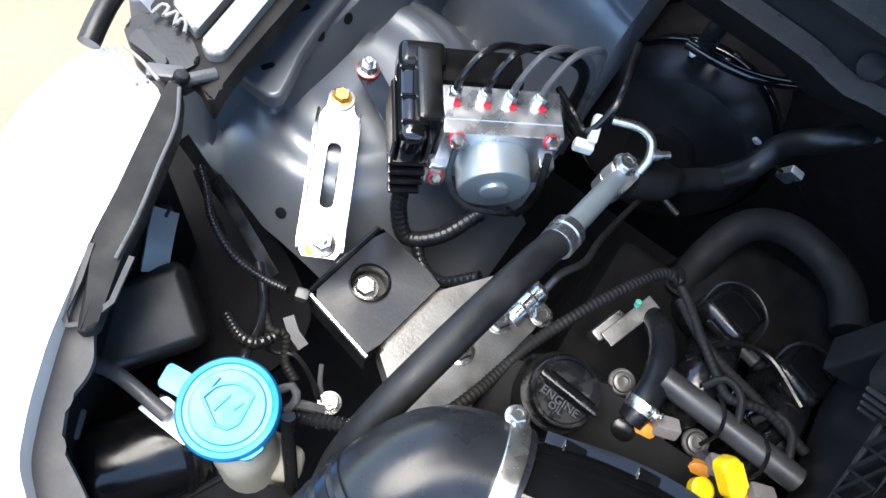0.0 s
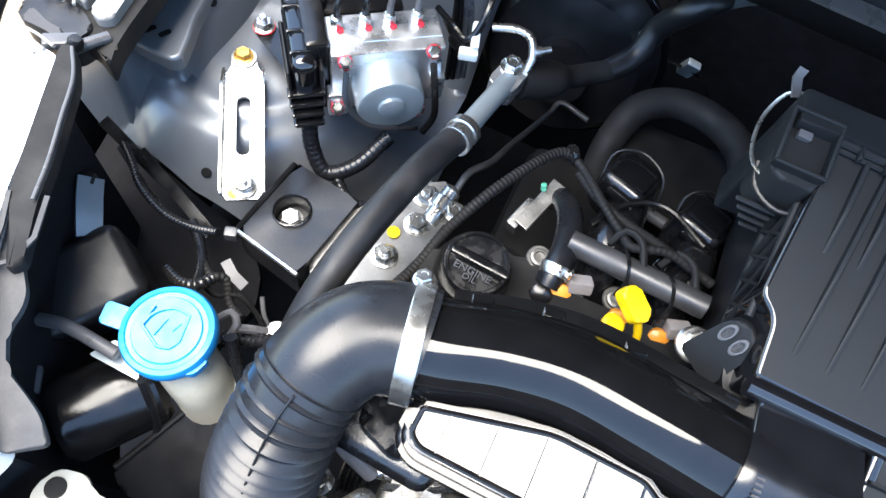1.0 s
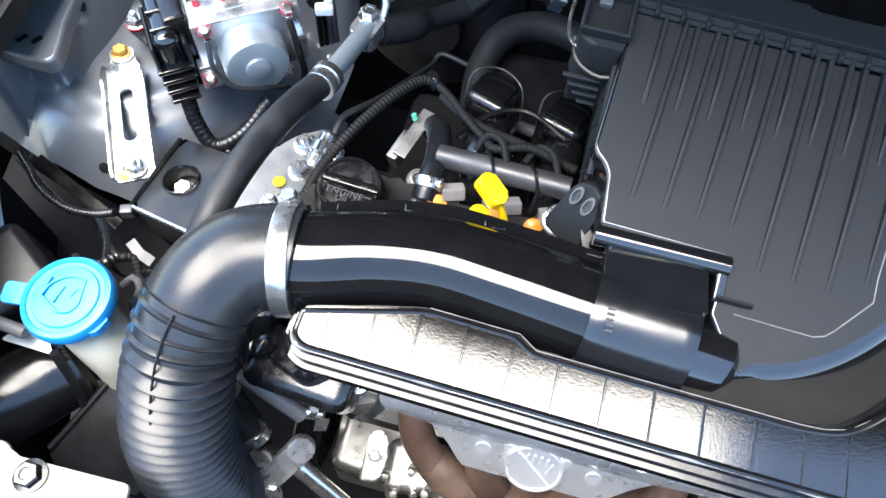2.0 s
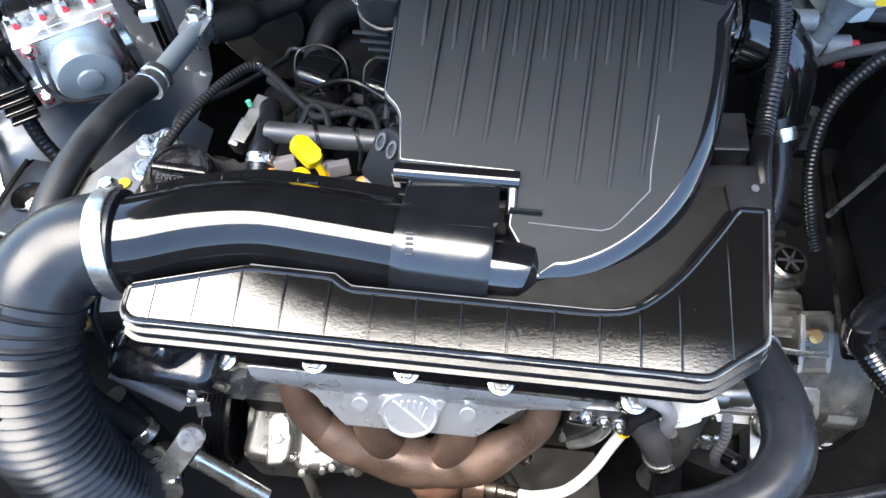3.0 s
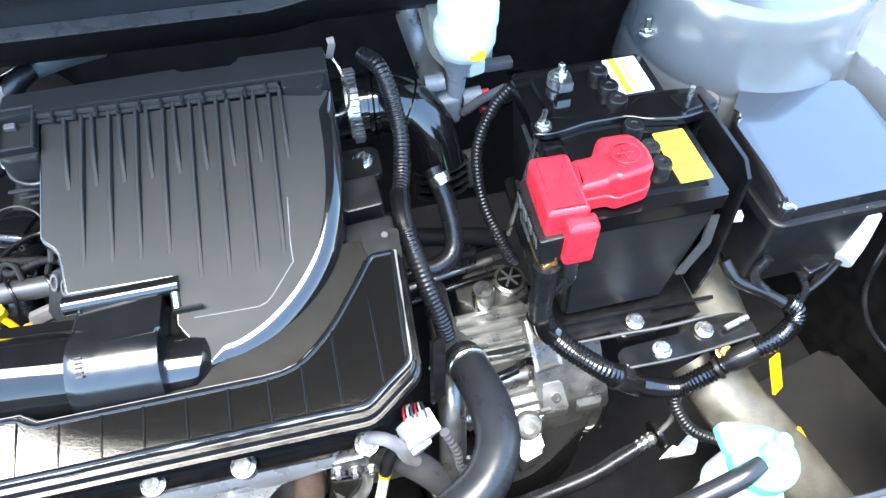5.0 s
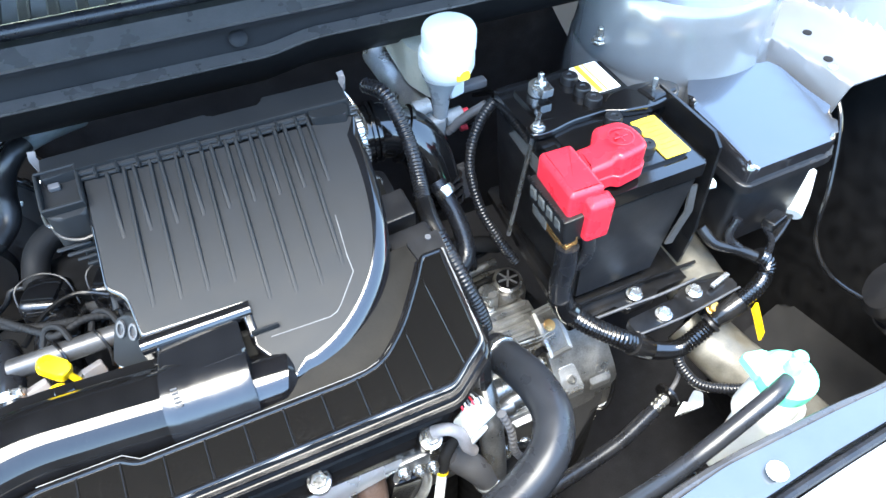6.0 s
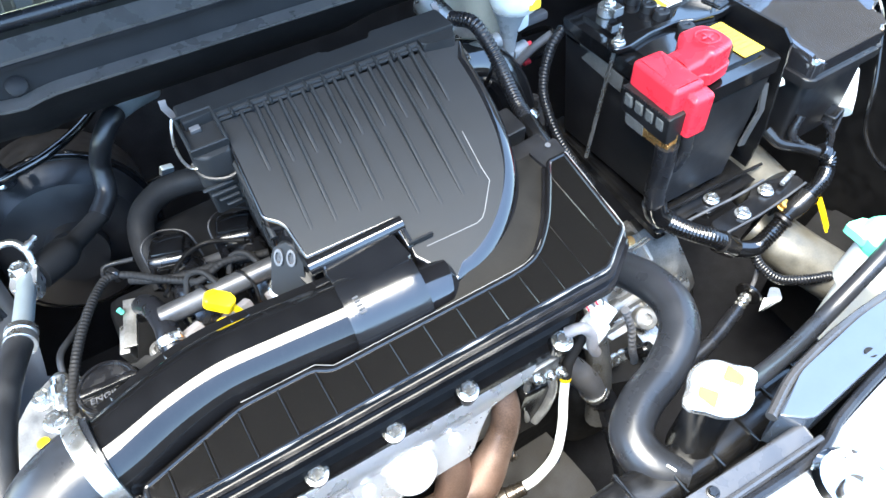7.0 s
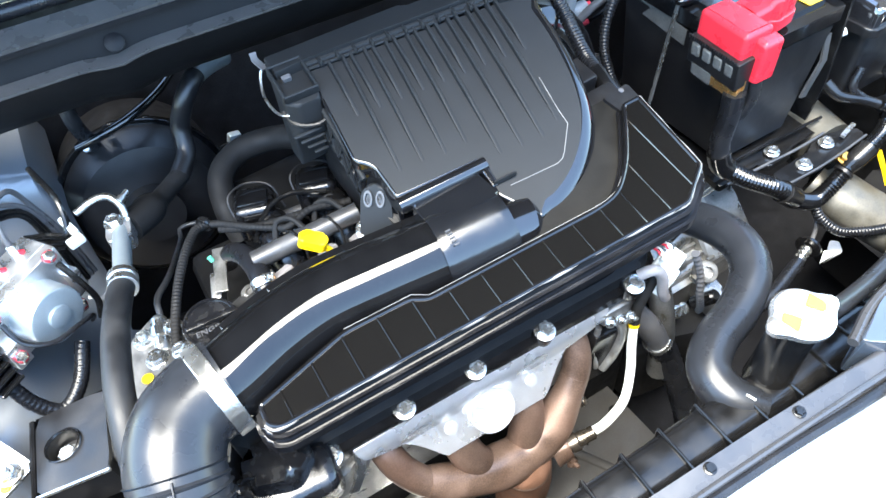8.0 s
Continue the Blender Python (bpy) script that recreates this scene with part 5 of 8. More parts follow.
box(bm, *ab(-0.069, -0.014, 0.856), 0.025, 0.082, 0.050, am, 0.010, 4)
part("connector_cover", bm, GLOSS, ecu, "glossy black connector cover")
bm = bmesh.new()
box(bm, *ab(-0.060, -0.054, 0.866), 0.040, 0.026, 0.040, am, 0.007, 3)
part("connector_lever", bm, DARK, ecu)
for nn in (-0.040, -0.012, 0.012):
    bm = bmesh.new()
    box(bm, *ab(-0.069, nn, 0.881), 0.022, 0.004, 0.004, am, 0.0015, 2)
    part("cover_rib", bm, GLOSS, ecu)
for k in range(4):
    bm = bmesh.new()
    box(bm, *ab(-0.070, 0.026 + 0.004 * k, 0.846 - 0.009 * k), 0.034 - 0.002 * k, 0.012, 0.005, am, 0.0022, 2)
    part("boot_ridge", bm, GLOSS, ecu)
for side in (-1, 1):
    bm = bmesh.new()
    box(bm, *ab(-0.069 + side * 0.0145, -0.004, 0.850), 0.004, 0.060, 0.045, am, 0.0015, 1)
    part("lever_arm", bm, BLACK, ecu)
part("cable", tube([ab(-0.070, 0.032, 0.815), ab(-0.070, 0.045, 0.785), ab(-0.060, 0.062, 0.765), ab(-0.030, 0.062, 0.772), ab(0.005, 0.045, 0.79)], 0.008, 12, ribs=(0.006, 0.0004, 1.0)), RUBBER, ecu, "taped black cable")
part("cable", tube([ab(-0.052, 0.060, 0.765), ab(-0.045, 0.085, 0.755), ab(-0.030, 0.105, 0.765), ab(0.00, 0.108, 0.79)], 0.006, 12, ribs=(0.006, 0.0004, 1.0)), RUBBER, ecu, "taped black cable")
bm = bmesh.new()
box(bm, *ab(-0.010, -0.052, 0.850), 0.080, 0.036, 0.050, am, 0.006)
part("rear_cover", bm, DARK, abs_unit)
arm = part("mount_arm", strip([(-0.194, 0.411, 0.793), (-0.170, 0.398, 0.794), (-0.135, 0.378, 0.800)], 0.022, 0.003), DARK, abs_unit, "black steel mounting arm")
bolt(arm, (-0.194, 0.411, 0.796), r=0.008, stud=0.014)
part("paint_mark", lathe([(0.0115, 0), (0.0115, 0.0012), (0.008, 0.0016), (0, 0.0016)], (-0.194, 0.411, 0.7955), (0, 0, 1), 14), REDMARK, arm, "dab of red paint")

# pipe clip with a white plastic block
clip = thing("pipe_clip", (0.02, 0.44, 0.80), "white plastic pipe clip holding thin brake pipes", "clip")
bm = bmesh.new()
box(bm, 0.012, 0.436, 0.852, 0.018, 0.010, 0.010, pose(0, 0, 0, 0, 0, 20), 0.002)
box(bm, 0.012, 0.450, 0.862, 0.008, 0.026, 0.010, pose(0, 0, 0, 20, 0, 20), 0.002)
part("block", bm, WHITE, clip)
for k in range(3):
    part("brake_pipe", tube([(-0.035 + 0.01 * k, 0.47, 0.855 - 0.010 * k), (-0.01, 0.452, 0.860 - 0.010 * k), (0.008, 0.445, 0.860 - 0.006 * k), (0.014, 0.470, 0.885), (0.0, 0.52, 0.90)], 0.0032, 8), DARK, clip)

# refrigerant hose: steel end, clamp, rubber part
ac = thing("refrigerant_hose", (0.02, 0.25, 0.80), "black refrigerant hose with crimped silver collar and bolted pipe block", "hose")
part("rubber_hose", tube([(0.043, 0.360, 0.846), (0.032, 0.310, 0.862), (0.022, 0.255, 0.873), (0.012, 0.200, 0.870), (0.004, 0.155, 0.850), (0.000, 0.120, 0.815), (0.002, 0.10, 0.77)], 0.0128, 20), HOSEM, ac)
cd = (Vector((0.052, 0.44, 0.83)) - Vector((0.041, 0.352, 0.848))).normalized()
part("crimp_collar", lathe([(0.0135, -0.012), (0.0150, -0.011), (0.0150, -0.004), (0.0138, -0.003), (0.0138, 0.001), (0.0152, 0.002), (0.0152, 0.010), (0.0130, 0.012)], (0.0412, 0.353, 0.848), cd, 32), ZINC, ac, "crimped silver collar")
part("steel_pipe", tube([(0.0415, 0.356, 0.847), (0.047, 0.395, 0.840), (0.053, 0.436, 0.833), (0.056, 0.452, 0.828)], 0.0098, 18), MOTORM, ac, "grey coated steel pipe")
bm = slab(rounded([(-0.014, -0.022), (0.014, -0.022), (0.013, 0.018), (-0.013, 0.018)], 0.010, 5), lambda x, y: 0.010, 0.020, 0.002)
bm.transform(Matrix.Translation((0.054, 0.448, 0.828)) @ Matrix.Rotation(radians(-12), 4, "Z"))
part("pipe_block", bm, BLOCKM, ac, "aluminium pipe block")
bolt(ac, (0.052, 0.455, 0.838), r=0.0085)
part("service_pipe", tube([(0.020, 0.475, 0.855), (0.042, 0.482, 0.858), (0.058, 0.480, 0.856), (0.066, 0.468, 0.848), (0.066, 0.458, 0.838)], 0.0042, 10), ZINC, ac, "thin bright pipe")
part("service_port", lathe([(0.005, 0), (0.005, 0.006), (0.0035, 0.008), (0.0035, 0.016), (0, 0.017)], (0.066, 0.472, 0.850), (0.8, 0.6, 0.1), 12), ZINC, ac)
part("insulated_pipe", tube([(0.062, 0.458, 0.822), (0.085, 0.478, 0.815), (0.112, 0.508, 0.806), (0.140, 0.536, 0.802)], lambda t: 0.0185 - 0.007 * step(0.35, 0.55, t), 18), HOSED, ac, "foam-wrapped pipe")
part("heater_pipe", tube([(0.138, 0.534, 0.802), (0.158, 0.560, 0.812), (0.166, 0.578, 0.840), (0.180, 0.572, 0.872), (0.196, 0.578, 0.888), (0.208, 0.592, 0.890)], 0.0122, 18), BLACK, ac, "satin black pipe")
part("pipe_tip", tube([(0.206, 0.590, 0.890), (0.232, 0.638, 0.868), (0.262, 0.690, 0.840)], 0.0115, 18), MOTORM, ac, "bare metal pipe end")
part("line_union", lathe([(0.0085, -0.016), (0.0085, -0.002), (0.0115, 0.0), (0.0115, 0.010), (0.0085, 0.012), (0.0085, 0.020), (0.005, 0.024), (0, 0.024)], (0.050, 0.300, 0.806), (0.15, 0.75, 0.2), 12), ZINC, ac, "bright pipe union")
part("liquid_line", tube([(0.056, 0.316, 0.806), (0.060, 0.342, 0.814), (0.073, 0.372, 0.802), (0.080, 0.43, 0.76), (0.100, 0.535, 0.70), (0.108, 0.560, 0.698), (0.145, 0.55, 0.70)], 0.0034, 10), RAILG, ac, "thin grey line")

# brake servo and master parts in the shade of the scuttle
servo = thing("brake_servo", (0.09, 0.66, 0.72), "round black brake servo on the firewall", "brake servo")
part("drum", lathe([(0.112, -0.04), (0.112, 0.066), (0.108, 0.088), (0.090, 0.115), (0.040, 0.122), (0.038, 0.14), (0, 0.14)], (0.088, 0.705, 0.690), (0, -0.95, 0.25), 56), BLACK, servo)
part("rim", lathe([(0.110, 0.066), (0.1165, 0.066), (0.1185, 0.069), (0.1185, 0.075), (0.1165, 0.078), (0.110, 0.078)], (0.088, 0.705, 0.690), (0, -0.95, 0.25), 64), GLOSS, servo, "glossy crimped rim")
for k in range(16):
    a = 2 * math.pi * k / 16
    bm = bmesh.new()
    box(bm, 0.088 + 0.1175 * math.cos(a), 0.705 - 0.95 * 0.072 + 0.1175 * math.sin(a) * 0.255, 0.690 + 0.25 * 0.072 + 0.1175 * math.sin(a) * 0.967, 0.010, 0.010, 0.003, Matrix.Rotation(radians(-14), 4, "X") @ Matrix.Rotation(math.pi / 2 - a, 4, "Y"), 0.001, 1)
    part("crimp", bm, DARK, servo)
part("vacuum_hose", tube([(0.040, 0.640, 0.822), (0.075, 0.628, 0.835), (0.115, 0.632, 0.842), (0.160, 0.660, 0.845), (0.20, 0.70, 0.85)], 0.006, 10), GLOSS, servo)
part("vacuum_hose", tube([(0.060, 0.650, 0.80), (0.052, 0.640, 0.86), (0.060, 0.66, 0.92)], 0.010, 12), RUBBER, servo)
for q in ((0.049, 0.648, 0.812), (0.081, 0.645, 0.824)):
    part("flange_nut", lathe([(0.0062, 0), (0.0062, 0.010), (0.004, 0.012), (0.004, 0.018), (0, 0.019)], q, (0, -0.8, 0.5), 6), ZINC, servo)
tag_clip = thing("cable_tag", (0.233, 0.69, 0.70), "pale grey plastic clip on the firewall loom", "clip")
bm = bmesh.new()
box(bm, 0.233, 0.686, 0.706, 0.020, 0.012, 0.026, pose(0, 0, 0, 10, 15, 10), 0.003)
part("tag", bm, MOTORM, tag_clip)
part("wire", tube([(0.19, 0.68, 0.70), (0.215, 0.682, 0.707), (0.25, 0.682, 0.703), (0.275, 0.68, 0.68)], 0.002, 6), DARK, tag_clip)
shelf = thing("white_label_tag", (0.12, 0.66, 0.75), "torn white paper tag hanging by the brake servo", "tag")
bm = bmesh.new()
box(bm, 0.150, 0.625, 0.770, 0.010, 0.004, 0.040, pose(0, 0, 0, 20, 25, 15), 0.001)
part("paper", bm, LABELW, shelf)


# ---- engine ----
mount = thing("engine_mount_bracket", (0.02, 0.25, 0.77), "cast aluminium engine mount bracket with three bolts", "bracket")
part("casting", slab(rounded([(-0.030, 0.203), (-0.026, 0.258), (0.020, 0.318), (0.050, 0.335), (0.070, 0.305), (0.058, 0.240), (0.048, 0.170), (0.020, 0.165)], 0.008), lambda x, y: 0.800 + 0.10 * (x - 0.02), 0.03, 0.005), CASTM, mount)
part("lower_arm", slab(rounded([(0.0, 0.13), (0.06, 0.14), (0.085, 0.20), (0.055, 0.25), (0.01, 0.19)], 0.008), lambda x, y: 0.782, 0.04, 0.005), CASTM, mount)
for p, st in (((0.039, 0.279, 0.801), 0), ((0.027, 0.238, 0.801), 0.014), ((0.034, 0.308, 0.802), 0.012)):
    bolt(mount, p, r=0.009, stud=st)
bolt(mount, (0.065, 0.300, 0.812), r=0.0075)
part("yellow_mark", lathe([(0.006, 0), (0.006, 0.0008), (0, 0.0008)], (0.024, 0.262, 0.8022), (0, 0, 1), 10), YELLOW, mount)

eng = thing("engine", (0.33, 0.25, 0.40), "dark engine with black valve cover and cast aluminium head", "engine")
# Block is near-black; its colour holds the shade deep in the bay.
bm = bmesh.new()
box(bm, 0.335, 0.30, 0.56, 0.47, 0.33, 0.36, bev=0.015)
part("block", bm, SHADEB, eng)
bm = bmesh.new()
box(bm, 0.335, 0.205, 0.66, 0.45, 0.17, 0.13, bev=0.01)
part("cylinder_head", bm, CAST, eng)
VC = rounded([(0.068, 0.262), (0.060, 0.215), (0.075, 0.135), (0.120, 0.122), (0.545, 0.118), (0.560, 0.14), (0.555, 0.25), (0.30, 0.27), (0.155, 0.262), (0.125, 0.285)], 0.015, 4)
part("valve_cover", slab(VC, lambda x, y: 0.838 - 0.07 * step(0.16, 0.12, y), lambda x, y: 0.735, 0.008, 3), SHADEB, eng)
part("cover_flange", slab(grow(VC, 0.010), lambda x, y: 0.752, 0.016, 0.003), VCOVER, eng)
for bx, by, bz in ((0.145, 0.116, 0.756), (0.229, 0.120, 0.759), (0.313, 0.119, 0.758), (0.398, 0.1145, 0.763), (0.516, 0.109, 0.763)):
    lug = part("bolt_lug", lathe([(0.0135, -0.022), (0.0135, -0.006), (0.012, -0.004), (0, -0.004)], (bx, by, bz), (0, -0.25, 1), 20), VCOVER, eng)
    bolt(lug, (bx, by - 0.001, bz - 0.004), (0, -0.25, 1), r=0.0088)
bolt(eng, (0.059, 0.109, 0.762), (-0.1, -0.2, 1), r=0.009)
part("side_lug", lathe([(0.02, -0.04), (0.02, -0.003), (0.017, 0), (0, 0)], (0.059, 0.110, 0.761), (-0.1, -0.2, 1), 20), VCOVER, eng)
part("timing_shield", slab(rounded([(0.068, 0.105), (0.075, 0.14), (0.125, 0.14), (0.135, 0.11), (0.11, 0.09)], 0.01), lambda x, y: 0.80, 0.10, 0.012, 3), VALVEM, eng)

bm = bmesh.new()
box(bm, 0.098, 0.112, 0.742, 0.100, 0.050, 0.070, pose(0, 0, 0, 14, 0, -4), 0.014, 4)
part("timing_bulge", bm, VALVEM, eng)

# oil filler
oil = part("oil_filler_cap", lathe([(0.0268, -0.012), (0.0268, 0.0), (0.0255, 0.004), (0.0232, 0.004), (0.0222, 0.0025), (0, 0.0025)], (0.1035, 0.2405, 0.861), (0.05, -0.12, 1), 48), VALVEM, eng, "black oil filler cap with raised lettering")
part("filler_neck", lathe([(0.033, -0.035), (0.030, -0.012), (0, -0.012)], (0.1035, 0.2405, 0.861), (0.05, -0.12, 1), 40), DARK, eng)
mo = basis((0.05, -0.12, 1), (0.1035, 0.2405, 0.861))
bm = bmesh.new()
box(bm, 0.002, 0, 0.0045, 0.050, 0.0075, 0.007, bev=0.0025)
bm.transform(Matrix.Translation((0.1035, 0.2405, 0.861)) @ Matrix.Rotation(radians(-3), 4, "Z"))
part("grip_bar", bm, VALVEM, oil)


def letters(text, size, m, parent, material=None, depth=0.0008):
    cu = bpy.data.curves.new("lettering", "FONT")
    cu.body, cu.size, cu.extrude, cu.align_x, cu.align_y, cu.resolution_u = text, size, depth, "CENTER", "CENTER", 3
    ob = new("tmp", cu)
    me = bpy.data.meshes.new_from_object(ob)
    bpy.data.objects.remove(ob)
    me.name = "lettering"
    me.materials.append(material or VCOVER)
    ob = new("lettering", me)
    ob.matrix_basis = m
    child(ob, parent)
    return ob


for ra in (0.0236,):
    part("cap_ring", lathe([(ra - 0.0010, 0.0020), (ra - 0.0005, 0.0034), (ra + 0.0005, 0.0034), (ra + 0.0010, 0.0020)], (0.1035, 0.2405, 0.861), (0.05, -0.12, 1), 48, caps=False), GLOSS, oil)
for sgn in (-1, 1):
    bm = bmesh.new()
    box(bm, 0.002, sgn * 0.0050, 0.0036, 0.040, 0.0012, 0.0030, None, 0.0005, 1)
    bm.transform(Matrix.Translation((0.1035, 0.2405, 0.861)) @ Matrix.Rotation(radians(-3), 4, "Z"))
    part("grip_edge", bm, GLOSS, oil)
OC = Matrix.Translation((0.1035, 0.2405, 0.8637)) @ Matrix.Rotation(radians(-6), 4, "X") @ Matrix.Rotation(radians(-3), 4, "Z")
OT = OC @ Matrix.Rotation(radians(180), 4, "Z")
# Grey letters on the black cap: light caught by the relief, as colour.
for face in (OC, OT):
    letters("ENGINE", 0.0090, face @ Matrix.Translation((0.0, -0.0100, 0)), oil, GREYP)
    letters("OIL", 0.0076, face @ Matrix.Translation((0.0, -0.0163, 0)), oil, GREYP)

# bracket, cable guide, breather and fuel rail behind the pipe
bm = bmesh.new()
box(bm, 0.131, 0.345, 0.812, 0.014, 0.055, 0.004, pose(0, 0, 0, 12, 0, -18), 0.001)
box(bm, 0.120, 0.336, 0.795, 0.012, 0.034, 0.022, pose(0, 0, 0, 12, 0, -18), 0.003)
part("lift_eye", bm, CASTD, eng, "cast lifting eye")
part("stud", lathe([(0.0028, 0), (0.0028, 0.006), (0, 0.007)], (0.128, 0.358, 0.817), (-0.3, 0.2, 1), 8), GREEN, eng, "stud with a green mark")
part("breather_hose", tube([(0.142, 0.372, 0.790), (0.146, 0.362, 0.808), (0.153, 0.348, 0.824), (0.160, 0.325, 0.836), (0.164, 0.298, 0.842), (0.163, 0.276, 0.842), (0.162, 0.262, 0.835)], 0.0115, 16), RUBBER, eng)
part("hose_clamp", lathe([(0.0125, -0.005), (0.0132, -0.004), (0.0132, 0.004), (0.0125, 0.005)], (0.1632, 0.274, 0.8415), (0, -0.9, -0.35), 24), ZINC, eng, "bright spring clamp")
bm = bmesh.new()
for dx in (-0.004, 0.005):
    box(bm, 0.170 + dx, 0.271, 0.852, 0.003, 0.006, 0.010, bev=0.001, seg=1)
part("clamp_ears", bm, ZINC, eng)
part("valve", lathe([(0.010, -0.02), (0.010, 0.004), (0.007, 0.006), (0, 0.006)], (0.160, 0.252, 0.834), (0, -0.5, 0.8), 16), DARK, eng)
part("fuel_rail", tube([(0.165, 0.3015, 0.848), (0.21, 0.2975, 0.853), (0.282, 0.2912, 0.860)], 0.0105, 18), RAILG, eng, "satin grey fuel rail")
for p in ((0.149, 0.294, 0.812), (0.222, 0.287, 0.815)):
    part("socket_bolt", lathe([(0.0112, 0), (0.0112, 0.0024), (0.0100, 0.0034), (0.0088, 0.0034), (0.0080, 0.0066), (0.0062, 0.0072), (0.0050, 0.0070), (0.0044, 0.0042), (0.0024, 0.0040), (0, 0.0040)], p, (0, -0.2, 1), 28), CASTM, eng, "flanged grey socket bolt")
for ix in (0.182, 0.232, 0.268):
    inj = part("injector", lathe([(0.007, -0.03), (0.007, -0.005), (0.010, 0.0), (0.010, 0.014), (0, 0.015)], (ix, 0.275, 0.822), (0.1, -0.6, 0.7), 14), GREYP, eng)
    part("injector_ring", lathe([(0.0095, 0), (0.0095, 0.006), (0.006, 0.008), (0, 0.008)], (ix - 0.008, 0.262, 0.832), (0.1, -0.6, 0.7), 14), ORANGE, inj, "orange seal")
    bm = bmesh.new()
    box(bm, ix + 0.004, 0.272, 0.842, 0.020, 0.014, 0.012, pose(0, 0, 0, -30, 0, 20), 0.002)
    part("plug", bm, PLUGM, inj, "pale grey plug")
for sx in (0.195, 0.240):
    part("rail_pipe", tube([(sx, 0.315, 0.85), (sx + 0.008, 0.325, 0.862), (sx + 0.022, 0.318, 0.866), (sx + 0.030, 0.30, 0.862)], 0.0032, 8), HOSED, eng)
for cx, cy, cz, ang in ((0.196, 0.395, 0.818, -18), (0.268, 0.383, 0.822, -18)):
    bm = bmesh.new()
    box(bm, cx, cy, cz, 0.046, 0.050, 0.050, pose(0, 0, 0, -8, 0, ang), 0.010, 3)
    coil = part("throttle_cover", bm, VALVEM, eng, "black rounded housing")
    part("wire_bail", tube([(cx - 0.026, cy - 0.010, cz + 0.010), (cx - 0.024, cy + 0.010, cz + 0.030), (cx, cy + 0.020, cz + 0.032), (cx + 0.024, cy + 0.006, cz + 0.028), (cx + 0.030, cy - 0.014, cz + 0.005)], 0.0012, 6), BLACK, coil)
for cx, cy, cz in ((0.196, 0.395, 0.818), (0.268, 0.383, 0.822)):
    bm = bmesh.new()
    box(bm, cx, cy, cz + 0.024, 0.036, 0.030, 0.010, pose(0, 0, 0, -8, 0, -18), 0.004, 2)
    part("cover_cap", bm, GLOSS, eng)
    bm = bmesh.new()
    box(bm, cx - 0.004, cy - 0.026, cz + 0.016, 0.030, 0.006, 0.018, pose(0, 0, 0, 20, 0, -18), 0.002, 1)
    part("cover_clip", bm, GLOSS, eng)
for x in (0.205, 0.224, 0.243, 0.262):
    bm = bmesh.new()
    box(bm, x, 0.335 - 0.3 * (x - 0.205), 0.842, 0.012, 0.020, 0.012, pose(0, 0, 0, 15, 0, -16), 0.002, 1)
    part("wire_clip", bm, GLOSS, eng)
part("loom", tube([(0.150, 0.372, 0.842), (0.176, 0.352, 0.846), (0.205, 0.340, 0.848), (0.240, 0.330, 0.852), (0.285, 0.318, 0.852)], 0.0046, 10, ribs=(0.005, 0.0004)), HOSED, eng, "ribbed black loom")
part("vacuum_pipe", tube([(0.175, 0.330, 0.842), (0.200, 0.362, 0.846), (0.232, 0.372, 0.848), (0.270, 0.350, 0.850)], 0.0028, 8), DARK, eng)
part("connector_barrel", lathe([(0.006, -0.012), (0.006, 0.012), (0.003, 0.014), (0, 0.014)], (0.234, 0.392, 0.80), (0.9, -0.3, 0.2), 12), GREYP, eng)
part("loom", tube([(0.060, 0.235, 0.828), (0.068, 0.265, 0.840), (0.085, 0.305, 0.850), (0.105, 0.345, 0.852), (0.125, 0.378, 0.848), (0.138, 0.385, 0.845)], 0.0050, 12, ribs=(0.0040, 0.0007, 1.0)), HOSED, eng, "ribbed black loom")
part("loom", tube([(0.040, 0.175, 0.835), (0.050, 0.200, 0.835), (0.060, 0.235, 0.830), (0.068, 0.270, 0.838)], 0.0052, 12, ribs=(0.0040, 0.0007, 1.0)), HOSED, eng, "ribbed black loom")
part("branch_loom", tube([(0.138, 0.384, 0.847), (0.156, 0.370, 0.848), (0.178, 0.348, 0.850), (0.200, 0.326, 0.855), (0.212, 0.314, 0.860), (0.24, 0.322, 0.862), (0.27, 0.318, 0.858)], 0.0042, 10, ribs=(0.005, 0.0004)), HOSED, eng, "ribbed black loom")
part("loom_tie", lathe([(0.009, -0.003), (0.010, 0), (0.009, 0.003)], (0.138, 0.385, 0.846), (0.6, 0.5, 0), 12), DARK, eng)
for k in range(0, 6, 3):
    a, b = 0.205 + 0.013 * k, 0.312 - 0.002 * k
    part("sensor_wire", tube([(a, b, 0.858), (a + 0.006, b - 0.012, 0.866 + 0.003 * (k % 2)), (a + 0.012, b - 0.026, 0.858), (a + 0.010, b - 0.035, 0.842)], 0.0017, 6), DARK, eng)
# Manifold body darkened by colour, as it sits in shade.
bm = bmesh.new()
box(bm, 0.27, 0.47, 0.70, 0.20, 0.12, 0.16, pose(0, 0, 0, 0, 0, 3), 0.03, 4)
part("intake_manifold", bm, SHADEB, eng)
for k in range(3):
    part("runner", tube([(0.20 + 0.07 * k, 0.29, 0.79), (0.20 + 0.07 * k, 0.33, 0.825), (0.205 + 0.07 * k, 0.39, 0.80), (0.21 + 0.07 * k, 0.44, 0.72)], 0.021, 16), VALVEM, eng)
part("vent_hose", tube([(0.172, 0.440, 0.745), (0.170, 0.470, 0.778), (0.182, 0.505, 0.800), (0.215, 0.525, 0.808), (0.255, 0.520, 0.812), (0.285, 0.495, 0.818), (0.30, 0.46, 0.82)], 0.0158, 18), HOSED, eng, "fat black vent hose")
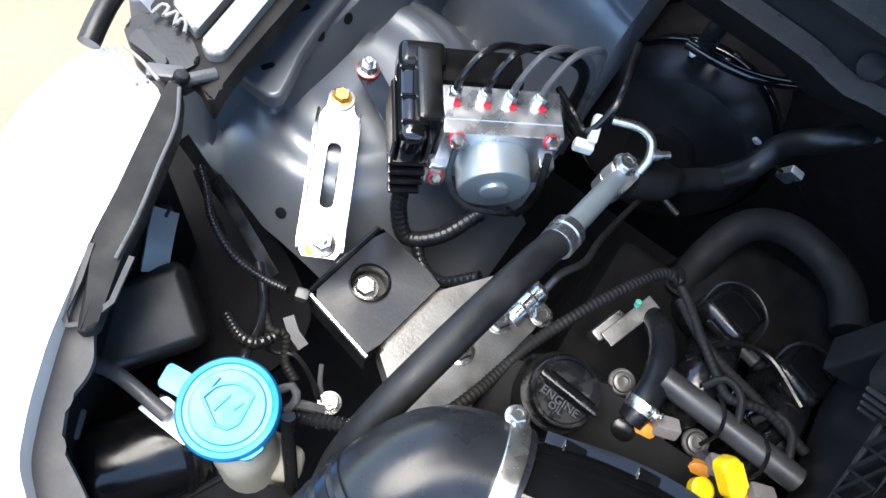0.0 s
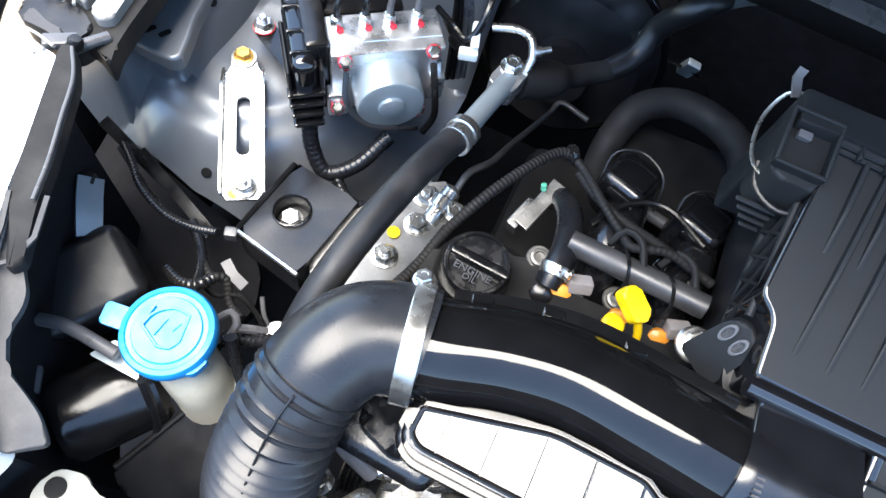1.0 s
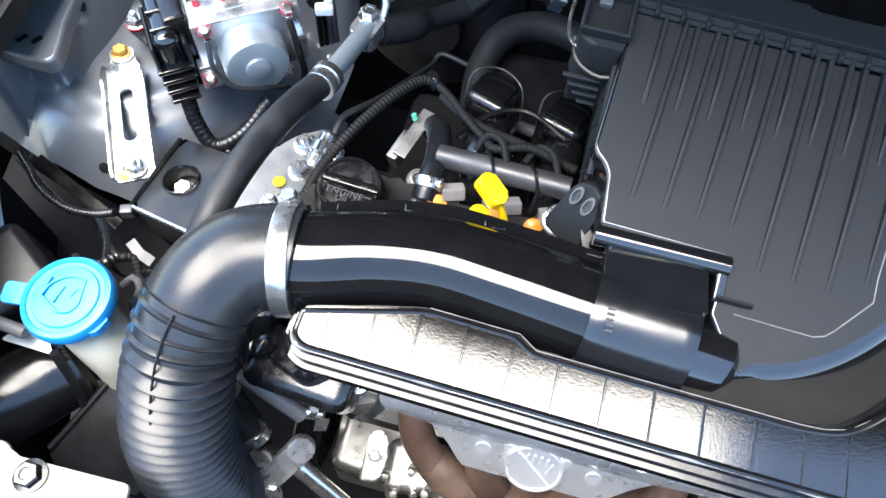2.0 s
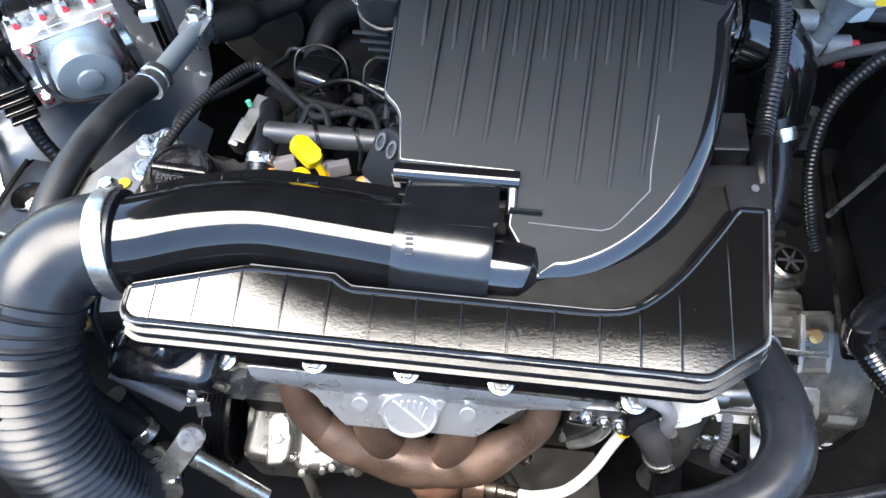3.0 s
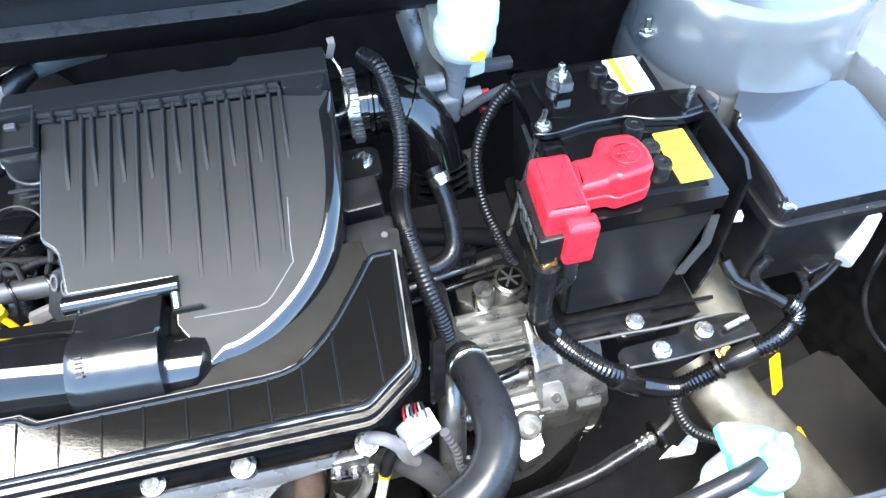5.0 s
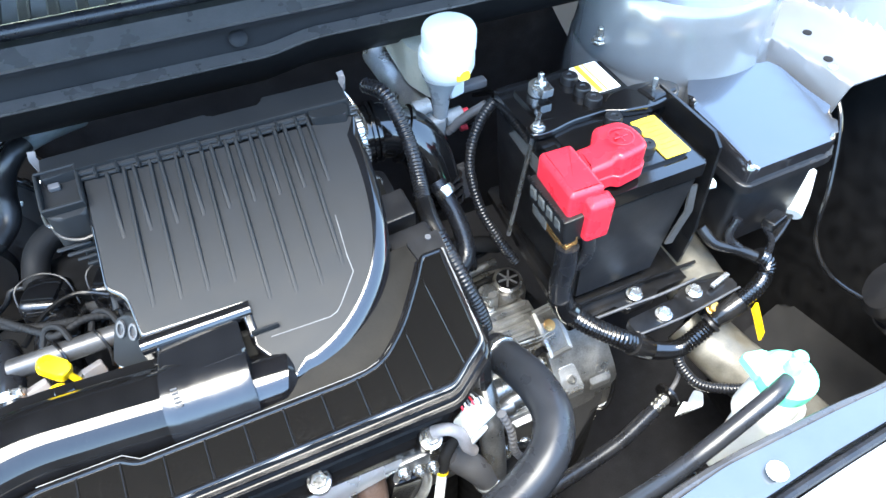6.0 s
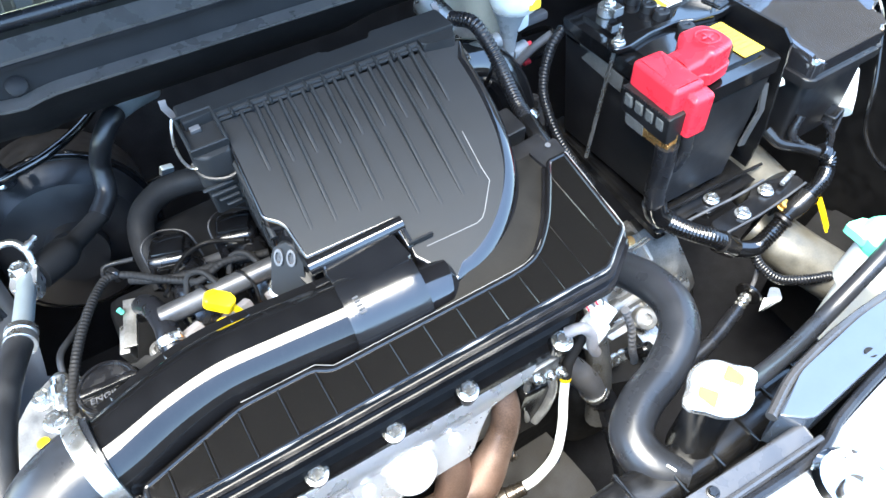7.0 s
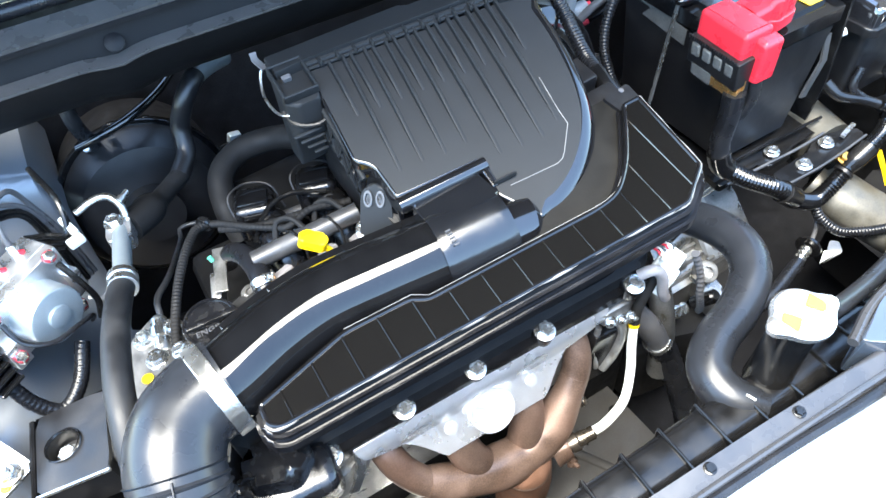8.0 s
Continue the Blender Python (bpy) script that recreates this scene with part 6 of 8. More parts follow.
dip = part("dipstick", tube([(0.222, 0.244, 0.897), (0.230, 0.240, 0.884), (0.236, 0.236, 0.868), (0.240, 0.232, 0.84)], 0.0032, 8), YELLOW, eng, "yellow oil dipstick handle")
bm = slab(rounded([(-0.011, -0.006), (0.016, -0.008), (0.018, 0.008), (-0.010, 0.010)], 0.006, 4), lambda x, y: 0.006, 0.011, 0.003, 2)
bm.transform(Matrix.Translation((0.216, 0.248, 0.897)) @ Matrix.Rotation(radians(-32), 4, "Z") @ Matrix.Rotation(radians(18), 4, "Y"))
part("handle", bm, YELLOW, dip)
part("handle_foot", lathe([(0.0085, 0), (0.0085, 0.007), (0.006, 0.009), (0, 0.009)], (0.214, 0.235, 0.872), (0, 0, 1), 18), YELLOW, dip)

# exhaust side
exh = thing("exhaust_manifold", (0.33, 0.09, 0.45), "heat-browned exhaust manifold under a bright aluminium shield", "exhaust manifold")
part("runner", tube([(0.196, 0.150, 0.700), (0.197, 0.126, 0.692), (0.201, 0.110, 0.676), (0.210, 0.098, 0.656), (0.226, 0.087, 0.634), (0.248, 0.080, 0.616)], 0.0168, 28), RUST, exh)
part("runner", tube([(0.276, 0.150, 0.700), (0.275, 0.120, 0.684), (0.276, 0.098, 0.654), (0.284, 0.088, 0.622), (0.296, 0.082, 0.596)], lambda t: 0.0185 + 0.003 * t, 28), RUST, exh)
part("runner", tube([(0.366, 0.150, 0.700), (0.367, 0.120, 0.682), (0.366, 0.098, 0.650), (0.360, 0.088, 0.618), (0.352, 0.082, 0.592)], lambda t: 0.0185 + 0.003 * t, 28), RUST, exh)
part("runner", tube([(0.446, 0.150, 0.700), (0.4475, 0.128, 0.694), (0.4470, 0.113, 0.678), (0.440, 0.101, 0.657), (0.425, 0.092, 0.636), (0.405, 0.085, 0.616)], 0.0172, 28), RUST, exh)
part("log", tube([(0.222, 0.088, 0.638), (0.255, 0.080, 0.612), (0.300, 0.075, 0.594), (0.345, 0.074, 0.585), (0.385, 0.078, 0.600), (0.418, 0.089, 0.630), (0.436, 0.098, 0.652)], lambda t: 0.0170 + 0.0100 * math.sin(math.pi * t) + 0.0012 * math.sin(19 * t), 32), RUST, exh)
part("collector", tube([(0.338, 0.078, 0.598), (0.344, 0.074, 0.572), (0.347, 0.074, 0.548), (0.350, 0.076, 0.50), (0.355, 0.09, 0.40)], lambda t: 0.022 + 0.013 * step(0.0, 0.16, t), 32), RUSTO, exh, "orange-rusted outlet pipe")
part("weld_seam", lathe([(0.0325, -0.004), (0.0362, -0.0012), (0.0362, 0.0012), (0.0345, 0.004)], (0.3455, 0.074, 0.560), (0.05, -0.05, 1), 40), RUST, exh)
# shield: a rolled upper edge, a groove, then a narrowing apron with a round embossed mark
SHY = [(0.132, 0.738), (0.127, 0.7455), (0.119, 0.7485), (0.111, 0.7455), (0.106, 0.737), (0.1045, 0.726), (0.1060, 0.716), (0.1055, 0.710), (0.1015, 0.704), (0.097, 0.697), (0.092, 0.690), (0.087, 0.682), (0.084, 0.676)]
XL = [0.170, 0.166, 0.165, 0.166, 0.168, 0.173, 0.190, 0.217, 0.226, 0.234, 0.241, 0.248, 0.254]
XR = [0.480, 0.483, 0.484, 0.484, 0.482, 0.476, 0.452, 0.424, 0.414, 0.405, 0.397, 0.389, 0.381]
bm = bmesh.new()
rows = []
for (yy, z), x0, x1 in zip(SHY, XL, XR):
    rows.append([bm.verts.new((x0 + (x1 - x0) * j / 32, yy, z + 0.0004 * math.sin(j * 0.55))) for j in range(33)])
for a, b in zip(rows, rows[1:]):
    for j in range(32):
        bm.faces.new((a[j], a[j + 1], b[j + 1], b[j]))
bmesh.ops.solidify(bm, geom=bm.faces[:], thickness=0.0016)
shd = part("heat_shield", bm, SHIELDM, exh, "bright aluminium heat shield", 28)
DN = Vector((0, -0.83, 0.56)).normalized()
DC = Vector((0.317, 0.0955, 0.6985))
part("embossed_disc", lathe([(0.0290, -0.006), (0.0280, 0.0), (0.0272, 0.0045), (0.0262, 0.0052), (0.0248, 0.0048), (0.0238, 0.0034), (0, 0.0034)], DC, DN, 48), SHIELDM, shd, "round embossed mark")


def disc_bar(uu, vv, ln, wd, ang):
    bm = bmesh.new()
    box(bm, 0, 0, 0, ln, wd, 0.0022, None, 0.0006, 1)
    bm.transform(Matrix.Translation(DC + DN * 0.0038 + Vector((uu, 0.56 * vv, 0.83 * vv))) @ Matrix.Rotation(radians(56), 4, "X") @ Matrix.Rotation(radians(ang), 4, "Z"))
    part("emboss_bar", bm, SHIELDM, shd)


disc_bar(0, 0, 0.045, 0.0032, -42)
for k in range(4):
    disc_bar(-0.008 + 0.0062 * k, 0.0125 - 0.001 * abs(k - 1.5), 0.010, 0.0024, 90)
disc_bar(0.014, 0.004, 0.014, 0.0022, 75)
for bx in (0.268, 0.372):
    part("dimple", lathe([(0.0078, -0.001), (0.0072, 0.0012), (0.003, 0.0012), (0, 0.0004)], (bx, 0.0985, 0.7005), DN, 18), SHIELDM, shd)
for bx, rr in ((0.292, 0.006), (0.345, 0.005)):
    part("embossed_tab", lathe([(rr, -0.001), (rr * 0.9, 0.0022), (0, 0.0024)], (bx, 0.1035, 0.7090), DN, 14), SHIELDM, shd)
snd = part("lambda_sensor", lathe([(0.006, -0.03), (0.011, -0.014), (0.011, -0.004), (0.0125, -0.002), (0.0125, 0.006), (0.0095, 0.008), (0.0095, 0.013), (0.0105, 0.0135), (0.0105, 0.016), (0.0085, 0.0165), (0.0085, 0.028), (0.0065, 0.030), (0, 0.030)], (0.408, 0.056, 0.574), (0.80, -0.15, 0.22), 24), TINT, exh, "heat-tinted sensor body")
part("sensor_boss", lathe([(0.019, -0.028), (0.016, -0.010), (0.0145, -0.006), (0, -0.006)], (0.408, 0.056, 0.574), (0.80, -0.15, 0.22), 24), RUST, exh)
bolt(exh, (0.402, 0.048, 0.540), (0.2, -0.9, 0.3), r=0.006, material=RUST, stud=0.012)
bolt(exh, (0.437, 0.086, 0.604), (0.6, -0.7, 0.3), r=0.007, material=TINT, stud=0.010)
part("sensor_lead", tube([(0.434, 0.052, 0.582), (0.452, 0.050, 0.590), (0.482, 0.056, 0.604), (0.505, 0.074, 0.622), (0.518, 0.092, 0.650), (0.526, 0.103, 0.676)], 0.0058, 14), WHITE, snd, "white braided sleeve")
part("sensor_lead", tube([(0.526, 0.103, 0.676), (0.532, 0.108, 0.70), (0.544, 0.110, 0.728), (0.556, 0.112, 0.748)], 0.0068, 12), HOSED, snd, "grey wire sleeve")
part("yellow_band", lathe([(0.0066, -0.003), (0.0074, 0), (0.0066, 0.003)], (0.5262, 0.1032, 0.677), (0.25, 0.3, 0.9), 14), YELLOW, snd)
# multi-way plug at the end of the lead, with its coloured wires
bm = bmesh.new()
box(bm, 0.567, 0.110, 0.760, 0.032, 0.026, 0.028, pose(0, 0, 0, 15, 20, 25), 0.003)
box(bm, 0.563, 0.104, 0.735, 0.022, 0.016, 0.036, pose(0, 0, 0, 15, 10, 25), 0.004)
box(bm, 0.560, 0.110, 0.778, 0.020, 0.006, 0.006, pose(0, 0, 0, 15, 20, 25), 0.001, 1)
conn = part("connector", bm, WHITE, snd, "pale plastic connector")
for k, mm in enumerate((REDMARK, WHITE, GREYP, REDMARK, WHITE, INKED)):
    part("wire", tube([(0.556 + 0.0042 * k, 0.110 + 0.001 * k, 0.772), (0.555 + 0.0042 * k, 0.117, 0.781), (0.556 + 0.0038 * k, 0.127, 0.776), (0.560 + 0.003 * k, 0.135, 0.764)], 0.0012, 6), mm, conn)
part("pale_tube", tube([(0.518, 0.106, 0.776), (0.532, 0.099, 0.783), (0.545, 0.096, 0.764), (0.551, 0.095, 0.735), (0.560, 0.096, 0.715)], 0.0065, 14), PLUGM, snd, "pale bent tube")
part("head_plate", slab(rounded([(0.085, 0.100), (0.15, 0.100), (0.18, 0.118), (0.18, 0.140), (0.085, 0.135)], 0.008), lambda x, y: 0.728, 0.04, 0.005), CASTD, eng)
part("hook", strip([(0.172, 0.116, 0.742), (0.168, 0.104, 0.728), (0.160, 0.098, 0.712), (0.150, 0.094, 0.70)], 0.012, 0.003, up=(0.4, -0.8, 0.3)), ZINC, eng, "small bright lifting hook")
part("corner_clip", strip([(0.118, 0.085, 0.700), (0.116, 0.082, 0.688), (0.114, 0.080, 0.674)], 0.012, 0.002, up=(0.3, -0.9, 0.2)), ZINC, eng)
bm = bmesh.new()
box(bm, 0.495, 0.118, 0.722, 0.040, 0.030, 0.026, None, 0.006)
part("head_end", bm, CASTD, eng)
for k in range(3):
    bolt(eng, (0.482 + 0.016 * k, 0.101, 0.722 - 0.008 * k), (0, -0.8, 0.6), r=0.0055, stud=0.012)
bm = bmesh.new()
box(bm, 0.482, 0.128, 0.640, 0.045, 0.05, 0.10, pose(0, 0, 0, 0, 10, 0), 0.008)
part("sensor_body", bm, DARK, eng)
part("cast_strut", tube([(0.502, 0.112, 0.712), (0.508, 0.104, 0.680), (0.500, 0.100, 0.645), (0.485, 0.102, 0.615)], 0.006, 10), CAST, eng)
part("cast_strut", tube([(0.478, 0.112, 0.700), (0.470, 0.108, 0.665), (0.475, 0.104, 0.625)], 0.004, 10), CAST, eng)

pan = thing("undershield", (0.42, 0.0, 0.42), "dusty grey undershield below the exhaust", "undershield")
part("sheet", slab(rounded([(0.36, 0.02), (0.37, 0.15), (0.54, 0.16), (0.56, 0.03), (0.52, -0.03)], 0.02, 4), lambda x, y: 0.44 + 0.2 * (y - 0.05), 0.006, 0.002), PANM, pan)
part("folded_edge", tube([(0.365, 0.03, 0.437), (0.44, 0.004, 0.433), (0.52, -0.022, 0.428)], 0.006, 10), PANM, pan)
part("pressed_rib", tube([(0.40, 0.14, 0.459), (0.45, 0.075, 0.446), (0.50, 0.005, 0.432)], 0.007, 10, flat=0.5), PANM, pan)
bolt(pan, (0.53, 0.10, 0.451), r=0.007, material=DARK)

# water outlet
outlet = thing("water_outlet", (0.60, 0.15, 0.60), "grey water pipe stub with clamp beside the head", "pipe")
part("stub", tube([(0.540, 0.125, 0.668), (0.565, 0.118, 0.630), (0.585, 0.112, 0.590), (0.60, 0.108, 0.555)], 0.017, 18), GREYP, outlet)
part("clamp", lathe([(0.018, -0.006), (0.019, -0.005), (0.019, 0.005), (0.018, 0.006)], (0.592, 0.110, 0.572), (0.4, -0.1, -0.9), 24), ZINC, outlet)
part("lower_hose", tube([(0.595, 0.109, 0.57), (0.61, 0.10, 0.53), (0.62, 0.06, 0.46), (0.60, 0.0, 0.40)], 0.019, 18), RUBBER, outlet)

# pulley and compressor deep down
comp = thing("compressor", (0.12, 0.12, 0.45), "compressor with black grooved pulley and aluminium ports", "compressor")
bm = lathe([(0.0, -0.02), (0.058, -0.02), (0.060, -0.018)] + [(0.060 - 0.003 * (k % 2), -0.016 + 0.003 * k) for k in range(9)] + [(0.060, 0.013), (0.050, 0.015), (0.03, 0.012), (0, 0.012)], (0.075, 0.135, 0.47), (1, 0.05, 0), 40)
part("pulley", bm, RUBBER, comp)
bm = bmesh.new()
box(bm, 0.150, 0.125, 0.455, 0.09, 0.10, 0.10, None, 0.015, 3)
part("body", bm, CAST, comp)
bm = slab(rounded([(0.150, 0.062), (0.150, 0.115), (0.166, 0.118), (0.176, 0.100), (0.172, 0.066)], 0.006, 3), lambda x, y: 0.560 + 0.5 * (y - 0.09), 0.012, 0.003, 2)
part("port", bm, CAST, comp)
bolt(comp, (0.162, 0.092, 0.562), (0, -0.4, 0.9), r=0.006)
bm = bmesh.new()
box(bm, 0.210, 0.100, 0.505, 0.075, 0.060, 0.050, pose(0, 0, 0, 5, 0, 8), 0.012, 3)
part("rear_head", bm, CAST, comp)
for k, (px, py, pz, ph) in enumerate(((0.178, 0.085, 0.520, 0.022), (0.192, 0.074, 0.515, 0.030), (0.212, 0.072, 0.520, 0.016), (0.228, 0.080, 0.522, 0.026), (0.205, 0.095, 0.530, 0.020))):
    part("pin", lathe([(0.0055, 0), (0.0055, ph * 0.5), (0.0042, ph * 0.55), (0.0042, ph), (0, ph + 0.001)], (px, py, pz), (0.1 * (k % 3) - 0.1, -0.5, 0.85), 12), (ZINC, CAST)[k % 2], comp)
part("valve_body", lathe([(0.013, -0.02), (0.013, 0.010), (0.009, 0.014), (0.009, 0.020), (0, 0.020)], (0.238, 0.085, 0.500), (0.7, -0.5, 0.4), 20), CAST, comp)
part("drive_hub", lathe([(0.034, 0.0), (0.034, 0.006), (0.028, 0.008), (0.012, 0.008), (0.010, 0.014), (0, 0.014)], (0.105, 0.133, 0.47), (1, 0.05, 0), 28), CASTD, comp)
part("suction_pipe", tube([(0.175, 0.085, 0.49), (0.19, 0.06, 0.46), (0.205, 0.03, 0.42), (0.22, 0.0, 0.38)], 0.0065, 10), ZINC, comp)
rod = thing("refrigerant_pipe", (0.05, 0.04, 0.5), "bare aluminium pipe with a capped service port", "pipe")
part("pipe", tube([(0.097, 0.049, 0.63), (0.132, 0.036, 0.605), (0.167, 0.023, 0.58)], 0.0095, 16), ZINC, rod, "bare aluminium pipe")
part("flange", strip([(0.099, 0.062, 0.655), (0.08, 0.039, 0.635), (0.048, 0.007, 0.61)], 0.024, 0.012, up=(0.25, -0.55, 0.8)), BLOCKM, rod, "forged pipe flange")
part("flange_eye", lathe([(0.0125, -0.006), (0.0135, -0.004), (0.0135, 0.004), (0.0125, 0.006), (0, 0.006)], (0.099, 0.062, 0.655), (0.25, -0.55, 0.8), 24), BLOCKM, rod)
cap_port = part("port_cap", lathe([(0.0135, -0.020), (0.0160, -0.017), (0.0165, -0.002), (0.0150, 0.003), (0.0120, 0.0035), (0.0105, 0.0015), (0, 0.0015)], (0.063, 0.04, 0.637), (-0.1, -0.45, 0.88), 28), ZINC, rod, "bright service port cap")
bm = bmesh.new()
box(bm, 0.063, 0.0390, 0.6390, 0.010, 0.005, 0.002, pose(0, 0, 0, 27, 0, 30), 0.0005, 1)
part("cap_mark", bm, GREYP, cap_port)
part("ferrule", lathe([(0.010, -0.014), (0.012, -0.012), (0.012, -0.004), (0.0105, -0.003), (0.0105, 0.002), (0.012, 0.003), (0.012, 0.010), (0, 0.010)], (0.077, 0.019, 0.615), (0.3, -0.5, 0.5), 20), ZINC, rod)
part("port_stem", tube([(0.009, 0.079, 0.745), (0.03, 0.068, 0.7), (0.046, 0.063, 0.665)], 0.0125, 18), HOSED, rod, "black rubber hose end")
part("port_ring", lathe([(0.0130, -0.006), (0.0142, -0.005), (0.0142, 0.005), (0.0130, 0.006)], (0.053, 0.062, 0.66), (0.5, -0.35, -0.75), 22), ZINC, rod)
part("grey_tube", tube([(0.04, 0.099, 0.735), (0.067, 0.092, 0.715), (0.096, 0.086, 0.69)], 0.0085, 14), GREYP, rod, "grey sleeved tube")
part("tee", tube([(0.104, 0.09, 0.69), (0.1080, 0.0900, 0.7020), (0.1090, 0.0900, 0.7120)], 0.0042, 10), ZINC, rod, "small bright tee")
part("tee_arm", lathe([(0.006, -0.006), (0.006, 0.010), (0, 0.010)], (0.104, 0.09, 0.69), (0.9, 0.2, -0.2), 12), ZINC, rod)
part("ribbed_wire", tube([(0.072, 0.122, 0.86), (0.06, 0.113, 0.83), (0.052, 0.106, 0.79), (0.046, 0.101, 0.745)], 0.0036, 10, ribs=(0.004, 0.001)), DARK, rod, "thin ribbed wire")
part("wire_clip", lathe([(0.006, -0.004), (0.006, 0.004), (0.004, 0.006), (0, 0.006)], (0.047, 0.111, 0.82), (0.3, -0.6, 0.7), 14), COPPER, rod, "amber plastic wire clip")
part("drain_hose", tube([(0.012, 0.095, 0.66), (0.030, 0.080, 0.60), (0.040, 0.060, 0.54), (0.03, 0.03, 0.48)], 0.012, 14), HOSED, rod)

# plastic loom between air cleaner and gearbox
lm = thing("engine_loom", (0.6, 0.3, 0.80), "ribbed black engine loom running past the air cleaner", "wiring")
part("conduit", tube([(0.585, 0.432, 0.962), (0.597, 0.405, 0.965), (0.604, 0.380, 0.945), (0.606, 0.352, 0.920), (0.600, 0.318, 0.905), (0.592, 0.288, 0.904)], 0.0088, 14, ribs=(0.0045, 0.0009, 1.0)), RUBBER, lm)
part("taped_part", tube([(0.592, 0.290, 0.904), (0.589, 0.270, 0.900), (0.590, 0.250, 0.893)], 0.0105, 12), DARK, lm)
part("conduit", tube([(0.590, 0.255, 0.895), (0.594, 0.228, 0.880), (0.600, 0.205, 0.858), (0.608, 0.188, 0.830), (0.612, 0.178, 0.805)], 0.0095, 14, ribs=(0.0045, 0.0009, 1.0)), RUBBER, lm)
part("shield", strip([(0.600, 0.165, 0.83), (0.596, 0.148, 0.805), (0.592, 0.132, 0.77)], 0.018, 0.005, up=(0.6, -0.5, 0.5)), DARK, lm)
part("wire", tube([(0.612, 0.18, 0.81), (0.60, 0.165, 0.80), (0.59, 0.150, 0.80)], 0.003, 6), GREEN, lm)

td = thing("throttle_duct", (0.61, 0.42, 0.86), "black rubber throttle duct behind the air cleaner", "duct")
part("duct", tube([(0.545, 0.442, 0.884), (0.572, 0.441, 0.889), (0.602, 0.438, 0.888), (0.630, 0.430, 0.878), (0.648, 0.415, 0.855), (0.655, 0.398, 0.820)], lambda t: 0.0345 - 0.004 * t, 32), GLOSS, td)
part("band", lathe([(0.0380, -0.0075), (0.0396, -0.006), (0.0396, 0.006), (0.0380, 0.0075)], (0.569, 0.441, 0.889), (1, -0.05, 0.05), 40), ZINC, td, "ribbed steel band")
for k in range(36):
    a = 2 * math.pi * k / 36
    bm = bmesh.new()
    box(bm, 0.569, 0.441 + 0.0398 * math.cos(a), 0.889 + 0.0398 * math.sin(a), 0.010, 0.0014, 0.0028, Matrix.Rotation(a, 4, "X") @ Matrix.Rotation(radians(90), 4, "X"))
    part("band_notch", bm, RAILG, td)
for q, ax, r in (((0.588, 0.440, 0.889), (1, -0.1, 0), 0.0372), ((0.594, 0.439, 0.889), (1, -0.1, 0), 0.0372), ((0.626, 0.431, 0.880), (0.85, -0.25, -0.4), 0.0365)):
    part("duct_ring", lathe([(r - 0.003, -0.003), (r, -0.002), (r, 0.002), (r - 0.003, 0.003)], q, ax, 36), GLOSS, td)
for k in range(4):
    part("bellows_ring", lathe([(0.029, -0.002), (0.034, 0), (0.029, 0.002)], (0.656, 0.399 - 0.0035 * k, 0.818 - 0.010 * k), (0.1, -0.4, -0.9), 30), RUBBER, td)
part("coolant_hose", tube([(0.640, 0.365, 0.85), (0.650, 0.330, 0.82), (0.648, 0.295, 0.79), (0.625, 0.280, 0.782), (0.600, 0.280, 0.785)], 0.011, 14), RUBBER, td)
part("hose_clip", lathe([(0.012, -0.006), (0.0128, 0), (0.012, 0.006)], (0.646, 0.352, 0.842), (0.3, -0.7, -0.5), 18), ZINC, td)
gr = thing("grey_connector", (0.69, 0.40, 0.80), "grey plastic connector block", "connector")
bm = bmesh.new()
box(bm, 0.700, 0.410, 0.790, 0.020, 0.018, 0.045, pose(0, 0, 0, -15, 0, 5), 0.002)
part("shell", bm, GREYP, gr)


# ---- battery side ----
bat = thing("battery", (0.82, 0.31, 0.735), "black car battery with yellow labels and filler caps", "battery")
bm = bmesh.new()
top = [(0.744, 0.206), (0.890, 0.206), (0.890, 0.416), (0.744, 0.416)]
bot = [(0.755, 0.212), (0.874, 0.212), (0.874, 0.408), (0.755, 0.408)]
lo = [bm.verts.new((x, y, 0.735)) for x, y in bot]
hi = [bm.verts.new((x, y, 0.896)) for x, y in top]
bm.faces.new(lo[::-1])
bm.faces.new(hi)
for i in range(4):
    bm.faces.new((lo[i - 1], lo[i], hi[i], hi[i - 1]))
bmesh.ops.bevel(bm, geom=bm.edges[:], offset=0.004, segments=2, affect="EDGES")
part("case", bm, BLACK, bat)
part("lid", slab(rounded([(0.741, 0.203), (0.893, 0.203), (0.893, 0.419), (0.741, 0.419)], 0.005), lambda x, y: 0.917, 0.019, 0.003), GLOSS, bat)
part("lid_step", slab(rounded([(0.760, 0.222), (0.880, 0.222), (0.880, 0.405), (0.760, 0.405)], 0.006), lambda x, y: 0.9215, 0.006, 0.002), GLOSS, bat)
for k, (cx, cy) in enumerate(((0.838, 0.245), (0.836, 0.268), (0.833, 0.300), (0.832, 0.340), (0.831, 0.362), (0.829, 0.388))):
    part("filler_cap", lathe([(0.0105, 0), (0.0105, 0.009), (0.009, 0.011), (0.004, 0.011), (0.003, 0.0095), (0, 0.0095)], (cx, cy, 0.921), (0, 0, 1), 20), BLACK, bat)
lab = part("label", slab(rounded([(0.849, 0.222), (0.882, 0.222), (0.882, 0.290), (0.849, 0.290)], 0.002), lambda x, y: 0.9232, 0.0008), LABELY, bat, "yellow printed label")
for k in range(7):
    bm = bmesh.new()
    box(bm, 0.8655 + 0.001 * (k % 3), 0.236 + 0.0075 * k, 0.9235, 0.024 - 0.005 * (k % 3), 0.0012, 0.0003)
    part("print_bar", bm, LABELD, lab)
lab = part("label", slab(rounded([(0.842, 0.352), (0.880, 0.352), (0.880, 0.410), (0.842, 0.410)], 0.002), lambda x, y: 0.9232, 0.0008), LABELW, bat, "white label with a yellow stripe")
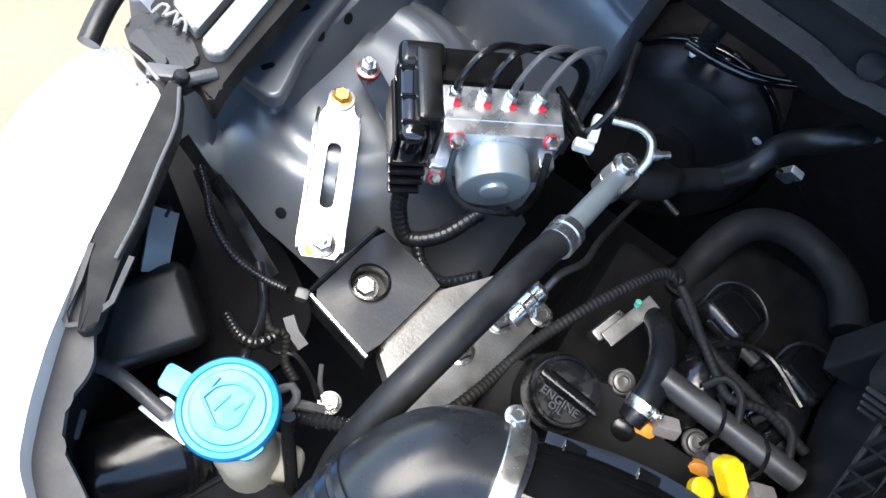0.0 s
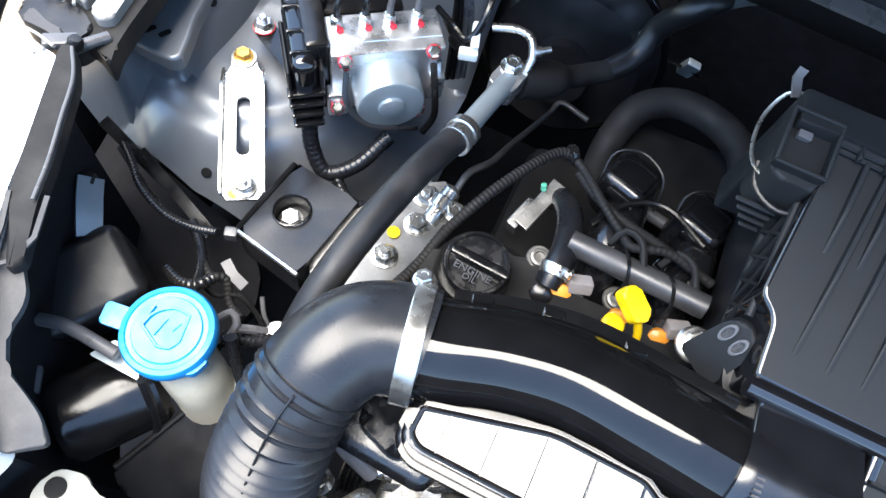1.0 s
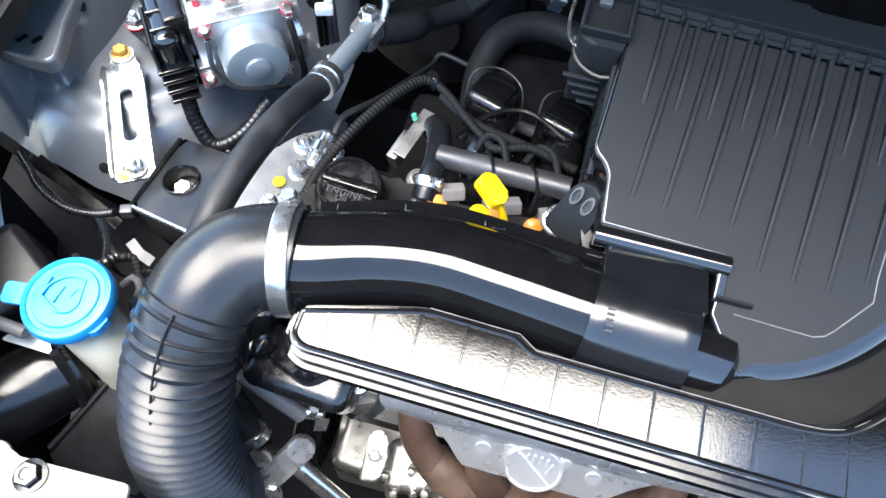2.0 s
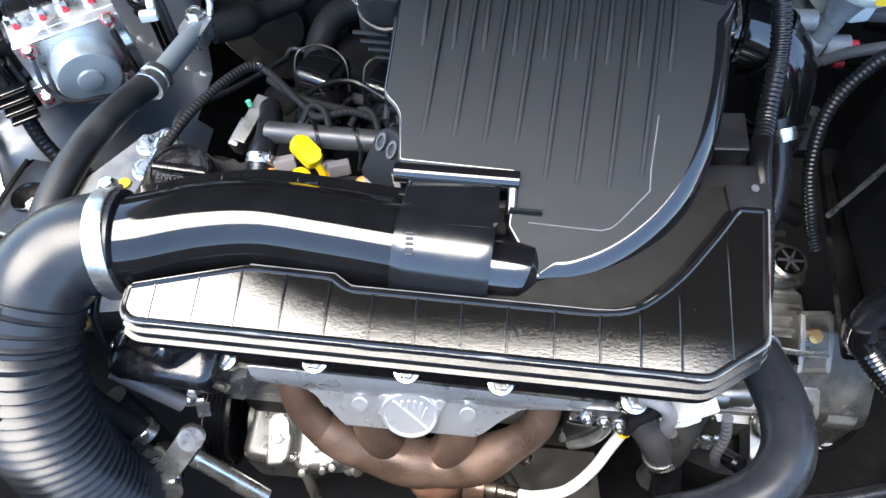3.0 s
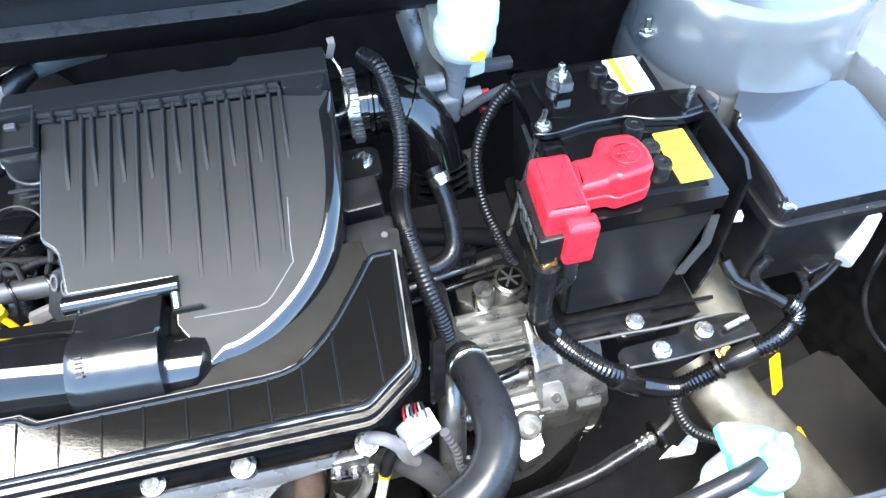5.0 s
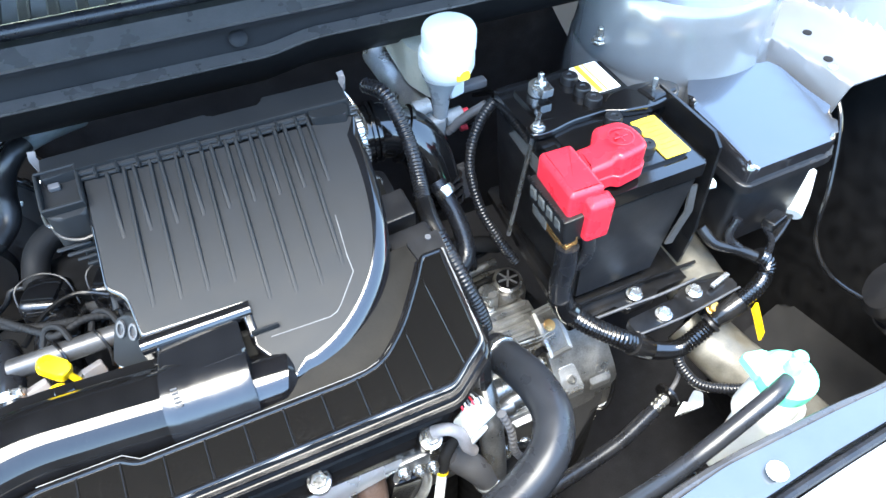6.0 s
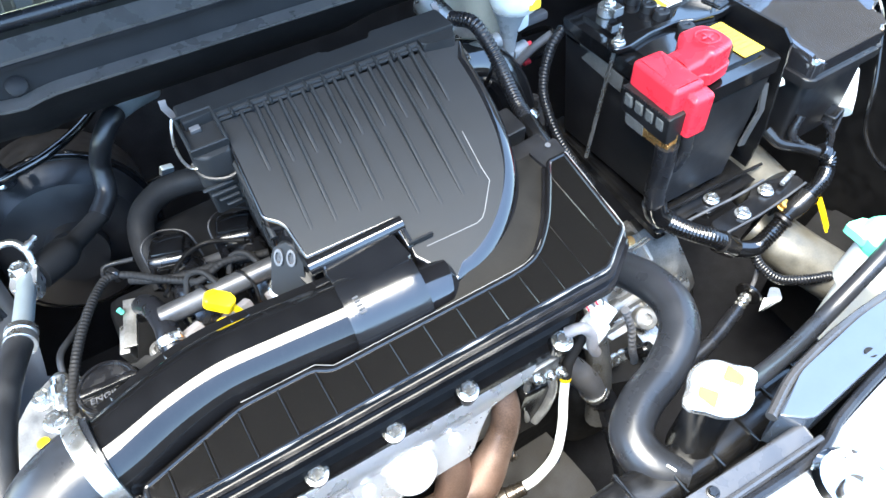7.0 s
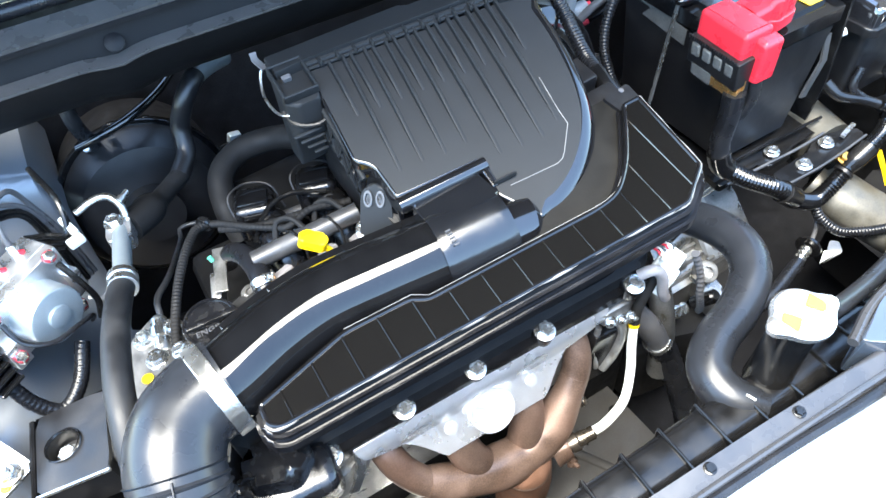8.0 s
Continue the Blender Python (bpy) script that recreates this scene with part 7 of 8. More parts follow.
for bx, bw in ((0.852, 0.007), (0.861, 0.002)):
    bm = bmesh.new()
    box(bm, bx, 0.381, 0.9237, bw, 0.056, 0.0006)
    part("print_bar", bm, LABELY, lab)
side = part("label", slab([(0.0, 0.0), (0.085, 0.0), (0.085, 0.022), (0.0, 0.022)], lambda x, y: 0.0, 0.0008), SMOKE, bat, "grey side label")
side.matrix_basis = Matrix(((0, -0.08, -1, 0.7415), (1, 0, 0, 0.300), (0, 1, 0.02, 0.872), (0, 0, 0, 1)))
child(side, bat)
part("post", lathe([(0.011, 0), (0.0105, 0.014), (0.009, 0.015), (0, 0.015)], (0.784, 0.385, 0.921), (0, 0, 1), 20), ZINC, bat)
bm = lathe([(0.0125, 0), (0.0125, 0.010), (0.010, 0.011), (0, 0.011)], (0.784, 0.385, 0.923), (0, 0, 1), 20)
box(bm, 0.785, 0.372, 0.932, 0.016, 0.014, 0.012, bev=0.002)
part("terminal_clamp", bm, ZINC, bat, "bright negative terminal clamp")
bolt(bat, (0.784, 0.383, 0.934), r=0.007, stud=0.016)

hold = thing("battery_clamp", (0.82, 0.32, 0.92), "black battery hold-down bar with threaded rods", "clamp")
part("bar", filleted(rounded([(0.733, 0.310), (0.733, 0.330), (0.752, 0.333), (0.790, 0.3255), (0.832, 0.3235), (0.850, 0.336), (0.885, 0.341), (0.925, 0.335), (0.937, 0.318), (0.925, 0.301), (0.885, 0.296), (0.850, 0.302), (0.832, 0.3140), (0.790, 0.3145), (0.752, 0.307)], 0.008, 4), lambda x, y: 0.9290 + 0.003 * step(0.82, 0.86, x), lambda x, y: 0.9225, lambda x, y: 0.0025, 3), GLOSS, hold)
for (x, y), low in (((0.745, 0.320), (0.720, 0.318, 0.765)), ((0.899, 0.318), (0.897, 0.318, 0.80))):
    part("rod", tube([low, ((x + low[0]) / 2, y, (0.945 + low[2]) / 2), (x, y, 0.950)], 0.0027, 8, 0.02), ZINC, hold, "threaded rod")
    bolt(hold, (x, y, 0.9285), r=0.0062)

cov = thing("terminal_cover", (0.76, 0.22, 0.92), "red plastic cover over the positive terminal and fuses", "terminal cover")
COVO = rounded([(0.741, 0.2135, 0.004), (0.744, 0.250, 0.006), (0.766, 0.251, 0.003), (0.773, 0.262, 0.010), (0.806, 0.261, 0.014), (0.814, 0.240, 0.012), (0.811, 0.214, 0.010), (0.776, 0.2085, 0.004), (0.770, 0.2135, 0.003)], 0.006, 5)
part("main_cover", filleted(COVO, lambda x, y: 0.9635 - 0.011 * step(0.774, 0.764, x), lambda x, y: 0.926, lambda x, y: 0.0055, 5), RED, cov)
part("main_skirt", filleted(grow(COVO, 0.0022), lambda x, y: 0.938, lambda x, y: 0.924, lambda x, y: 0.0018, 3), RED, cov)
part("fuse_cover", filleted(rounded([(0.704, 0.1900), (0.7075, 0.2600, 0.006), (0.745, 0.257, 0.006), (0.743, 0.188)], 0.005, 4), lambda x, y: 0.955 + 0.05 * (x - 0.72), lambda x, y: 0.925, lambda x, y: 0.006, 5), RED, cov)
part("end_flap", filleted(rounded([(0.720, 0.175), (0.720, 0.193), (0.749, 0.193), (0.749, 0.175)], 0.005, 4), lambda x, y: 0.947 - 0.2 * max(0, 0.186 - y), lambda x, y: 0.897, lambda x, y: 0.006, 5), RED, cov)
part("plus_ring", lathe([(0.0135, 0), (0.0142, 0.0008), (0.0135, 0.0012), (0.0125, 0.0012), (0.012, 0)], (0.790, 0.236, 0.9637), (0, 0, 1), 32, caps=False), RED, cov, "moulded ring with plus sign")
bm = bmesh.new()
box(bm, 0.790, 0.236, 0.9643, 0.016, 0.003, 0.0016, None, 0.0005, 1)
box(bm, 0.790, 0.236, 0.9643, 0.003, 0.016, 0.0016, None, 0.0005, 1)
part("plus_mark", bm, RED, cov)
fuse = thing("fuse_link_block", (0.71, 0.22, 0.86), "black fusible link block with smoky windows and copper terminals", "fuse block")
bm = bmesh.new()
box(bm, 0.7175, 0.222, 0.908, 0.034, 0.076, 0.036, pose(0, 0, 0, 0, -6, -2), 0.003)
part("block", bm, BLACK, fuse)
for k in range(4):
    bm = bmesh.new()
    box(bm, 0.7005, 0.198 + 0.0165 * k, 0.911, 0.004, 0.0125, 0.016, pose(0, 0, 0, 0, -6, -2), 0.0015, 1)
    part("window", bm, SMOKE, fuse, "smoky clear window")
for k in range(22):
    bm = bmesh.new()
    box(bm, 0.6995, 0.190 + 0.0033 * k, 0.9235, 0.003, 0.0016, 0.004)
    part("tooth", bm, BLACK, fuse)
bm = bmesh.new()
box(bm, 0.706, 0.207, 0.883, 0.006, 0.028, 0.012, pose(0, 0, 0, 0, -6, -2), 0.001)
box(bm, 0.712, 0.190, 0.884, 0.016, 0.010, 0.008, pose(0, 0, 0, 0, -6, 10), 0.001)
box(bm, 0.716, 0.187, 0.892, 0.004, 0.006, 0.014, None, 0.001)
part("terminal", bm, COPPER, fuse, "copper terminal lug")
bm = bmesh.new()
box(bm, 0.705, 0.236, 0.884, 0.004, 0.030, 0.016, pose(0, 0, 0, 0, -6, -2), 0.001)
part("grey_window", bm, SMOKE, fuse)
part("drop_cable", tube([(0.711, 0.190, 0.882), (0.712, 0.189, 0.850), (0.712, 0.190, 0.815), (0.715, 0.188, 0.785)], 0.0125, 16), RUBBER, fuse, "thick taped cable")
part("side_cable", tube([(0.730, 0.182, 0.895), (0.732, 0.181, 0.870), (0.726, 0.184, 0.85), (0.714, 0.189, 0.835)], 0.007, 12), RUBBER, fuse)

main = thing("main_harness", (0.85, 0.14, 0.66), "thick ribbed battery harness sweeping below the battery", "wiring")
part("sheath", tube([(0.714, 0.189, 0.792), (0.719, 0.185, 0.774), (0.727, 0.179, 0.764)], 0.0145, 16), GLOSS, main, "shiny taped end")
HAR = [(0.722, 0.182, 0.768), (0.745, 0.160, 0.752), (0.776, 0.136, 0.737), (0.800, 0.130, 0.716), (0.828, 0.128, 0.690), (0.872, 0.127, 0.666), (0.906, 0.129, 0.678), (0.928, 0.132, 0.692), (0.958, 0.132, 0.712), (0.985, 0.136, 0.722), (1.006, 0.146, 0.728), (1.010, 0.155, 0.742), (0.998, 0.163, 0.752)]
part("conduit", tube(HAR[:4], 0.0125, 18, ribs=(0.0048, 0.0013, 1.0)), GLOSS, main)
part("taped_joint", tube([(0.788, 0.132, 0.727), (0.800, 0.130, 0.716), (0.814, 0.129, 0.703)], 0.0150, 16), DARK, main)
part("conduit", tube(HAR[3:8], 0.0120, 18, ribs=(0.0048, 0.0013, 1.0)), GLOSS, main)
part("taped_joint", tube([(0.920, 0.131, 0.687), (0.940, 0.132, 0.701), (0.960, 0.132, 0.713)], lambda t: 0.0092 + 0.0050 * step(0.05, 0.5, t), 16), DARK, main)
part("cable_tie", lathe([(0.0125, -0.003), (0.0140, -0.002), (0.0140, 0.002), (0.0125, 0.003)], (0.921, 0.131, 0.688), (0.8, 0.03, 0.55), 20), BLACK, main)
part("conduit", tube(HAR[8:], 0.0115, 18, ribs=(0.0048, 0.0013, 1.0)), GLOSS, main)
part("branch", tube([(0.995, 0.163, 0.750), (0.975, 0.178, 0.758), (0.950, 0.195, 0.765), (0.94, 0.215, 0.78)], 0.0075, 12), DARK, main)
for k in range(3):
    part("wire", tube([(0.990, 0.165, 0.752), (1.03, 0.172, 0.745 - 0.004 * k), (1.09, 0.20 + 0.006 * k, 0.755), (1.14, 0.24, 0.785 + 0.005 * k)], 0.0035, 8), DARK, main)
part("white_sleeve", tube([(1.085, 0.196, 0.757), (1.11, 0.213, 0.768), (1.135, 0.235, 0.784)], 0.012, 14), WHITE, main, "white taped cable end")
part("thin_branch", tube([(0.872, 0.127, 0.660), (0.872, 0.110, 0.645), (0.885, 0.085, 0.632), (0.915, 0.065, 0.63), (0.95, 0.05, 0.63)], 0.0075, 12, ribs=(0.0045, 0.0009, 1.0)), RUBBER, main)

trayt = thing("battery_tray", (0.83, 0.28, 0.70), "dark painted steel battery tray with bolts", "battery tray")
part("plate", slab(rounded([(0.735, 0.185), (0.75, 0.435), (0.92, 0.43), (0.935, 0.188), (0.862, 0.186), (0.858, 0.176), (0.815, 0.176), (0.810, 0.188)], 0.006), lambda x, y: 0.722 + 0.010 * step(0.20, 0.215, y), 0.010, 0.003), DARK, trayt)
part("front_lip", tube([(0.745, 0.183, 0.722), (0.81, 0.182, 0.721), (0.87, 0.179, 0.722), (0.93, 0.180, 0.724)], 0.0022, 8), RAILG, trayt, "worn bright edge")
part("front_ledge", slab(rounded([(0.806, 0.142), (0.806, 0.164), (0.885, 0.168), (0.895, 0.178), (0.925, 0.178), (0.968, 0.166), (0.968, 0.148), (0.880, 0.141)], 0.004), lambda x, y: 0.7215, 0.012, 0.0025, 2), DARK, trayt)
part("ledge_edge", tube([(0.806, 0.1405, 0.7205), (0.88, 0.1395, 0.7205), (0.968, 0.1465, 0.7205)], 0.0018, 8), RAILG, trayt, "worn bright edge")
part("ledge_post", slab(rounded([(0.93, 0.155), (0.93, 0.176), (0.96, 0.176), (0.96, 0.155)], 0.004), lambda x, y: 0.716, 0.09), DARK, trayt)
part("front_bead", tube([(0.745, 0.200, 0.737), (0.83, 0.200, 0.737), (0.93, 0.196, 0.737)], 0.0025, 6), DARK, trayt)
for p in ((0.836, 0.192, 0.724), (0.908, 0.164, 0.723), (0.852, 0.152, 0.722)):
    bolt(trayt, p, r=0.0078)
bolt(trayt, (0.930, 0.144, 0.700), (0, -0.4, 1), r=0.0075, material=YZINC)
part("bright_tab", strip([(0.93, 0.158, 0.729), (0.96, 0.165, 0.731)], 0.006, 0.004), ZINC, trayt)
part("side_plate", slab([(0.205, 0.735), (0.200, 0.80), (0.210, 0.925), (0.225, 0.937), (0.320, 0.937), (0.335, 0.92), (0.335, 0.735)], lambda x, y: 0.0, 0.004, 0.0), DARK, trayt).matrix_basis = Matrix(((0, 0, 1, 0.914), (1, 0, 0, 0), (0, 1, 0, 0), (0, 0, 0, 1)))
child(trayt.children[-1], trayt)
for p in ((0.9165, 0.240, 0.905), (0.9165, 0.222, 0.885)):
    bolt(trayt, p, (1, 0, 0.2), r=0.005)
part("white_clip", lathe([(0.006, 0), (0.006, 0.010), (0, 0.012)], (0.918, 0.215, 0.862), (0.8, -0.4, 0.4), 10), WHITE, trayt)
part("stay", strip([(0.896, 0.214, 0.872), (0.892, 0.2045, 0.84), (0.880, 0.2045, 0.80), (0.878, 0.2045, 0.79)], 0.011, 0.003, up=(0, -1, 0)), RAILG, trayt, "worn steel stay")
bm = bmesh.new()
box(bm, 0.905, 0.318, 0.930, 0.040, 0.030, 0.010, pose(0, 0, 0, 0, 0, 10), 0.004)
part("rod_hook_plate", bm, DARK, trayt)

fbx = thing("fuse_box", (1.03, 0.27, 0.77), "glossy black fuse and relay box with a clipped lid", "fuse box")
part("lid", slab(rounded([(0.956, 0.192), (1.090, 0.194), (1.122, 0.228), (1.110, 0.330), (0.985, 0.352), (0.952, 0.31)], 0.012, 4), lambda x, y: 0.888 + 0.02 * step(0.25, 0.28, y), 0.030, 0.008, 3), LIDG, fbx)
part("lid_lip", slab(grow(rounded([(0.956, 0.192), (1.090, 0.194), (1.122, 0.228), (1.110, 0.330), (0.985, 0.352), (0.952, 0.31)], 0.012, 4), 0.004), lambda x, y: 0.864, 0.012, 0.003), BLACK, fbx)
part("box", slab(rounded([(0.964, 0.200), (1.085, 0.202), (1.122, 0.24), (1.115, 0.34), (0.965, 0.34)], 0.010), lambda x, y: 0.856, lambda x, y: 0.745), BLACK, fbx)
for k in range(3):
    bm = bmesh.new()
    box(bm, 1.035 + 0.026 * k, 0.195, 0.858, 0.010, 0.008, 0.014, None, 0.002)
    part("catch", bm, BLACK, fbx)
part("rear_clip", lathe([(0.009, 0), (0.009, 0.02), (0.006, 0.024), (0, 0.024)], (1.01, 0.345, 0.885), (0, 0.2, 1), 12), BLACK, fbx)
bm = bmesh.new()
box(bm, 1.020, 0.178, 0.792, 0.030, 0.018, 0.014, pose(0, 0, 0, 0, 0, 15), 0.003)
part("connector", bm, DARK, fbx)
part("lead", tube([(1.005, 0.178, 0.79), (1.015, 0.165, 0.77), (1.012, 0.158, 0.75)], 0.004, 8), RUBBER, fbx)
part("lead", tube([(0.975, 0.195, 0.80), (0.965, 0.19, 0.775), (0.98, 0.175, 0.757)], 0.006, 10), RUBBER, fbx)

loop = thing("bonnet_cable", (1.1, 0.2, 0.7), "thin black bonnet release cable", "cable")
part("cable", tube([(1.16, 0.285, 0.90), (1.145, 0.235, 0.87), (1.128, 0.195, 0.80), (1.110, 0.165, 0.73), (1.118, 0.12, 0.69), (1.15, 0.06, 0.68), (1.18, 0.02, 0.70)], 0.003, 8), DARK, loop)
part("clip", lathe([(0.006, 0), (0.006, 0.006), (0, 0.007)], (1.16, 0.285, 0.905), (0, 0, 1), 12), ZINC, loop)
lampr = thing("headlight", (1.18, 0.02, 0.65), "back of the far headlight with its round bulb cover", "headlight", "headlights")
part("cover", lathe([(0.045, -0.03), (0.045, 0.02), (0.035, 0.03), (0, 0.03)], (1.17, 0.055, 0.70), (-0.6, 0.5, 0.4), 28), BLACK, lampr)
part("ring", lathe([(0.052, -0.03), (0.055, -0.01), (0.052, 0.0), (0.046, 0.004)], (1.175, 0.05, 0.695), (-0.6, 0.5, 0.4), 28), CHROME, lampr)

rail = thing("chassis_rail", (0.95, 0.08, 0.55), "dusty grey painted chassis rail", "chassis rail")
part("rail", tube([(0.932, 0.170, 0.640), (0.952, 0.110, 0.622), (0.985, 0.045, 0.598), (1.02, -0.03, 0.570)], 0.042, 28, 0.02, flat=0.72), RAILM, rail)
part("side_beam", tube([(0.955, 0.40, 0.70), (0.948, 0.28, 0.70), (0.94, 0.18, 0.69)], 0.04, 24, 0.03), RAILM, rail)
part("yellow_tag", strip([(0.990, 0.128, 0.690), (0.992, 0.115, 0.672), (0.996, 0.102, 0.65)], 0.018, 0.003, up=(0.4, -0.6, 0.6)), YELLOW, rail, "yellow plastic tag")
part("yellow_tag", strip([(1.01, 0.06, 0.62), (1.02, 0.05, 0.605)], 0.012, 0.003, up=(0.4, -0.6, 0.6)), YELLOW, rail)
part("dark_box", slab(rounded([(1.02, 0.04), (1.03, 0.16), (1.20, 0.20), (1.24, 0.0), (1.1, -0.03)], 0.02), lambda x, y: 0.50, 0.1, 0.01), SHADEB, rail)

# coolant side
tank = thing("expansion_tank", (0.82, -0.03, 0.62), "milky coolant bottle with pale green cap", "coolant tank")
bm = bmesh.new()
box(bm, 0.832, -0.022, 0.735, 0.056, 0.050, 0.15, pose(0, 0, 0, 0, 0, 8), 0.014, 4)
part("bottle", bm, WHITE, tank)
part("neck", lathe([(0.030, -0.06), (0.026, -0.01), (0.022, 0.0), (0, 0)], (0.832, -0.016, 0.836), (0, 0, 1), 24), WHITE, tank)
tcap = part("cap", lathe([(0.026, -0.006), (0.0275, 0.0), (0.0275, 0.012), (0.022, 0.018), (0.008, 0.020), (0.0075, 0.028), (0.006, 0.031), (0, 0.031)], (0.834, -0.015, 0.836), (0, 0, 1), 28), GREEN, tank, "pale green plastic cap")
bm = slab(rounded([(0.806, -0.005), (0.808, 0.022), (0.835, 0.016), (0.835, -0.01)], 0.005), lambda x, y: 0.848, 0.010, 0.002)
part("tab", bm, GREEN, tcap)
part("knob", lathe([(0.0075, 0), (0.0075, 0.010), (0.005, 0.013), (0, 0.013)], (0.848, -0.010, 0.850), (0.3, 0.2, 1), 14), GREEN, tcap)
part("overflow_hose", tube([(0.826, -0.020, 0.850), (0.806, -0.026, 0.850), (0.775, -0.030, 0.836), (0.735, -0.034, 0.815), (0.68, -0.042, 0.812), (0.62, -0.050, 0.828), (0.580, -0.054, 0.845)], 0.0086, 16), INTAKE, tank, "grey-black overflow hose")

radi = thing("radiator", (0.5, -0.07, 0.5), "black plastic radiator tank with filler cap", "radiator")
bm = bmesh.new()
box(bm, 0.49, -0.062, 0.742, 0.58, 0.046, 0.060, None, 0.012, 3)
part("top_tank", bm, DARK, radi)
bm = bmesh.new()
box(bm, 0.49, -0.075, 0.55, 0.60, 0.03, 0.40)
part("core", bm, SHADEB, radi)
for k in range(12):
    bm = bmesh.new()
    box(bm, 0.235 + 0.045 * k, -0.062, 0.746, 0.004, 0.050, 0.058, None, 0.0015, 1)
    part("rib", bm, DARK, radi)
part("filler_neck", lathe([(0.022, -0.11), (0.020, -0.06), (0.020, -0.01), (0.024, -0.008), (0.024, -0.003), (0, -0.003)], (0.546, -0.050, 0.866), (0, 0, 1), 28), DARK, radi)
rc = part("filler_cap", lathe([(0.0255, -0.006), (0.027, -0.002), (0.027, 0.002), (0.024, 0.0045), (0.016, 0.0045), (0.015, 0.0035), (0, 0.004)], (0.546, -0.050, 0.867), (0, 0, 1), 40,
                              lobes=lambda a: 1 + 0.38 * max(0, math.cos(2 * (a + 0.12))) ** 5), BLOCKM, radi, "bright pressed radiator cap")
for sgn in (-1, 1):
    part("caution_mark", slab(rounded([(0.546 + sgn * 0.006, -0.050 + sgn * 0.004), (0.546 + sgn * 0.015, -0.050 - sgn * 0.010), (0.546 + sgn * 0.023, -0.050 - sgn * 0.004), (0.546 + sgn * 0.020, -0.050 + sgn * 0.012)], 0.003), lambda x, y: 0.8722, 0.0008), ORANGE, rc, "orange caution mark")
uh = thing("upper_radiator_hose", (0.58, 0.05, 0.75), "thick black upper radiator hose in an S bend", "hose")
UHP = [(0.630, 0.185, 0.742), (0.636, 0.150, 0.758), (0.640, 0.110, 0.772), (0.636, 0.072, 0.778), (0.615, 0.040, 0.776), (0.575, 0.018, 0.770), (0.530, 0.004, 0.768), (0.502, -0.016, 0.765), (0.500, -0.045, 0.760), (0.518, -0.070, 0.752)]
part("hose", tube(UHP, 0.0215, 28), INTAKE, uh)
part("spring_clamp", lathe([(0.0220, -0.005), (0.0230, -0.004), (0.0230, 0.004), (0.0220, 0.005)], (0.633, 0.170, 0.750), (0.15, -0.85, 0.45), 32), ZINC, uh)
part("neck", tube([(0.626, 0.21, 0.725), (0.630, 0.185, 0.742)], 0.019, 20), CAST, uh, "cast water neck")
bm = bmesh.new()
for dx in (0.0, 0.008):
    tube([(0.652 + dx, 0.172, 0.756 - dx), (0.675 + dx, 0.170, 0.756 - dx), (0.695 + dx, 0.172, 0.755 - dx)], 0.0014, 6, bm=bm)
part("clamp_ears", bm, ZINC, uh)
part("white_mark", strip([(0.5035, -0.058, 0.7795), (0.508, -0.066, 0.777)], 0.002, 0.001), WHITE, uh)

# gearbox
gb = thing("gearbox", (0.70, 0.25, 0.45), "cast aluminium gearbox housing with ribs and breather", "gearbox")
# Housing body near-black instead of cast grey, to paint shade between castings.
part("housing", slab(rounded([(0.575, 0.12), (0.575, 0.42), (0.70, 0.45), (0.80, 0.40), (0.83, 0.24), (0.80, 0.15), (0.70, 0.10)], 0.03, 5), lambda x, y: 0.545 + 0.02 * math.sin(18 * x) * math.sin(14 * y), lambda x, y: 0.40, 0.02, 4), SHADEB, gb)
part("bell_flange", tube([(0.600, 0.10, 0.50), (0.605, 0.12, 0.60), (0.615, 0.17, 0.665), (0.625, 0.25, 0.675), (0.63, 0.33, 0.66)], 0.016, 12), CASTD, gb)
part("top_housing", slab(rounded([(0.66, 0.30), (0.66, 0.345), (0.70, 0.36), (0.75, 0.355), (0.76, 0.31), (0.73, 0.295)], 0.015, 4), lambda x, y: 0.646, lambda x, y: 0.58, 0.010, 3), CASTD, gb)
for k in range(3):
    part("selector_rod", tube([(0.600, 0.330 + 0.016 * k, 0.640 + 0.01 * k), (0.66, 0.335 + 0.016 * k, 0.650 + 0.01 * k), (0.73, 0.345 + 0.018 * k, 0.648 + 0.01 * k)], 0.006, 12), (DARK, CASTD, DARK)[k], gb)
part("breather", lathe([(0.0145, -0.02), (0.0145, 0.014), (0.0125, 0.018), (0, 0.0185)], (0.689, 0.305, 0.660), (0, 0, 1), 22), ZINC, gb)
lv = part("selector_cap", lathe([(0.021, -0.01), (0.021, 0.002), (0.017, 0.004), (0.017, 0.001), (0, 0.001)], (0.731, 0.325, 0.656), (0, -0.1, 1), 28), CASTD, gb)
part("cap_insert", lathe([(0.0165, 0), (0.0165, 0.003), (0, 0.003)], (0.731, 0.325, 0.657), (0, -0.1, 1), 24), DARK, lv)
for ang in (0, 60, 120):
    bm = bmesh.new()
    box(bm, 0.731, 0.325, 0.661, 0.030, 0.003, 0.002, pose(0, 0, 0, 0, 0, ang), 0.0005, 1)
    part("spoke", bm, GREYP, lv)
part("selector_boot", tube([(0.635, 0.345, 0.69), (0.66, 0.350, 0.693), (0.69, 0.352, 0.69)], 0.013, 14, ribs=(0.006, 0.003)), RUBBER, gb)
part("selector_cable", tube([(0.60, 0.38, 0.72), (0.64, 0.375, 0.712), (0.70, 0.372, 0.70), (0.735, 0.365, 0.69)], 0.012, 12), SHADEB, gb)
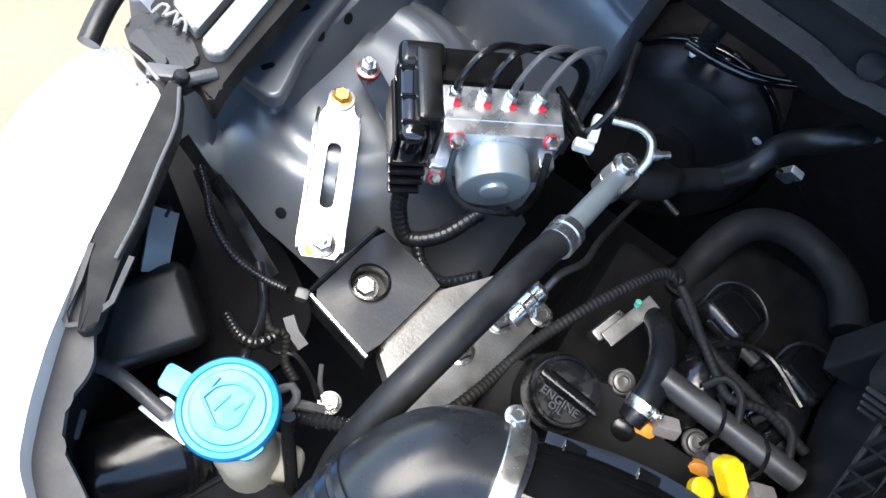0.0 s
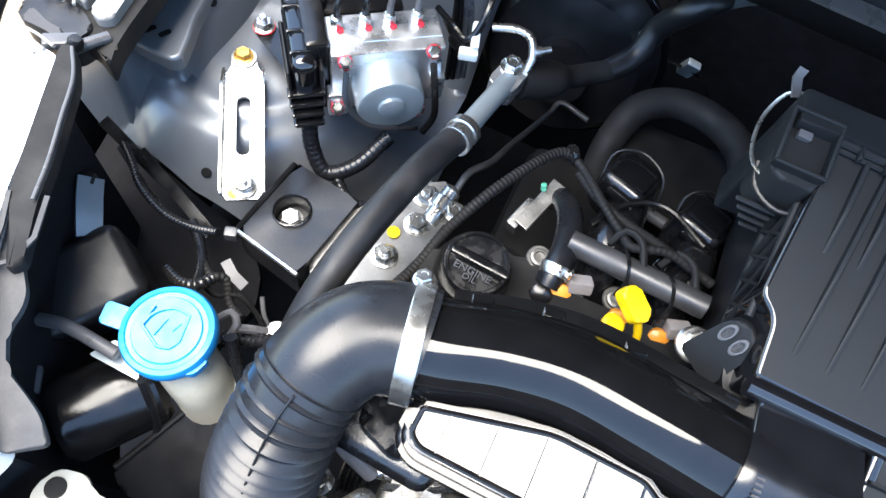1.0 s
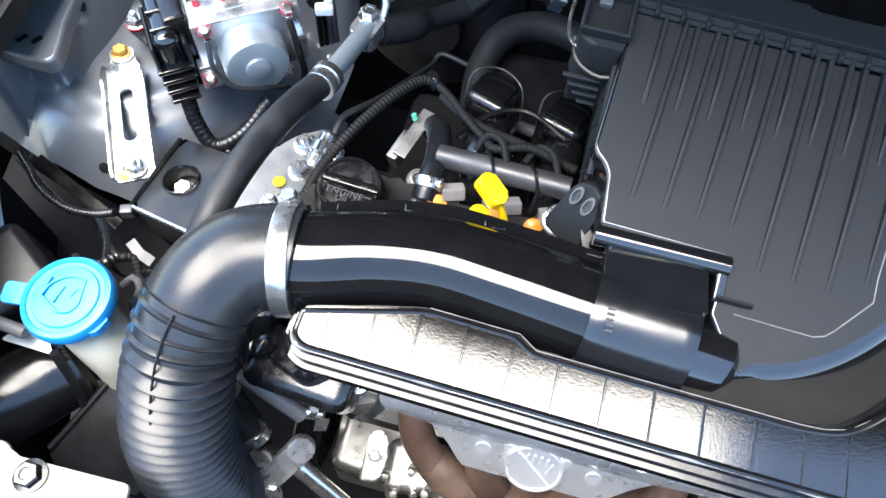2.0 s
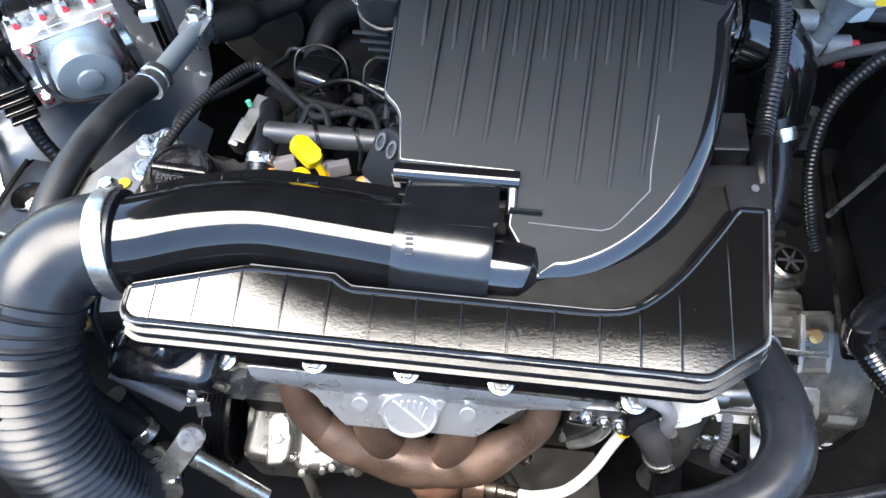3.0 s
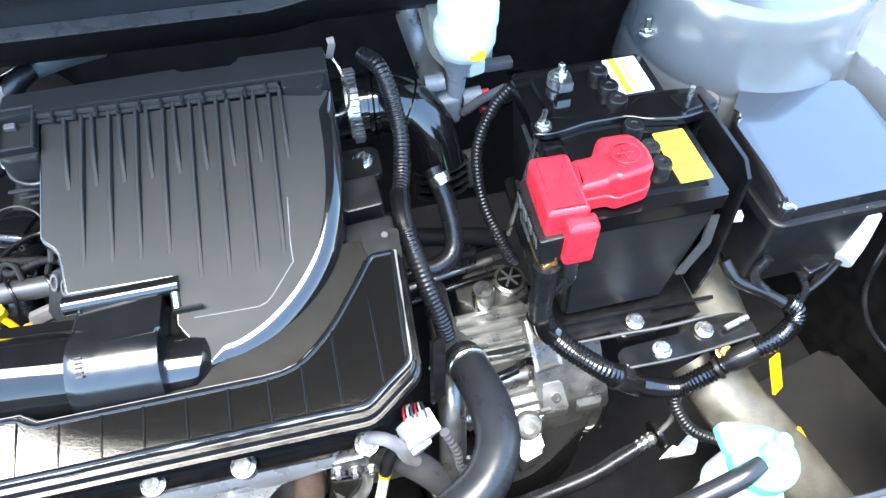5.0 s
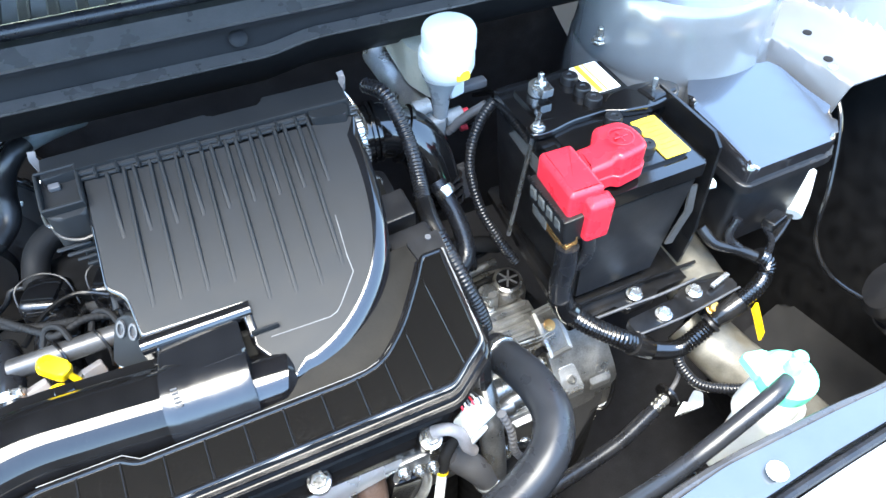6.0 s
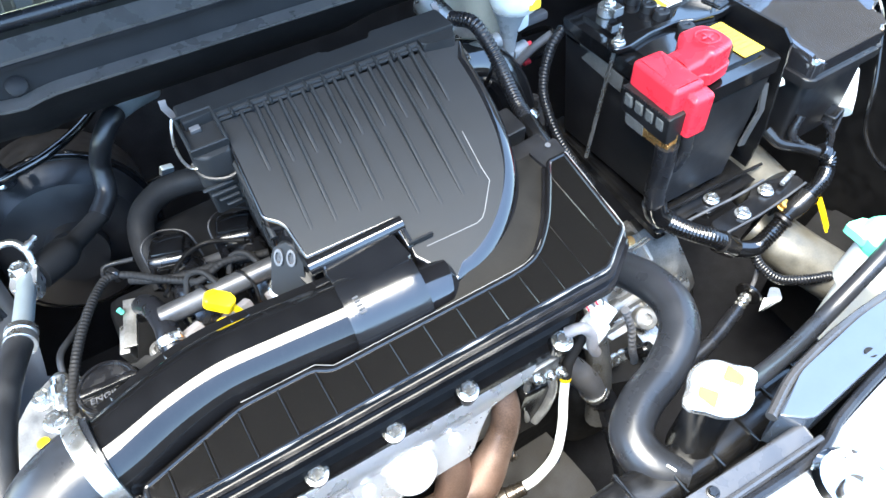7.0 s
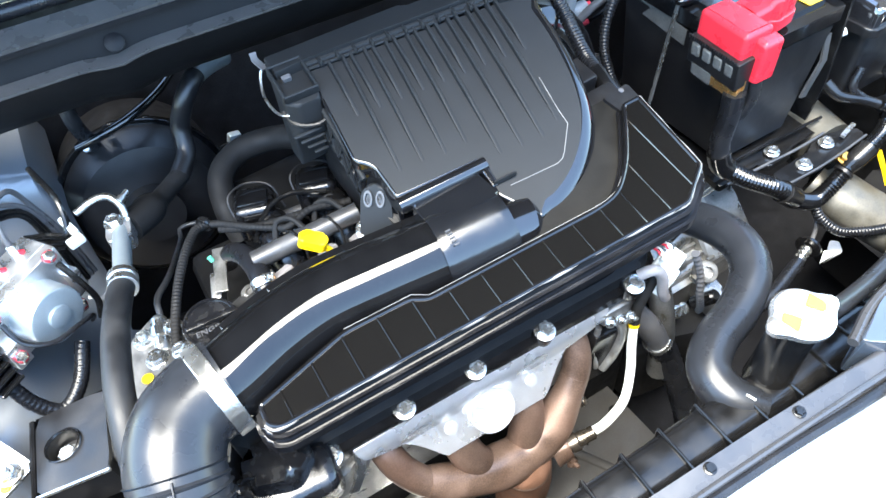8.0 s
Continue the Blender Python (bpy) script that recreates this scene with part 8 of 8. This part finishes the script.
mnt = part("side_mount", extrude_x([(0.27, 0.640), (0.262, 0.658), (0.238, 0.660), (0.212, 0.642), (0.170, 0.604), (0.160, 0.590), (0.158, 0.512), (0.164, 0.505), (0.20, 0.48), (0.27, 0.48)], 0.728, 0.818, 1), CASTD, gb, "sloping cast mount")
for xa, ya, xb, yb in ((0.731, 0.255, 0.762, 0.258), (0.731, 0.200, 0.762, 0.203), (0.731, 0.255, 0.731, 0.200), (0.762, 0.258, 0.762, 0.203)):
    za, zb = (0.662 if ya > 0.24 else 0.633), (0.662 if yb > 0.24 else 0.633)
    part("frame_rib", strip([(xa, ya, za), ((xa + xb) / 2, (ya + yb) / 2, (za + zb) / 2 + (0.004 if ya > 0.24 > yb else 0)), (xb, yb, zb)], 0.005, 0.010), CAST, mnt)
part("rust_spot", lathe([(0.009, -0.003), (0.008, 0.0012), (0, 0.0014)], (0.745, 0.233, 0.6575), (0, -0.5, 0.8), 14), COPPER, mnt)
for bx, by, bz in ((0.748, 0.170, 0.601), (0.792, 0.170, 0.598)):
    pad = part("boss_pad", slab(rounded([(bx - 0.017, by - 0.012), (bx - 0.012, by + 0.018), (bx + 0.012, by + 0.018), (bx + 0.017, by - 0.012)], 0.004, 3), lambda x, y, by=by, bz=bz: bz + 0.004 + 0.9 * (y - by), 0.012, 0.0025, 2), CAST, mnt)
    part("boss", lathe([(0.0065, -0.002), (0.0065, 0.003), (0.004, 0.003), (0.0035, 0.0005), (0, 0.0005)], (bx + 0.002, by + 0.002, bz + 0.0055), (0, -0.67, 0.74), 16), CASTD, pad)
part("edge_rib", tube([(0.728, 0.158, 0.514), (0.775, 0.157, 0.510), (0.820, 0.158, 0.514)], 0.004, 8), CAST, mnt)
bolt(mnt, (0.786, 0.157, 0.505), (0, -0.8, 0.3), r=0.008)
part("upper_case", slab(rounded([(0.628, 0.295), (0.630, 0.238), (0.745, 0.236), (0.748, 0.300)], 0.008, 4), lambda x, y: 0.640, 0.10, 0.006, 3), CASTD, gb)
part("lower_case", slab(rounded([(0.640, 0.238), (0.645, 0.150), (0.735, 0.150), (0.735, 0.238)], 0.010, 4), lambda x, y: 0.600 + 0.25 * (y - 0.2), 0.12, 0.008, 3), CASTD, gb)
for ya, yb, za in ((0.288, 0.289, 0.640), (0.272, 0.273, 0.640), (0.256, 0.257, 0.640), (0.241, 0.2415, 0.642), (0.219, 0.2205, 0.632), (0.204, 0.206, 0.606), (0.189, 0.191, 0.602), (0.174, 0.176, 0.598), (0.160, 0.162, 0.594)):
    part("cast_rib", strip([(0.650, ya, za), (0.695, (ya + yb) / 2, za), (0.740, yb, za)], 0.004, 0.016), CAST, gb)
for kx, ky, rr in ((0.693, 0.205, 0.015), (0.640, 0.190, 0.017), (0.655, 0.172, 0.014), (0.628, 0.165, 0.012)):
    part("cast_barrel", tube([(kx - 0.026, ky - 0.006, 0.612), (kx, ky, 0.618), (kx + 0.026, ky + 0.002, 0.618)], rr, 16), CASTD, gb)
part("cast_eye", lathe([(0.016, -0.012), (0.016, 0.004), (0.014, 0.006), (0.008, 0.006), (0.0075, 0.001), (0, 0.001)], (0.706, 0.145, 0.605), (-0.2, -0.6, 0.7), 24), CAST, gb)
part("cast_arm", slab(rounded([(0.690, 0.110), (0.690, 0.160), (0.720, 0.165), (0.722, 0.118)], 0.006), lambda x, y: 0.588 + 0.3 * (y - 0.14), 0.03, 0.004), CASTD, gb)
plg = part("wiring_plug", tube([(0.672, 0.197, 0.640), (0.684, 0.199, 0.642), (0.706, 0.204, 0.643)], 0.0062, 10), DARK, gb)
for k in range(3):
    part("plug_wire", tube([(0.706, 0.203 + 0.002 * k, 0.644), (0.718, 0.206 + 0.003 * k, 0.648), (0.727, 0.204 + 0.004 * k, 0.645)], 0.0016, 6), DARK, plg)
for k in range(4):
    bolt(gb, (0.605 + 0.018 * k, 0.120 + 0.004 * k, 0.605 - 0.012 * k), (0, -0.7, 0.7), r=0.007)
part("sensor", lathe([(0.009, -0.02), (0.009, 0.015), (0.006, 0.018), (0, 0.018)], (0.635, 0.09, 0.66), (0.2, -0.5, 0.8), 14), DARK, gb)
part("drain_wire", tube([(0.78, 0.155, 0.53), (0.80, 0.145, 0.535), (0.815, 0.155, 0.56), (0.82, 0.175, 0.60)], 0.003, 8), DARK, gb)
part("sensor_lead", tube([(0.590, 0.095, 0.775), (0.600, 0.088, 0.74), (0.605, 0.082, 0.70), (0.62, 0.085, 0.66), (0.628, 0.09, 0.64)], 0.005, 10, ribs=(0.008, 0.0012)), GREYP, gb)

cb = thing("clutch_cable", (0.78, 0.07, 0.58), "black clutch cable with crimped silver ferrule", "cable")
part("cable", tube([(0.64, 0.055, 0.60), (0.70, 0.064, 0.594), (0.76, 0.072, 0.598), (0.80, 0.082, 0.603), (0.822, 0.088, 0.606)], 0.0095, 14), RUBBER, cb)
part("ferrule", tube([(0.812, 0.086, 0.605), (0.830, 0.091, 0.608), (0.846, 0.096, 0.610)], 0.0085, 14, ribs=(0.008, 0.0015)), ZINC, cb, "crimped silver ferrule")
part("plate", lathe([(0.018, -0.002), (0.018, 0.002), (0, 0.002)], (0.850, 0.097, 0.610), (0.95, 0.25, 0.1), 16), DARK, cb)
part("end_pipe", tube([(0.85, 0.097, 0.61), (0.872, 0.108, 0.622), (0.885, 0.125, 0.64)], 0.003, 8), GREYP, cb)
part("bracket", slab(rounded([(0.852, 0.070), (0.872, 0.080), (0.893, 0.092), (0.902, 0.084), (0.890, 0.068)], 0.004), lambda x, y: 0.600, 0.003), CAST, cb, "torn-edged pale bracket")
bm = slab(rounded([(0.843, 0.070), (0.866, 0.082), (0.878, 0.070)], 0.002), lambda x, y: 0.606, 0.003)
part("bright_flag", bm, WHITE, cb)

# brake fluid reservoir
rsv = thing("brake_reservoir", (0.70, 0.50, 0.80), "milky brake fluid reservoir with round white cap", "reservoir")
part("cap", lathe([(0.031, -0.014), (0.033, -0.012), (0.033, 0.008), (0.031, 0.013), (0.026, 0.0155), (0, 0.0165)], (0.706, 0.470, 0.970), (-0.02, -0.05, 1), 40), WHITE, rsv, "round white screw cap")
part("neck", lathe([(0.0, -0.024), (0.020, -0.024), (0.030, -0.016), (0.0345, -0.004), (0.0345, 0.010), (0.0335, 0.013), (0.0335, 0.016), (0.031, 0.019), (0, 0.019)], (0.702, 0.468, 0.940), (-0.04, -0.05, 1), 36), WHITE, rsv)
part("caution_mark", slab(rounded([(-0.009, -0.006), (0.009, -0.006), (0.009, 0.006), (-0.009, 0.006)], 0.004), lambda x, y: 0.0, 0.001), LABELY, rsv, "yellow caution mark").matrix_basis = Matrix.Translation((0.708, 0.4335, 0.936)) @ Matrix.Rotation(radians(86), 4, "X")
child(rsv.children[-1], rsv)
part("chamber", slab(rounded([(0.676, 0.535), (0.682, 0.65), (0.752, 0.65), (0.748, 0.500), (0.712, 0.478), (0.692, 0.490)], 0.012, 4), lambda x, y: 0.928, 0.058, 0.008, 3), TANKW, rsv, "yellowed fluid chamber")
part("funnel", lathe([(0.010, -0.060), (0.012, -0.030), (0.018, -0.012), (0.024, 0.0), (0, 0)], (0.694, 0.466, 0.922), (0.05, 0.02, 1), 28), MILKY, rsv)
bm = bmesh.new()
box(bm, 0.6835, 0.466, 0.842, 0.032, 0.024, 0.046, pose(0, 0, 0, 5, -4, 0), 0.007, 3, 0.8)
part("outlet", bm, MILKY, rsv, "cloudy outlet block")
for x0, x1, z, r in ((0.700, 0.724, 0.852, 0.0105), (0.655, 0.678, 0.880, 0.0105)):
    part("outlet_arm", tube([(x0, 0.468, z), ((x0 + x1) / 2, 0.468, z), (x1, 0.468, z + 0.001)], r, 16), MILKY, rsv)
bm = bmesh.new()
box(bm, 0.716, 0.474, 0.892, 0.022, 0.016, 0.020, pose(0, 0, 0, 0, 0, 15), 0.003)
part("level_switch", bm, WHITE, rsv)
mc = thing("brake_master", (0.68, 0.52, 0.80), "aluminium brake master cylinder with red-tipped pipes", "master cylinder")
part("cylinder", tube([(0.675, 0.66, 0.845), (0.678, 0.56, 0.845), (0.680, 0.49, 0.845)], 0.020, 18, 0.03), CAST, mc)
for dz in (0.0, -0.02):
    part("red_fitting", lathe([(0.004, 0), (0.004, 0.010), (0, 0.011)], (0.724, 0.470, 0.853 + 1.4 * dz), (1, 0, 0.05), 10), REDMARK, mc)
    part("pipe", tube([(0.732, 0.470, 0.853 + 1.4 * dz), (0.77, 0.475, 0.850 + dz), (0.795, 0.51, 0.835), (0.79, 0.56, 0.80)], 0.0035, 8), DARK, mc)
bm = bmesh.new()
box(bm, 0.746, 0.480, 0.884, 0.036, 0.014, 0.012, None, 0.003)
part("switch", bm, GREYP, mc)
bc = thing("battery_cable", (0.70, 0.33, 0.75), "ribbed negative battery cable looping down", "cable")
part("conduit", tube([(0.745, 0.42, 0.90), (0.722, 0.415, 0.875), (0.700, 0.395, 0.835), (0.698, 0.36, 0.79), (0.712, 0.33, 0.75), (0.73, 0.31, 0.715)], 0.0072, 12, ribs=(0.0045, 0.0009, 1.0)), RUBBER, bc)
part("bright_pipe", tube([(0.745, 0.44, 0.88), (0.72, 0.45, 0.86), (0.70, 0.46, 0.835)], 0.006, 10), GREYP, bc)
